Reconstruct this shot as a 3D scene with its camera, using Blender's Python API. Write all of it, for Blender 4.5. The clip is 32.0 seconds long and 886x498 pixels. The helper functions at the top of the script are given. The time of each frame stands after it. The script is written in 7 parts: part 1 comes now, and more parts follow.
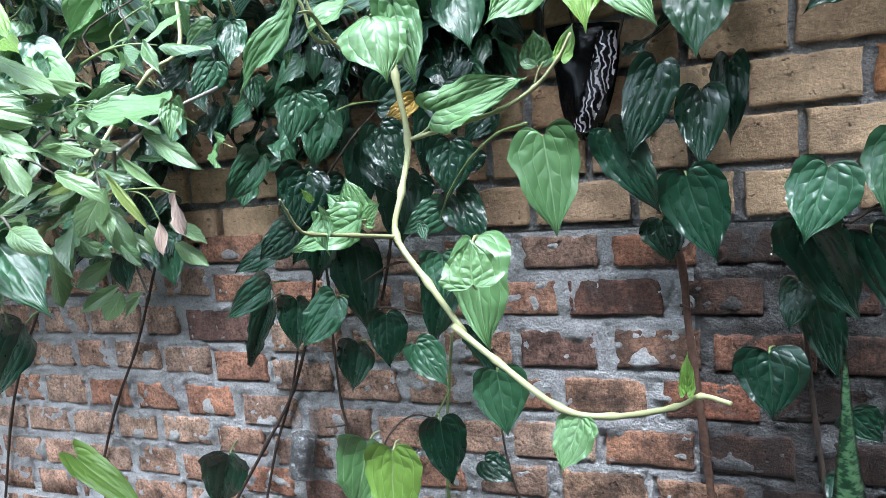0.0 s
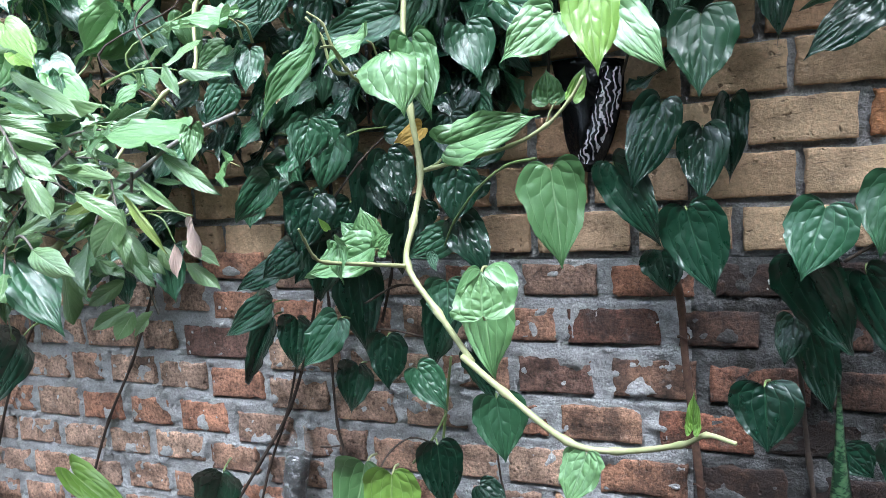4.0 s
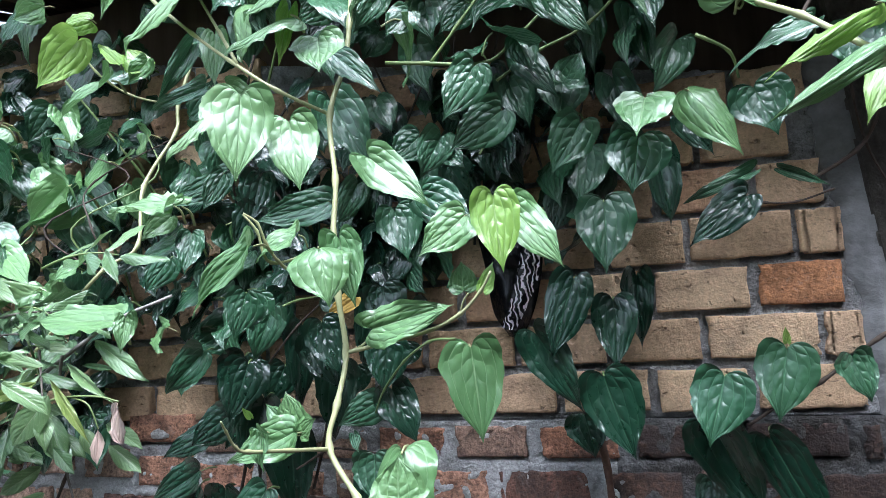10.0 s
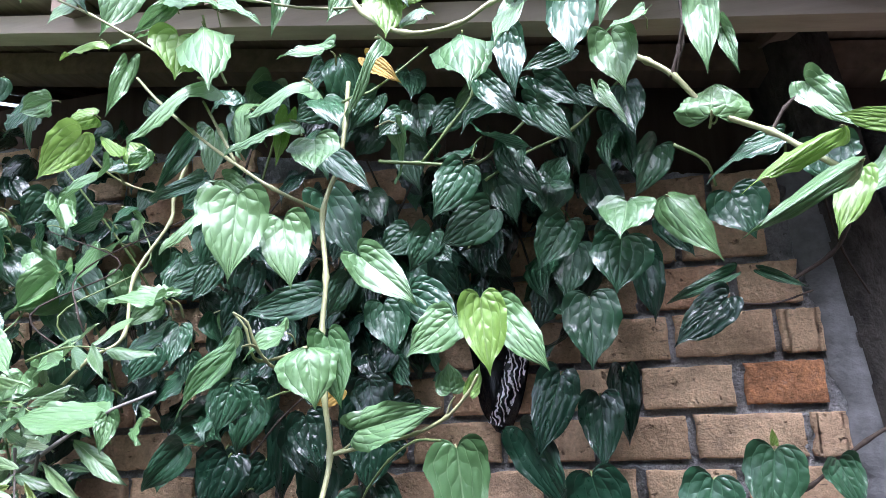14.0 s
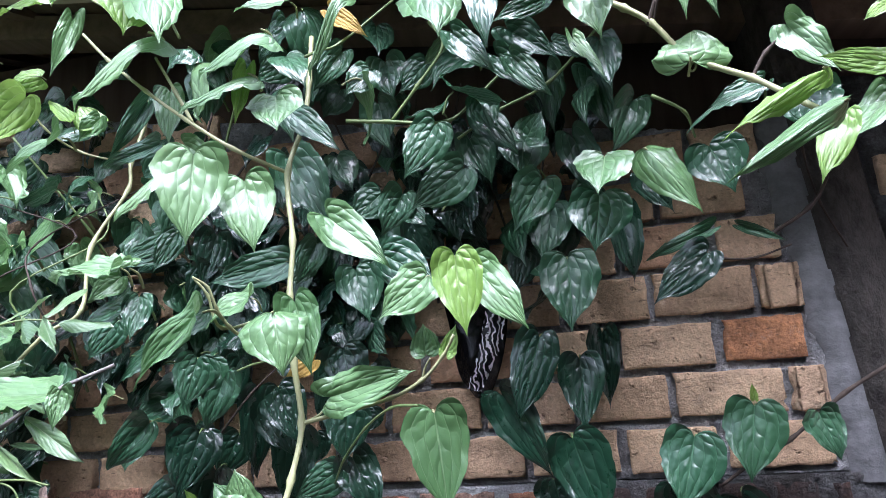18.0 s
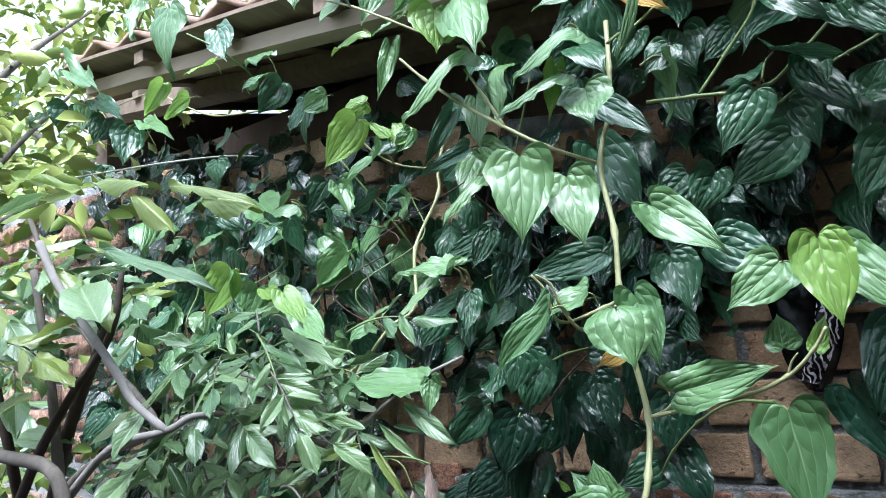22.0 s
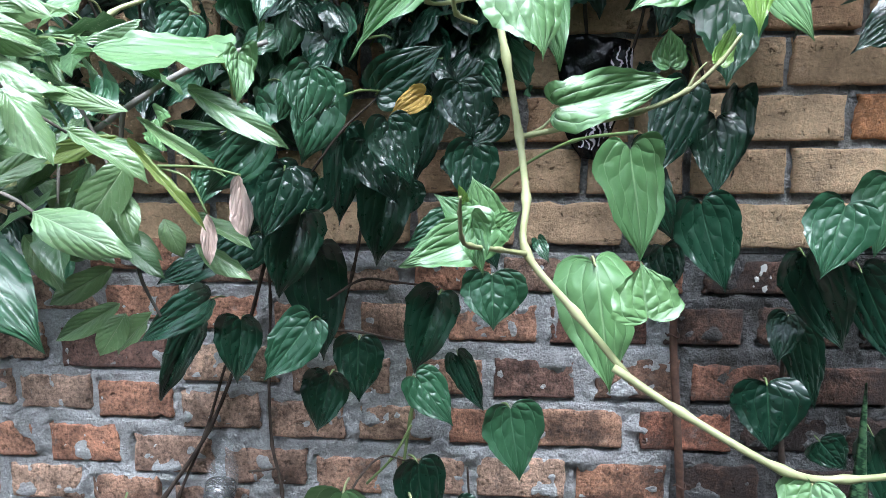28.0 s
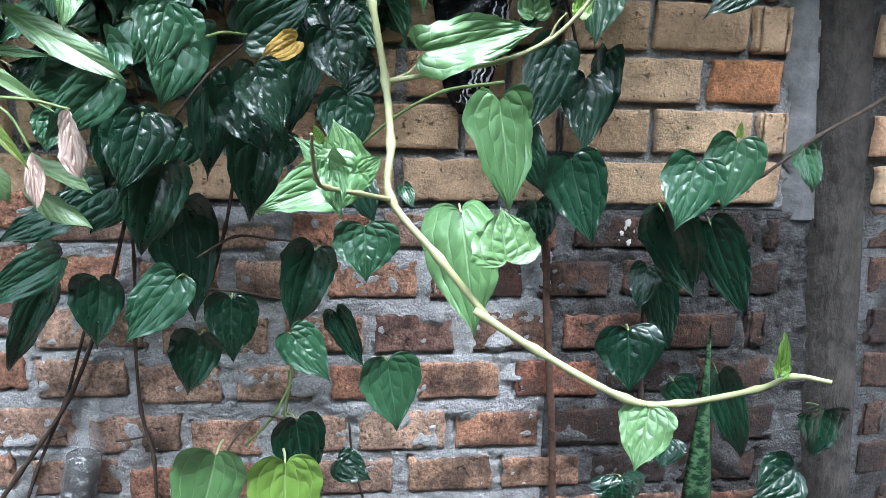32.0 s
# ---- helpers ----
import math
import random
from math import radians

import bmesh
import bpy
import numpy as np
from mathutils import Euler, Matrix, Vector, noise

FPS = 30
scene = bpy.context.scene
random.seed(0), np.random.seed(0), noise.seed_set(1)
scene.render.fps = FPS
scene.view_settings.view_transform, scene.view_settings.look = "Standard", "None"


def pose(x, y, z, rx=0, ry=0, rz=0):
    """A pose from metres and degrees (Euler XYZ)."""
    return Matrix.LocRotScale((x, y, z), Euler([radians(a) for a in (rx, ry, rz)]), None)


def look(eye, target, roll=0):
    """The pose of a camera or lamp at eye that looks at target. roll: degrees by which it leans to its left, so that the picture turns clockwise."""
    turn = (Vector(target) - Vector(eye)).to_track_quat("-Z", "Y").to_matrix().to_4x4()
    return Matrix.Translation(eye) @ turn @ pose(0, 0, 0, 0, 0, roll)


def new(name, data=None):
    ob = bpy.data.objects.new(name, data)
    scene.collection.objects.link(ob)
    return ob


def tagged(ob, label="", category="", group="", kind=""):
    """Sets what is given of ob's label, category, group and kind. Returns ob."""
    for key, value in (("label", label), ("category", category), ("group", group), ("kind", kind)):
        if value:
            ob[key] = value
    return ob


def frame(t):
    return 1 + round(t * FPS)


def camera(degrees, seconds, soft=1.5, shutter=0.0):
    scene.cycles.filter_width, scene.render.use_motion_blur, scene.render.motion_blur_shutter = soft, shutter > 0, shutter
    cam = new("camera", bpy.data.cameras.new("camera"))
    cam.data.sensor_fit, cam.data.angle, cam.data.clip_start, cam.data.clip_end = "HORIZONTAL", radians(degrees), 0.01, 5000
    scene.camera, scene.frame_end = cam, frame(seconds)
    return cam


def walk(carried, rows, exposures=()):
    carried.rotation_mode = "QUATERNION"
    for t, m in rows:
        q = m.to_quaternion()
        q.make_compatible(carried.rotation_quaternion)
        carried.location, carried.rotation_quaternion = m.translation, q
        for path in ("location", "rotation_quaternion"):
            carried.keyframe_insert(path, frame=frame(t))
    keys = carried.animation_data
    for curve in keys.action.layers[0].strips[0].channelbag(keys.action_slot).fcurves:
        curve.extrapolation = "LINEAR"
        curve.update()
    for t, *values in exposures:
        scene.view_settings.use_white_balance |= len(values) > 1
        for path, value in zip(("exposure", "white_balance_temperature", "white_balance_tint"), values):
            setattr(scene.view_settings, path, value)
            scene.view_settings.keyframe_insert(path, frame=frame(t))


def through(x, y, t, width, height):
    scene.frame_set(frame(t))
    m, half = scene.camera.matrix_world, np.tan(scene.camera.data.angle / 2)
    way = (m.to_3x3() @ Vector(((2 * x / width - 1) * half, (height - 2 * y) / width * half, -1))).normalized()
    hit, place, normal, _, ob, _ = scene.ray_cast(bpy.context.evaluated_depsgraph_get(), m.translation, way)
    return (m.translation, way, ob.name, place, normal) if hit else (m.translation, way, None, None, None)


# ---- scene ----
cam = camera(70.6, 32.0, soft=0.6)
PATH = [
    (0, (0.033, -1.3, 1.564), (-0.656, 0.555, 1.271), -5.3),
    (0.5, (0.029, -1.302, 1.566), (-0.693, 0.541, 1.283), -5.0),
    (1, (0.024, -1.302, 1.568), (-0.715, 0.538, 1.31), -4.7),
    (1.5, (0.017, -1.307, 1.574), (-0.719, 0.536, 1.325), -3.9),
    (2, (0.022, -1.313, 1.578), (-0.698, 0.538, 1.346), -3.5),
    (2.5, (0.026, -1.32, 1.584), (-0.665, 0.543, 1.358), -3.2),
    (3, (0.019, -1.321, 1.583), (-0.681, 0.539, 1.353), -3.0),
    (3.5, (0.018, -1.32, 1.583), (-0.666, 0.543, 1.333), -3.4),
    (5.5, (0.028, -1.33, 1.593), (-0.598, 0.562, 1.418), -2.7),
    (6, (0.033, -1.346, 1.6), (-0.586, 0.549, 1.433), -2.8),
    (6.5, (0.042, -1.341, 1.599), (-0.539, 0.564, 1.417), -2.6),
    (7, (0.05, -1.337, 1.601), (-0.489, 0.583, 1.449), -2.8),
    (7.5, (0.05, -1.334, 1.601), (-0.472, 0.592, 1.469), -2.6),
    (8, (0.062, -1.336, 1.614), (-0.4, 0.609, 1.574), -2.7),
    (8.5, (0.069, -1.355, 1.63), (-0.395, 0.589, 1.694), -2.6),
    (9, (0.07, -1.359, 1.633), (-0.401, 0.582, 1.726), -2.7),
    (9.5, (0.075, -1.361, 1.639), (-0.414, 0.573, 1.784), -3.3),
    (10, (0.075, -1.366, 1.643), (-0.415, 0.564, 1.822), -3.5),
    (10.5, (0.072, -1.369, 1.645), (-0.435, 0.554, 1.858), -3.2),
    (11, (0.074, -1.372, 1.648), (-0.444, 0.544, 1.895), -2.9),
    (11.5, (0.071, -1.372, 1.653), (-0.505, 0.528, 1.895), -3.1),
    (12, (0.069, -1.371, 1.652), (-0.523, 0.524, 1.899), -3.3),
    (12.5, (0.067, -1.375, 1.655), (-0.512, 0.52, 1.93), -3.3),
    (13, (0.077, -1.384, 1.662), (-0.469, 0.508, 2.007), -3.3),
    (13.5, (0.077, -1.387, 1.669), (-0.44, 0.508, 2.046), -2.8),
    (14, (0.081, -1.385, 1.673), (-0.351, 0.522, 2.093), -2.7),
    (14.5, (0.084, -1.389, 1.672), (-0.313, 0.513, 2.147), -2.6),
    (16.5, (0.093, -1.388, 1.679), (-0.324, 0.506, 2.169), -5.1),
    (17, (0.089, -1.379, 1.653), (-0.387, 0.523, 2.05), -4.0),
    (17.5, (0.084, -1.357, 1.657), (-0.433, 0.538, 2.034), -5.5),
    (18, (0.076, -1.341, 1.657), (-0.292, 0.596, 1.995), -4.5),
    (18.5, (0.077, -1.341, 1.652), (-0.275, 0.599, 1.985), -5.0),
    (19, (0.075, -1.351, 1.667), (-0.324, 0.578, 2.015), -4.9),
    (19.5, (0.066, -1.356, 1.667), (-0.402, 0.557, 2.015), -4.0),
    (20, (0.049, -1.368, 1.672), (-0.592, 0.494, 2.016), -4.4),
    (20.5, (0.024, -1.371, 1.671), (-0.718, 0.452, 2.026), -3.3),
    (21, (0.012, -1.368, 1.679), (-0.785, 0.438, 2.0), -4.1),
    (21.5, (-0.003, -1.38, 1.68), (-0.929, 0.364, 1.998), -4.6),
    (22, (-0.029, -1.386, 1.683), (-1.103, 0.268, 2.019), -4.5),
    (22.5, (-0.037, -1.382, 1.68), (-1.129, 0.261, 2.005), -4.6),
    (23, (-0.035, -1.37, 1.679), (-1.099, 0.297, 1.977), -4.7),
    (23.5, (-0.051, -1.341, 1.663), (-1.005, 0.407, 1.846), -4.5),
    (24, (-0.177, -1.286, 1.638), (-0.811, 0.608, 1.741), -1.8),
    (24.5, (-0.286, -1.262, 1.626), (-0.609, 0.711, 1.644), -1.8),
    (25, (-0.271, -1.266, 1.62), (-0.574, 0.71, 1.566), -0.9),
    (25.5, (-0.237, -1.279, 1.604), (-0.636, 0.676, 1.461), -0.9),
    (26, (-0.272, -1.265, 1.601), (-0.537, 0.711, 1.444), -0.4),
    (26.5, (-0.297, -1.244, 1.596), (-0.489, 0.736, 1.392), -0.3),
    (28.5, (-0.302, -1.225, 1.555), (-0.441, 0.75, 1.272), -0.1),
    (29, (-0.288, -1.234, 1.555), (-0.432, 0.736, 1.241), -0.0),
    (29.5, (-0.297, -1.235, 1.547), (-0.398, 0.73, 1.186), -0.0),
    (30, (-0.292, -1.235, 1.544), (-0.395, 0.724, 1.155), 0.2),
    (30.5, (-0.289, -1.237, 1.54), (-0.384, 0.722, 1.153), 0.3),
    (31, (-0.295, -1.241, 1.54), (-0.37, 0.716, 1.133), 0.8),
    (31.5, (-0.271, -1.238, 1.537), (-0.267, 0.716, 1.107), 0.5),
    (32, (-0.274, -1.222, 1.542), (-0.078, 0.732, 1.165), 1.1),
]
EXPOSURE = 1.8
walk(cam, [(t, look(eye, target, roll)) for t, eye, target, roll in PATH],
     exposures=[(t, EXPOSURE + stops, 5500, tint) for t, stops, tint in (
         (0.0, 0.0, 8), (3.0, -0.05, 8), (6.0, -0.05, 8), (8.0, -0.12, 8), (10.0, -0.2, 12), (12.0, -0.25, 16), (14.0, -0.12, 22), (17.0, -0.18, 22),
         (20.0, -0.2, 18), (22.0, -0.55, 10), (24.0, -0.65, 6), (26.0, -0.45, 8), (29.0, 0.03, 8), (32.0, 0.15, 8))])

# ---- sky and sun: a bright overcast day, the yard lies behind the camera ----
world = bpy.data.worlds.new("sky")
scene.world = world
world.use_nodes = True
wt = world.node_tree
sky = wt.nodes.new("ShaderNodeTexSky")
sky.sky_type, sky.sun_disc = "NISHITA", False
sky.sun_elevation, sky.sun_rotation = radians(61), radians(169)
sky.dust_density, sky.air_density = 4.0, 1.6
haze = wt.nodes.new("ShaderNodeHueSaturation")      # thin even cloud takes most of the blue out of the sky
haze.inputs["Saturation"].default_value = 0.4
wt.links.new(sky.outputs[0], haze.inputs["Color"])
wt.links.new(haze.outputs[0], wt.nodes["Background"].inputs[0])
wt.nodes["Background"].inputs[1].default_value = 0.19
sun = new("sun", bpy.data.lights.new("sun", "SUN"))
sun.data.energy, sun.data.angle, sun.data.color = 3.2, radians(38), (1.0, 0.98, 0.96)
sun.matrix_world = look((0.3, -1.6, 3.0), (0, 0, 0))


# ---- materials ----
def material(name):
    m = bpy.data.materials.new(name)
    m.use_nodes = True
    nt = m.node_tree
    b = nt.nodes["Principled BSDF"]
    return m, nt, b


def node(nt, kind, **inputs):
    n = nt.nodes.new(kind)
    for k, v in inputs.items():
        n.inputs[k.replace("_", " ")].default_value = v
    return n


def ramp(nt, src, stops):
    r = nt.nodes.new("ShaderNodeValToRGB")
    while len(r.color_ramp.elements) < len(stops):
        r.color_ramp.elements.new(0.5)
    for e, (p, c) in zip(r.color_ramp.elements, stops):
        e.position, e.color = p, (*c, 1)
    nt.links.new(src, r.inputs[0])
    return r.outputs[0]


def mixc(nt, fac, a, b, mode="MIX"):
    n = nt.nodes.new("ShaderNodeMix")
    n.data_type, n.blend_type = "RGBA", mode
    for sock, v in ((n.inputs[0], fac), (n.inputs[6], a), (n.inputs[7], b)):
        if hasattr(v, "is_linked"):
            nt.links.new(v, sock)
        else:
            sock.default_value = v if isinstance(v, (int, float)) else (*v, 1)
    return n.outputs[2]


def math_node(nt, op, a, b=None):
    n = nt.nodes.new("ShaderNodeMath")
    n.operation = op
    for sock, v in zip(n.inputs, (a, b)):
        if v is None:
            continue
        if hasattr(v, "is_linked"):
            nt.links.new(v, sock)
        else:
            sock.default_value = v
    return n.outputs[0]


def bump(nt, b, height, strength, distance):
    n = nt.nodes.new("ShaderNodeBump")
    n.inputs["Strength"].default_value, n.inputs["Distance"].default_value = strength, distance
    nt.links.new(height, n.inputs["Height"])
    nt.links.new(n.outputs[0], b.inputs["Normal"])
    return n


def noise_tex(nt, scale, detail=4.0, rough=0.55, coord="Object"):
    c = nt.nodes.new("ShaderNodeTexCoord")
    n = node(nt, "ShaderNodeTexNoise", Scale=scale, Detail=detail, Roughness=rough)
    nt.links.new(c.outputs[coord], n.inputs["Vector"])
    return n.outputs["Fac"]


def world_noise(nt, scale, detail=4.0, rough=0.55):
    g = nt.nodes.new("ShaderNodeNewGeometry")
    n = node(nt, "ShaderNodeTexNoise", Scale=scale, Detail=detail, Roughness=rough)
    nt.links.new(g.outputs["Position"], n.inputs["Vector"])
    return n.outputs["Fac"]


def smooth_range(nt, src, lo, hi, out_lo, out_hi):
    n = nt.nodes.new("ShaderNodeMapRange")
    n.interpolation_type = "SMOOTHSTEP"
    for k, v in (("From Min", lo), ("From Max", hi), ("To Min", out_lo), ("To Max", out_hi)):
        n.inputs[k].default_value = v
    nt.links.new(src, n.inputs["Value"])
    return n.outputs[0]


def leaf_material(name, low, high, vein, rough, through, pucker=1.0, spots=0.0, coat=0.0, cells=0.5, ribs=0.5, pinnate=False):
    """A leaf: u runs across the blade, v from its base to its tip; arching main veins with a net of
    small ones between them, or one midrib with slanting side veins."""
    m, nt, b = material(name)
    uv = nt.nodes.new("ShaderNodeUVMap")
    sep = nt.nodes.new("ShaderNodeSeparateXYZ")
    nt.links.new(uv.outputs[0], sep.inputs[0])
    u, v = sep.outputs[0], sep.outputs[1]
    across = math_node(nt, "ABSOLUTE", math_node(nt, "MULTIPLY", math_node(nt, "SUBTRACT", u, 0.5), 2.0))
    wobble = noise_tex(nt, 6.0, 2.0)
    mid = smooth_range(nt, across, 0.012, 0.045, 1.0, 0.0)
    if pinnate:
        turn = math_node(nt, "SUBTRACT", math_node(nt, "MULTIPLY", v, 9.0), math_node(nt, "MULTIPLY", across, 2.6))
        turn = math_node(nt, "ADD", turn, math_node(nt, "MULTIPLY", wobble, 0.5))
        rows = math_node(nt, "ABSOLUTE", math_node(nt, "SINE", math_node(nt, "MULTIPLY", turn, math.pi)))
        side = smooth_range(nt, rows, 0.0, 0.22, 0.45, 0.0)
        rows = math_node(nt, "MULTIPLY", rows, smooth_range(nt, across, 0.0, 0.16, 0.0, 1.0))
    else:
        bent = math_node(nt, "ADD", across, math_node(nt, "MULTIPLY", math_node(nt, "SUBTRACT", wobble, 0.5), 0.10))
        rows = math_node(nt, "ABSOLUTE", math_node(nt, "SINE", math_node(nt, "MULTIPLY", bent, math.pi / 0.36)))
        side = math_node(nt, "MULTIPLY", smooth_range(nt, rows, 0.03, 0.16, 0.6, 0.0), smooth_range(nt, v, 0.72, 0.95, 1.0, 0.0))
        rows = math_node(nt, "POWER", rows, 0.5)
    line = math_node(nt, "MAXIMUM", mid, side)
    # small veins cross the strips between the main ones and part the blade into bulging cells
    slant = math_node(nt, "ADD", math_node(nt, "MULTIPLY", v, 5.5), math_node(nt, "MULTIPLY", across, -2.2))
    slant = math_node(nt, "ADD", slant, math_node(nt, "MULTIPLY", noise_tex(nt, 3.0, 1.0), 1.6))
    cross = math_node(nt, "POWER", math_node(nt, "ABSOLUTE", math_node(nt, "SINE", math_node(nt, "MULTIPLY", slant, math.pi))), 0.9)
    net = node(nt, "ShaderNodeTexVoronoi", Scale=13.0)
    net.feature = "SMOOTH_F1"
    net.inputs["Smoothness"].default_value = 0.7
    nt.links.new(nt.nodes.new("ShaderNodeTexCoord").outputs["Object"], net.inputs["Vector"])
    dome = math_node(nt, "MULTIPLY", cross, rows)
    dome = math_node(nt, "SUBTRACT", dome, math_node(nt, "MULTIPLY", net.outputs["Distance"], 0.12))
    info = nt.nodes.new("ShaderNodeObjectInfo")
    base = mixc(nt, info.outputs["Random"], low, high)
    mottle = noise_tex(nt, 5.0, 4.0)
    base = mixc(nt, math_node(nt, "MULTIPLY", mottle, 0.4), base, tuple(c * 0.55 for c in low))
    grain = noise_tex(nt, 70.0, 3.0)
    base = mixc(nt, math_node(nt, "MULTIPLY", grain, 0.16), base, tuple(min(1, c * 1.7) for c in high))
    base = mixc(nt, math_node(nt, "MULTIPLY", smooth_range(nt, cross, 0.0, 0.3, 0.16, 0.0), 1.0), base, vein)
    base = mixc(nt, math_node(nt, "MULTIPLY", line, 0.8), base, vein)
    if spots:
        dots = math_node(nt, "GREATER_THAN", noise_tex(nt, 30.0, 2.0, 0.4), 0.69)
        base = mixc(nt, math_node(nt, "MULTIPLY", dots, spots), base, (0.42, 0.42, 0.3))
    blot = ramp(nt, noise_tex(nt, 4.5, 5.0, 0.7), ((0.68, (0, 0, 0)), (0.74, (1, 1, 1))))
    base = mixc(nt, math_node(nt, "MULTIPLY", blot, 0.3), base, (0.16, 0.13, 0.05))
    nt.links.new(base, b.inputs["Base Color"])
    rn = nt.nodes.new("ShaderNodeMapRange")
    rn.inputs["To Min"].default_value, rn.inputs["To Max"].default_value = rough - 0.06, rough + 0.16
    nt.links.new(noise_tex(nt, 9.0, 4.0), rn.inputs["Value"])
    nt.links.new(rn.outputs[0], b.inputs["Roughness"])
    b.inputs["Specular IOR Level"].default_value = 0.5
    b.inputs["Coat Weight"].default_value, b.inputs["Coat Roughness"].default_value = coat, rough * 0.75
    h = math_node(nt, "ADD", math_node(nt, "MULTIPLY", rows, ribs), math_node(nt, "MULTIPLY", dome, cells))
    h = math_node(nt, "SUBTRACT", h, math_node(nt, "MULTIPLY", mid, 0.25))
    h = math_node(nt, "ADD", h, math_node(nt, "MULTIPLY", noise_tex(nt, 3.2, 2.0), 1.2))
    bump(nt, b, h, 0.5 * pucker, 0.006)
    tr = nt.nodes.new("ShaderNodeBsdfTranslucent")
    nt.links.new(mixc(nt, 0.5, base, tuple(min(1, c * 2.2) for c in high)), tr.inputs[0])
    mx = nt.nodes.new("ShaderNodeMixShader")
    mx.inputs[0].default_value = through
    nt.links.new(b.outputs[0], mx.inputs[1])
    nt.links.new(tr.outputs[0], mx.inputs[2])
    nt.links.new(mx.outputs[0], nt.nodes["Material Output"].inputs[0])
    return m


LEAF = {
    # old leaves, dark green by nature and darkened further for shade at the wall
    "dark": leaf_material("betel_leaf_old_shaded", (0.005, 0.024, 0.013), (0.011, 0.045, 0.023), (0.026, 0.075, 0.04), 0.25, 0.03, 1.45, 0.0, 0.6, 0.42, 0.2),
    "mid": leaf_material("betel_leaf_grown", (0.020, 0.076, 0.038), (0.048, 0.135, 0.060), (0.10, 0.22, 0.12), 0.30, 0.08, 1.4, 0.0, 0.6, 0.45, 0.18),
    "light": leaf_material("betel_leaf_fresh", (0.085, 0.200, 0.070), (0.160, 0.300, 0.110), (0.30, 0.46, 0.23), 0.36, 0.15, 1.3, 0.0, 0.6, 0.38, 0.18),
    "lime": leaf_material("betel_leaf_new", (0.175, 0.34, 0.055), (0.27, 0.43, 0.085), (0.38, 0.52, 0.20), 0.36, 0.25, 1.3, 0.0, 0.5, 0.38, 0.18),
    "dead": leaf_material("betel_leaf_dead", (0.46, 0.28, 0.05), (0.56, 0.36, 0.08), (0.34, 0.2, 0.06), 0.6, 0.25, 1.0, 0.5),
    "dry": leaf_material("leaf_dry_pink", (0.66, 0.46, 0.39), (0.74, 0.55, 0.47), (0.50, 0.32, 0.26), 0.7, 0.2, 1.0),
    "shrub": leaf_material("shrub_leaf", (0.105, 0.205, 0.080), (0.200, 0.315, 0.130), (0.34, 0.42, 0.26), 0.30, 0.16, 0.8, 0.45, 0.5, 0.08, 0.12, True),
    # shrub leaf again, darkened: the shade inside the shrub is in its colour
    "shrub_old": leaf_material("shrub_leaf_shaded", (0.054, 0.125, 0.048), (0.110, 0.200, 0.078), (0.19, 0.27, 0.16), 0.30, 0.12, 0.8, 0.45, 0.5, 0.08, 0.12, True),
    "shrub_new": leaf_material("shrub_leaf_yellowing", (0.15, 0.23, 0.05), (0.25, 0.32, 0.08), (0.42, 0.42, 0.17), 0.32, 0.28, 0.8, 0.45, 0.4, 0.08, 0.12, True),
}


def plain_material(name, low, high, scale, rough=0.6, relief=0.3, distance=0.003, stretch=None):
    m, nt, b = material(name)
    c = nt.nodes.new("ShaderNodeTexCoord")
    mp = nt.nodes.new("ShaderNodeMapping")
    mp.inputs["Scale"].default_value = stretch or (1, 1, 1)
    nt.links.new(c.outputs["Object"], mp.inputs[0])
    n1 = node(nt, "ShaderNodeTexNoise", Scale=scale, Detail=6.0, Roughness=0.65)
    nt.links.new(mp.outputs[0], n1.inputs["Vector"])
    n2 = world_noise(nt, scale * 0.18, 3.0)
    col = ramp(nt, n1.outputs["Fac"], ((0.3, low), (0.72, high)))
    col = mixc(nt, math_node(nt, "MULTIPLY", n2, 0.5), col, tuple(x * 0.5 for x in low))
    nt.links.new(col, b.inputs["Base Color"])
    b.inputs["Roughness"].default_value = rough
    bump(nt, b, n1.outputs["Fac"], relief, distance)
    return m


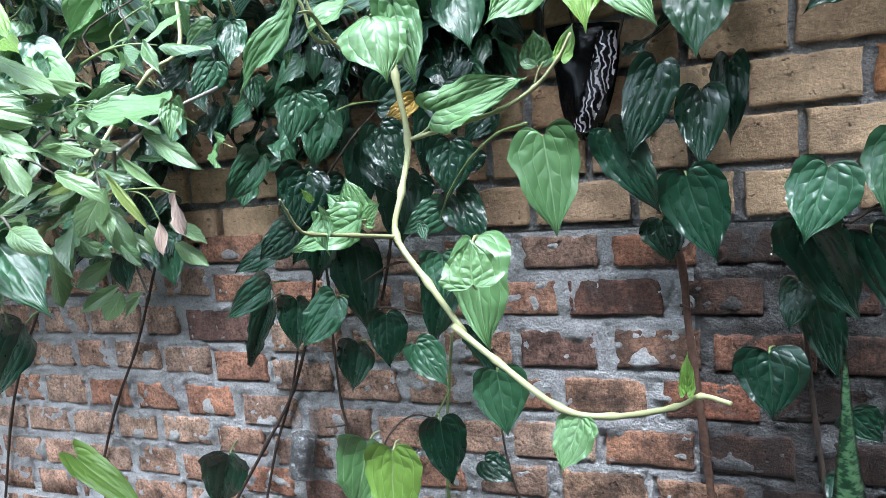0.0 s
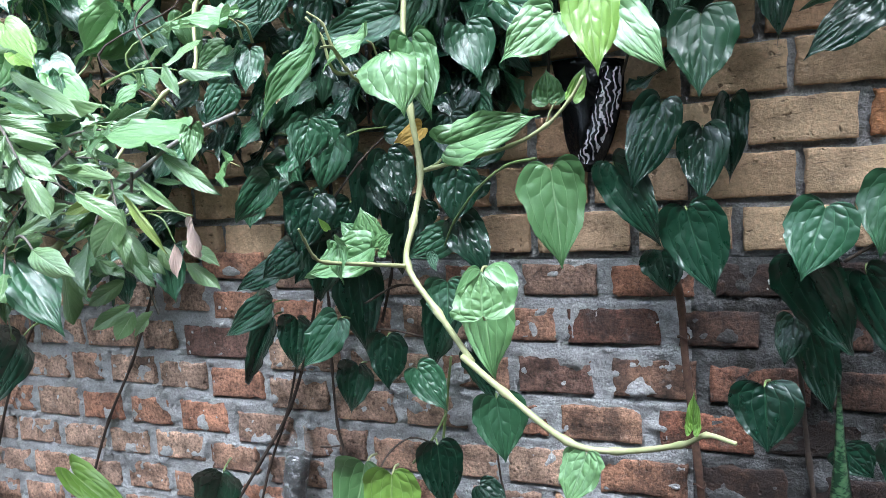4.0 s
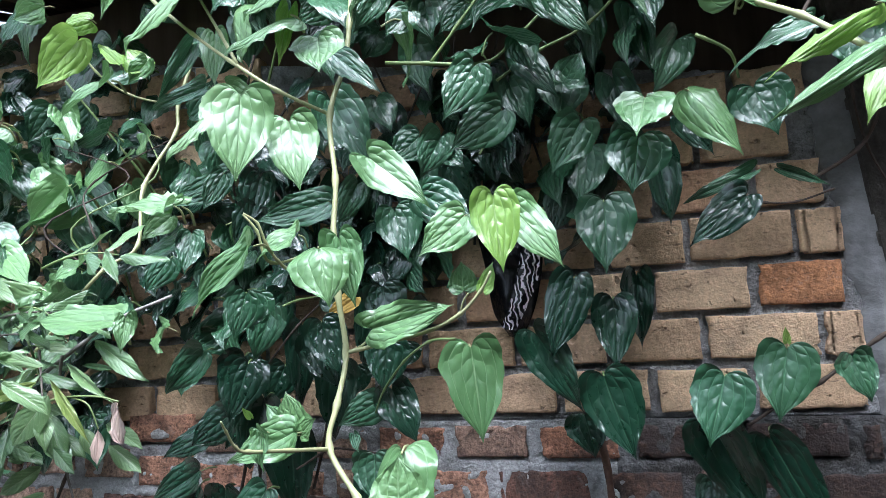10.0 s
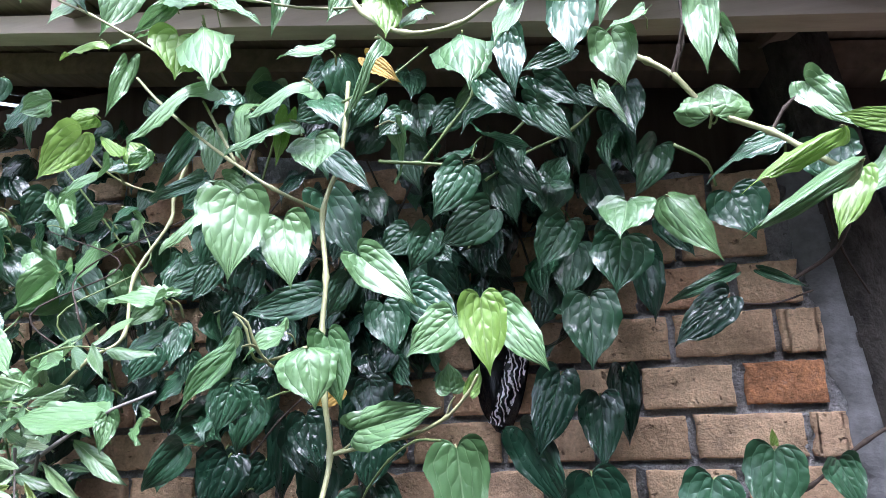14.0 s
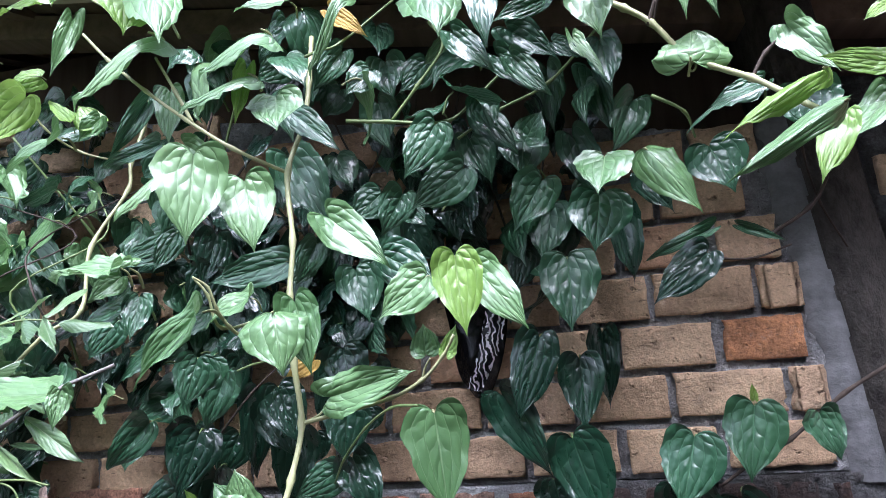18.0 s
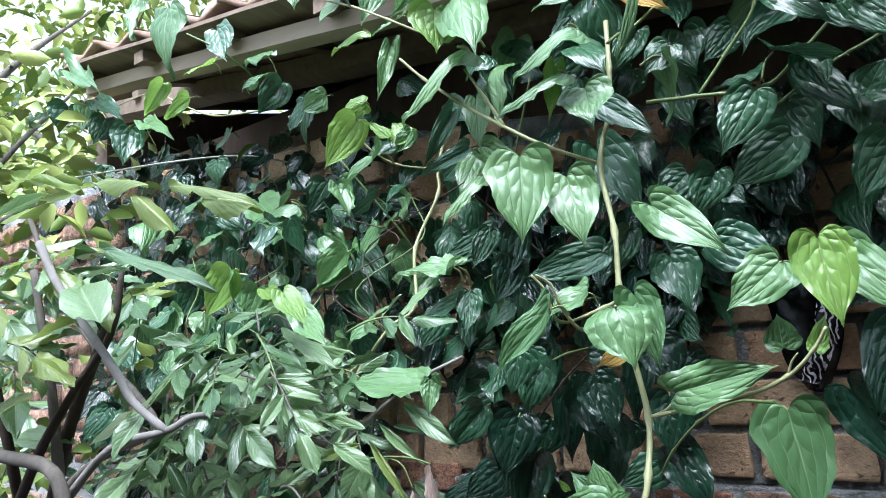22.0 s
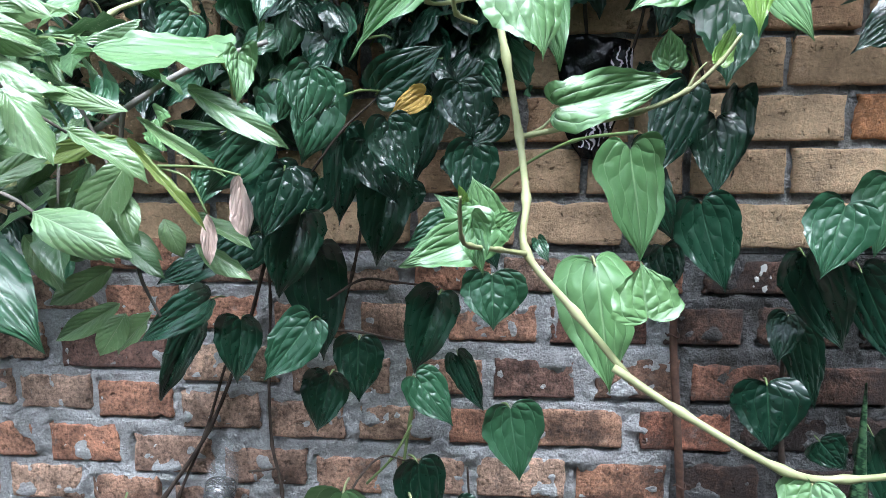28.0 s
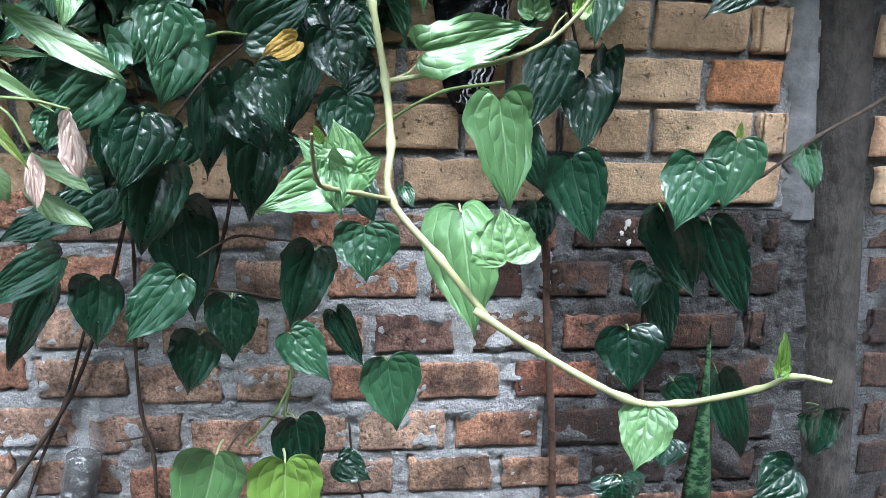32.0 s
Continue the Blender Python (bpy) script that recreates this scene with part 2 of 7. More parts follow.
def brick_material(name, stops, soot, lime=0.4, scratch=(38, 38, 170), grit=1.0):
    m, nt, b = material(name)
    info = nt.nodes.new("ShaderNodeObjectInfo")
    tone = ramp(nt, info.outputs["Random"], stops)
    big = world_noise(nt, 16.0, 5.0, 0.6)
    fine = world_noise(nt, 120.0, 5.0, 0.7)
    pits = world_noise(nt, 55.0, 3.0, 0.5)
    col = mixc(nt, 1.0, tone, ramp(nt, big, ((0.32, (1 - 0.48 * grit ** 0.7, 1 - 0.5 * grit ** 0.7, 1 - 0.52 * grit ** 0.7)), (0.5, (0.95, 0.93, 0.9)), (0.68, (1 + 0.3 * grit, 1 + 0.27 * grit, 1 + 0.22 * grit)))), "MULTIPLY")
    col = mixc(nt, 1.0, col, ramp(nt, fine, ((0.36, (1 - 0.36 * grit,) * 3), (0.5, (0.97, 0.96, 0.95)), (0.66, (1 + 0.26 * grit,) * 3))), "MULTIPLY")
    dark = ramp(nt, world_noise(nt, 9.0, 6.0, 0.7), ((0.49 - 0.05 * soot, (0, 0, 0)), (0.62 - 0.06 * soot, (1, 1, 1))))
    col = mixc(nt, math_node(nt, "MULTIPLY", dark, soot), col, (0.035, 0.025, 0.022))
    pale = ramp(nt, world_noise(nt, 21.0, 6.0, 0.75), ((0.58, (0, 0, 0)), (0.72, (1, 1, 1))))
    col = mixc(nt, math_node(nt, "MULTIPLY", pale, lime), col, (0.40, 0.37, 0.34))
    geo = nt.nodes.new("ShaderNodeNewGeometry")
    stretch = nt.nodes.new("ShaderNodeMapping")
    stretch.inputs["Scale"].default_value = scratch
    nt.links.new(geo.outputs["Position"], stretch.inputs[0])
    sn = node(nt, "ShaderNodeTexNoise", Scale=1.0, Detail=4.0, Roughness=0.7)
    nt.links.new(stretch.outputs[0], sn.inputs["Vector"])
    nick = ramp(nt, sn.outputs["Fac"], ((0.60, (0, 0, 0)), (0.68, (1, 1, 1))))
    col = mixc(nt, math_node(nt, "MULTIPLY", nick, 0.6), col, (0.09, 0.06, 0.045))
    hole = ramp(nt, pits, ((0.27, (1, 1, 1)), (0.34, (0, 0, 0))))
    col = mixc(nt, math_node(nt, "MULTIPLY", hole, 0.5), col, (0.05, 0.03, 0.02))
    nt.links.new(col, b.inputs["Base Color"])
    b.inputs["Roughness"].default_value = 0.88
    h = math_node(nt, "SUBTRACT", math_node(nt, "ADD", math_node(nt, "MULTIPLY", fine, 0.5), math_node(nt, "MULTIPLY", big, 1.0)), math_node(nt, "MULTIPLY", hole, 0.8))
    bump(nt, b, h, 1.0, 0.013)
    return m


BRICK_TAN = brick_material("tan_brick", ((0.0, (0.62, 0.435, 0.28)), (0.4, (0.70, 0.51, 0.33)), (0.75, (0.60, 0.425, 0.28)), (1.0, (0.63, 0.40, 0.25))), 0.06, 0.2, (38, 38, 170), 0.5)
BRICK_ORANGE = brick_material("orange_brick", ((0.0, (0.47, 0.22, 0.11)), (1.0, (0.52, 0.25, 0.12))), 0.15)
BRICK_RED = brick_material("red_brick", ((0.0, (0.27, 0.14, 0.096)), (0.2, (0.42, 0.265, 0.185)), (0.4, (0.40, 0.195, 0.12)), (0.55, (0.139, 0.070, 0.054)), (0.72, (0.44, 0.28, 0.19)), (0.88, (0.36, 0.15, 0.09)), (1.0, (0.20, 0.095, 0.068))), 0.7, 0.35, (90, 90, 24), 1.7)
# darker tones for the lower right of the wall, with heavy soot blotches
BRICK_DARK = brick_material("dark_red_brick", ((0.0, (0.05, 0.03, 0.025)), (0.3, (0.12, 0.068, 0.05)), (0.55, (0.035, 0.022, 0.019)), (0.8, (0.15, 0.09, 0.066)), (1.0, (0.07, 0.038, 0.03))), 0.9, 0.05, (90, 90, 24), 1.7)
BRICK_PALE = brick_material("pale_red_brick", ((0.0, (0.43, 0.29, 0.22)), (0.2, (0.48, 0.34, 0.265)), (0.38, (0.40, 0.24, 0.17)), (0.55, (0.41, 0.205, 0.135)), (0.72, (0.45, 0.31, 0.235)), (0.86, (0.14, 0.075, 0.064)), (1.0, (0.50, 0.345, 0.26))), 0.35, 0.4, (90, 90, 24), 1.7)


def mortar_material(name, soiled, tone=1.0):
    m, nt, b = material(name)
    big = world_noise(nt, 7.0, 6.0, 0.65)
    fine = world_noise(nt, 140.0, 4.0, 0.7)
    mid = world_noise(nt, 38.0, 5.0, 0.65)
    col = ramp(nt, big, ((0.3, (0.29, 0.29, 0.29)), (0.5, (0.47, 0.475, 0.48)), (0.75, (0.61, 0.62, 0.635))))
    col = mixc(nt, math_node(nt, "MULTIPLY", fine, 0.35), col, (0.26, 0.255, 0.25))
    edge = 0.5 if soiled < 0.8 else 0.38
    dirt = ramp(nt, world_noise(nt, 5.0, 6.0, 0.7), ((edge, (0, 0, 0)), (edge + 0.2, (1, 1, 1))))
    col = mixc(nt, math_node(nt, "MULTIPLY", dirt, soiled), col, (0.07, 0.06, 0.05))
    col = mixc(nt, 1.0, col, (tone, tone, tone), "MULTIPLY")
    speck = ramp(nt, world_noise(nt, 210.0, 3.0, 0.7), ((0.36, (0.78, 0.77, 0.76)), (0.55, (1.0, 1.0, 1.0)), (0.68, (1.14, 1.14, 1.14))))
    col = mixc(nt, 1.0, col, speck, "MULTIPLY")
    pores = ramp(nt, world_noise(nt, 75.0, 5.0, 0.75), ((0.3, (1, 1, 1)), (0.4, (0, 0, 0))))
    col = mixc(nt, math_node(nt, "MULTIPLY", pores, 0.75), col, (0.05, 0.045, 0.04))
    nt.links.new(col, b.inputs["Base Color"])
    b.inputs["Roughness"].default_value = 0.93
    bump(nt, b, math_node(nt, "ADD", mid, math_node(nt, "MULTIPLY", fine, 0.8)), 1.0, 0.022)
    return m


MORTAR = mortar_material("cement_mortar", 0.45, 1.25)
MORTAR_UPPER = mortar_material("weathered_cement_mortar", 0.75, 1.0)
# half as bright as the upper mortar, soiled in patches
MORTAR_DARK = mortar_material("dark_cement_mortar", 0.9, 0.5)
CEMENT = plain_material("grey_cement_smear", (0.15, 0.15, 0.15), (0.30, 0.303, 0.306), 30.0, 0.9, 0.7, 0.008)
CONCRETE = plain_material("stained_concrete", (0.028, 0.023, 0.02), (0.13, 0.115, 0.10), 34.0, 0.92, 1.0, 0.02, (1, 1, 0.55))
STEM_PALE = plain_material("pale_green_stem", (0.34, 0.36, 0.16), (0.50, 0.50, 0.27), 40.0, 0.5, 0.25, 0.002)
STEM_GREEN = plain_material("green_stem", (0.14, 0.22, 0.07), (0.25, 0.32, 0.12), 40.0, 0.5, 0.25, 0.002)
STEM_BROWN = plain_material("brown_vine_stem", (0.035, 0.024, 0.018), (0.09, 0.062, 0.045), 60.0, 0.8, 0.7, 0.003)
BARK_PALE = plain_material("pale_grey_bark", (0.22, 0.20, 0.18), (0.40, 0.38, 0.35), 45.0, 0.85, 0.5, 0.002, (1, 1, 0.4))
BARK = plain_material("grey_brown_bark", (0.10, 0.085, 0.07), (0.24, 0.21, 0.18), 45.0, 0.85, 0.6, 0.003, (1, 1, 0.3))
RUST = plain_material("rusty_iron", (0.06, 0.03, 0.02), (0.16, 0.085, 0.055), 90.0, 0.85, 0.6, 0.002)
# weathered grain; the colour is brightened to carry the sunlight on the purlin
TIMBER_SUNLIT = plain_material("weathered_timber_sunlit", (0.48, 0.38, 0.30), (0.68, 0.57, 0.47), 26.0, 0.85, 0.5, 0.003, (0.08, 1, 1))
# board colour kept dark to stand for the unlit inside of the shed
SHED_SHADE = plain_material("shade_dark_boards", (0.085, 0.058, 0.046), (0.19, 0.135, 0.105), 20.0, 0.9, 0.4, 0.003, (1, 1, 0.1))
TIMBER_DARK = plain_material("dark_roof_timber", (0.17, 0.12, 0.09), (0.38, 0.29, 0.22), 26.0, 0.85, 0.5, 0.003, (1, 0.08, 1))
CLAY = plain_material("clay_roof_tile", (0.22, 0.13, 0.09), (0.52, 0.38, 0.29), 14.0, 0.85, 0.5, 0.004)
SOIL = plain_material("garden_soil", (0.085, 0.07, 0.055), (0.16, 0.135, 0.11), 6.0, 0.95, 0.8, 0.03)
WALL_FAR = plain_material("added_wall_plaster", (0.10, 0.095, 0.085), (0.17, 0.165, 0.15), 3.0, 0.9, 0.3, 0.006)


# ---- building blocks ----
def link(name, bm, mat, parent=None, label="", smooth=True):
    me = bpy.data.meshes.new(name)
    bm.to_mesh(me)
    bm.free()
    if smooth:
        me.shade_smooth()
    for m in (mat if isinstance(mat, (list, tuple)) else [mat]):
        me.materials.append(m)
    ob = new(name, me)
    ob.parent = parent
    if label:
        ob["label"] = label
    return ob


part = link


def thing(name, at, label, category, group="", kind=""):
    ob = new(name)
    ob.location = at
    ob.empty_display_size = 0.05
    bpy.context.view_layer.update()
    return tagged(ob, label, category, group, kind)


def local(parent, p):
    return Vector(p) - parent.location


def box_bm(lo, hi, bevel=0.0, seg=2):
    bm = bmesh.new()
    bmesh.ops.create_cube(bm, size=1.0)
    lo, hi = Vector(lo), Vector(hi)
    for v in bm.verts:
        v.co = Vector([lo[i] + (v.co[i] + 0.5) * (hi[i] - lo[i]) for i in range(3)])
    if bevel:
        bmesh.ops.bevel(bm, geom=bm.edges[:], offset=bevel, segments=seg, affect="EDGES")
    return bm


def spline(points, per=6):
    """Catmull-Rom through the points."""
    p = [Vector(q) for q in points]
    p = [p[0] * 2 - p[1]] + p + [p[-1] * 2 - p[-2]]
    out = []
    for i in range(1, len(p) - 2):
        a, b, c, d = p[i - 1:i + 3]
        for k in range(per):
            t = k / per
            out.append(0.5 * (2 * b + (c - a) * t + (2 * a - 5 * b + 4 * c - d) * t * t + (3 * b - a - 3 * c + d) * t ** 3))
    return out + [p[-2]]


def tube_bm(points, radius, taper=1.0, sides=7, bm=None, wobble=0.0, nodes=()):
    """A tube along the points; radius shrinks to radius * taper; thickened joints at the indices in nodes."""
    bm = bm or bmesh.new()
    rings = []
    n = len(points)
    for i, p in enumerate(points):
        d = (points[min(i + 1, n - 1)] - points[max(i - 1, 0)]).normalized()
        side = d.cross(Vector((0.3, 0.9, 0.31))).normalized()
        up = side.cross(d)
        r = radius * (1 + (taper - 1) * i / max(1, n - 1)) * (1 + wobble * noise.noise(p * 40))
        if i in nodes:
            r *= 1.45
        rings.append([bm.verts.new(p + (side * math.cos(a) + up * math.sin(a)) * r) for a in [2 * math.pi * k / sides for k in range(sides)]])
    for a, b in zip(rings, rings[1:]):
        for k in range(sides):
            bm.faces.new((a[k], a[(k + 1) % sides], b[(k + 1) % sides], b[k]))
    bm.faces.new(rings[0][::-1])
    bm.faces.new(rings[-1])
    return bm


# ---- ground ----
bm = bmesh.new()
bmesh.ops.create_grid(bm, x_segments=80, y_segments=80, size=0.5)
for v in bm.verts:
    x, y = v.co.x * 2, v.co.y * 2
    v.co = Vector((math.copysign(abs(x) ** 3 * 400 + abs(x) * 5, x), math.copysign(abs(y) ** 3 * 400 + abs(y) * 5, y), 0))
    v.co.z = 0.02 * noise.noise(v.co * 1.3) - 0.01
tagged(link("ground", bm, SOIL), "dark garden soil at the foot of the wall", "ground", kind="structure")

# ---- the brick wall ----


def end_x(z):
    """The end of the wall leans a little."""
    return 0.585 - 0.10 * (z - 1.7)


def top_at(x):
    return 2.125 - 0.167 * (max(x, -2.4) - 0.15)


wall = thing("wall_north", (0, 0, 0), "old brick wall, tan bricks above and sooty red ones below", "wall", kind="structure")


def brick_mesh(name, seed, w, h, mat):
    """One worn brick, its face towards -y, its lower left front corner at the origin; edges chipped and crisp."""
    bm = bmesh.new()
    off = Vector((seed * 7.3, 0, 0))
    us = [0, 0.0035 / w, 0.011 / w] + [k / 8 for k in range(1, 8)] + [1 - 0.011 / w, 1 - 0.0035 / w, 1]
    vs = [0, 0.0035 / h, 0.011 / h] + [0.3, 0.5, 0.7] + [1 - 0.011 / h, 1 - 0.0035 / h, 1]
    nx, nz = len(us) - 1, len(vs) - 1
    front = []
    for j, v in enumerate(vs):
        row = []
        for i, u in enumerate(us):
            x, z = u * w, v * h
            q = Vector((x, 0, z)) * 28 + off
            near = min(x, w - x, z, h - z)
            k = 1.0 if near < 0.02 else 0.3
            chip = max(0.0, noise.noise(q * 1.7 + Vector((0, 9, 0))) - 0.25) * 0.016
            x += k * (0.0035 * noise.noise(q) + 0.0025 * noise.noise(q * 3)) + (chip if u < 0.5 else -chip) * (near < 0.008)
            z += k * (0.003 * noise.noise(q + Vector((0, 5, 0))) + 0.002 * noise.noise(q * 3 + Vector((0, 7, 0)))) + (chip if v < 0.5 else -chip) * (near < 0.008)
            y = -0.0085 - 0.0016 * noise.noise(q * 0.7) - 0.0008 * noise.noise(q * 3) + (0.0035 if near < 1e-6 else 0.0007 if near < 0.005 else 0)
            row.append(bm.verts.new((x, y + chip * 0.35 * (near < 0.014), z)))
        front.append(row)
    for j in range(nz):
        for i in range(nx):
            bm.faces.new((front[j][i], front[j][i + 1], front[j + 1][i + 1], front[j + 1][i]))
    rim = front[0] + [r[-1] for r in front[1:]] + front[-1][-2::-1] + [r[0] for r in front[-2:0:-1]]
    rear = [bm.verts.new((v.co.x, 0.03, v.co.z)) for v in rim]
    for i in range(len(rim)):
        bm.faces.new((rim[(i + 1) % len(rim)], rim[i], rear[i], rear[(i + 1) % len(rim)]))
    me = bpy.data.meshes.new(name)
    bm.to_mesh(me)
    bm.free()
    me.shade_smooth()
    me.materials.append(mat)
    return me


# courses from the top: bottom edge, height, known left edges of bricks
UPPER = [
    (2.405, 0.076, (-2.3, -1.9)), (2.305, 0.076, (-2.2, -1.4)), (2.205, 0.076, (-2.2, -1.5)), (2.105, 0.076, (-0.9, -0.3, 0.1)),
    (2.005, 0.076, (-0.05, 0.16, 0.36)),
    (1.902, 0.080, (0.285, 0.46)),
    (1.802, 0.080, (0.2, 0.385)),
    (1.702, 0.082, (0.068, 0.249, 0.45)),
    (1.603, 0.078, (0.172, 0.370)),
    (1.503, 0.078, (0.08, 0.266, 0.477)),
    (1.402, 0.078, (-0.03, 0.162, 0.35)),
]
LOWER = [
    (1.310, 0.074, (-1.31, -1.12, -0.45, -0.27, -0.087, 0.112, 0.32)),
    (1.208, 0.080, (-1.26, -1.095, -0.56, -0.38, -0.18, 0.043, 0.22, 0.41)),
    (1.094, 0.088, (-1.55, -1.345, -1.2, -0.94, -0.47, -0.29, -0.09, 0.1, 0.3)),
    (0.992, 0.086, (-1.62, -1.475, -1.3, -1.127, -0.945, -0.38, -0.2, 0.0, 0.2, 0.4)),
    (0.876, 0.092, (-1.775, -1.595, -1.417, -1.243, -1.058, -0.66, -0.323, -0.12, 0.08, 0.28)),
    (0.780, 0.080, (-1.69, -1.51, -1.342, -1.157, -0.6, -0.22, -0.02, 0.18, 0.38)),
    (0.675, 0.085, (-1.83, -1.655, -1.457, -1.29, -0.5, 0.05)),
]
COURSES = UPPER + LOWER + [(0.570 - 0.105 * k, 0.085, (-1.6, 0.1) if k % 2 else (-1.7, 0.0)) for k in range(6)]
rnd = random.Random(11)
bricks = []          # x, z, width, height, tan
for zb, h, known in COURSES:
    edges = [known[0]]
    while edges[-1] > -8.8:
        edges.append(edges[-1] - (0.19 if edges[-1] < -0.8 else 0.2) + rnd.uniform(-0.01, 0.01))
    edges = edges[::-1]
    for k in known[1:]:
        n = max(1, round((k - edges[-1]) / 0.2))
        a = edges[-1]
        edges += [a + (k - a) * (i + 1) / n for i in range(n)]
    while edges[-1] < end_x(zb) - 0.03:
        edges.append(edges[-1] + 0.2)
    for a, b in zip(edges, edges[1:]):
        b = min(b, end_x(zb) - 0.045 + rnd.uniform(-0.02, 0.012))
        if b - a > 0.05:
            rise = 0.0 if zb > 1.38 else max(0.0, min(0.06, (-0.75 - a) * 0.1))
            bricks.append((a + 0.004, zb + rise + rnd.uniform(-0.002, 0.002), b - a - (rnd.uniform(0.013, 0.022) if zb > 1.38 else rnd.uniform(0.020, 0.042)), h * (1.06 if zb > 1.38 else rnd.uniform(0.83, 0.95)), zb > 1.38))
near = {}
for row in bricks:
    for k in range(round((row[0] - 0.04) / 0.05), round((row[0] + row[2] + 0.04) / 0.05) + 1):
        near.setdefault(k, []).append(row)


def joint_depth(x, z):
    """How far the mortar has broken away along the lower and side edges of the bricks."""
    deep = 0.0
    for a, zb, w, h, tan in near.get(round(x / 0.05), ()):
        if a - 0.01 < x < a + w + 0.01 and zb - 0.012 < z < zb + h + 0.004:
            q = Vector((x * 9, zb * 31, z * 9))
            if a < x < a + w and zb - (0.009 if tan else 0.007) < z < zb + 0.006:
                deep = max(deep, (0.016 if tan else 0.014) * min(1.0, max(0.0, 0.75 + 1.6 * noise.noise(q))))
            elif min(abs(x - a), abs(x - a - w)) < 0.006 and z > zb:
                deep = max(deep, 0.012 * min(1.0, max(0.0, 0.25 + 2.0 * noise.noise(q * 1.3))))
    return deep


def mortar_bm(x0, x1, z0, z1, step, front=-0.0025, depth=0.2, cracks=False):
    bm = bmesh.new()
    lean = x1 is None
    nx, nz = max(2, int(((0.6 if lean else x1) - x0) / step)), max(2, int((z1 - z0) / step))
    grid = []
    for j in range(nz + 1):
        row = []
        for i in range(nx + 1):
            x = x0 + ((end_x(z0 + (z1 - z0) * j / nz) if lean else x1) - x0) * i / nx
            z = z0 + (min(z1, top_at(x)) - z0) * j / nz
            q = Vector((x, 0, z))
            y = front + (0.008 if z > 1.388 else 0.0003 + 0.004 * noise.noise(q * 21)) + 0.004 * noise.noise(q * 9) + 0.005 * noise.noise(q * 38) + 0.0035 * noise.noise(q * 80)
            if z < 1.388:      # lumps squeezed out of the joints and smeared over the edges of the bricks
                y -= 0.028 * max(0.0, noise.noise(q * 15 + Vector((0, 4, 0))) - 0.24) + 0.012 * max(0.0, noise.noise(q * 46 + Vector((0, 8, 0))) - 0.1)
            if cracks:
                y += joint_depth(x, z)
            row.append(bm.verts.new((x, y, z)))
        grid.append(row)
    for j in range(nz):
        for i in range(nx):
            bm.faces.new((grid[j][i], grid[j][i + 1], grid[j + 1][i + 1], grid[j + 1][i]))
    edge = grid[0] + [r[-1] for r in grid[1:]] + grid[-1][-2::-1] + [r[0] for r in grid[-2:0:-1]]
    rear = [bm.verts.new((v.co.x, depth, v.co.z)) for v in edge]
    n = len(edge)
    for i in range(n):
        bm.faces.new((edge[(i + 1) % n], edge[i], rear[i], rear[(i + 1) % n]))
    bm.faces.new(rear)
    return bm


part("mortar", mortar_bm(-1.6, None, 1.389, 2.45, 0.0062, cracks=True), MORTAR_UPPER, wall, "rough grey cement mortar, cracked under the bricks")
part("mortar", mortar_bm(-2.6, -1.602, 1.389, 2.6, 0.0125), MORTAR_UPPER, wall)
part("mortar", mortar_bm(-1.9, 0.07, 0.66, 1.387, 0.0056, cracks=True), MORTAR, wall, "thick smeared grey cement mortar")
part("mortar", mortar_bm(0.0702, None, 0.66, 1.387, 0.0056, cracks=True), MORTAR_DARK, wall, "dark grey cement mortar")
part("mortar", mortar_bm(-2.6, -1.902, 0.66, 1.387, 0.0125), MORTAR, wall)
part("mortar", mortar_bm(-9.0, -2.602, 0.0, 2.6, 0.06), MORTAR, wall)
part("mortar", mortar_bm(-2.6, None, 0.0, 0.658, 0.06), MORTAR, wall)
shapes = {}
far = bmesh.new()
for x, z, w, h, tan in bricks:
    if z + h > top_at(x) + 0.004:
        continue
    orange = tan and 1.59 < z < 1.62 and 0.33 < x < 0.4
    mat = BRICK_ORANGE if orange else BRICK_TAN if tan else BRICK_PALE if x < -0.3 + 0.15 * rnd.random() else BRICK_DARK if x > 0.02 + 0.1 * rnd.random() and z > 0.75 else BRICK_RED
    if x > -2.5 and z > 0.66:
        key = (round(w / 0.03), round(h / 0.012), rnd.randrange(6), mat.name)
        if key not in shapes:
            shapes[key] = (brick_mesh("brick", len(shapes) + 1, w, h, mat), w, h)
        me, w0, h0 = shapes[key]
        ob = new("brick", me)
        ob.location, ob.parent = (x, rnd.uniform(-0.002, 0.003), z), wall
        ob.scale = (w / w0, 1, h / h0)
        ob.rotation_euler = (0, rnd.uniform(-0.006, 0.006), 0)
    else:
        b2 = box_bm((x, -0.006, z), (x + w, 0.03, z + h))
        me = bpy.data.meshes.new("tmp")
        b2.to_mesh(me)
        b2.free()
        far.from_mesh(me)
        bpy.data.meshes.remove(me)
tagged(part("far_bricks", far, BRICK_PALE, wall), kind="stuff")

# smear of cement along the end of the wall, the concrete column and the wall beyond it
bm = bmesh.new()
rows = []
for j in range(60):
    z = 1.37 + j * 0.0122
    e = end_x(z) + 0.004
    l = e - 0.062 + 0.024 * noise.noise(Vector((0, 0, z * 14))) + 0.014 * noise.noise(Vector((3, 0, z * 40)))
    rows.append([bm.verts.new((l + (e - l) * k / 4, (0.004, -0.008, -0.011, -0.012, -0.012)[k] + 0.002 * noise.noise(Vector((k, z * 30, 0))), z)) for k in range(5)])
for a, b in zip(rows, rows[1:]):
    for k in range(4):
        bm.faces.new((a[k], a[k + 1], b[k + 1], b[k]))
part("cement_smear", bm, CEMENT, wall, "smooth pale grey cement smear")

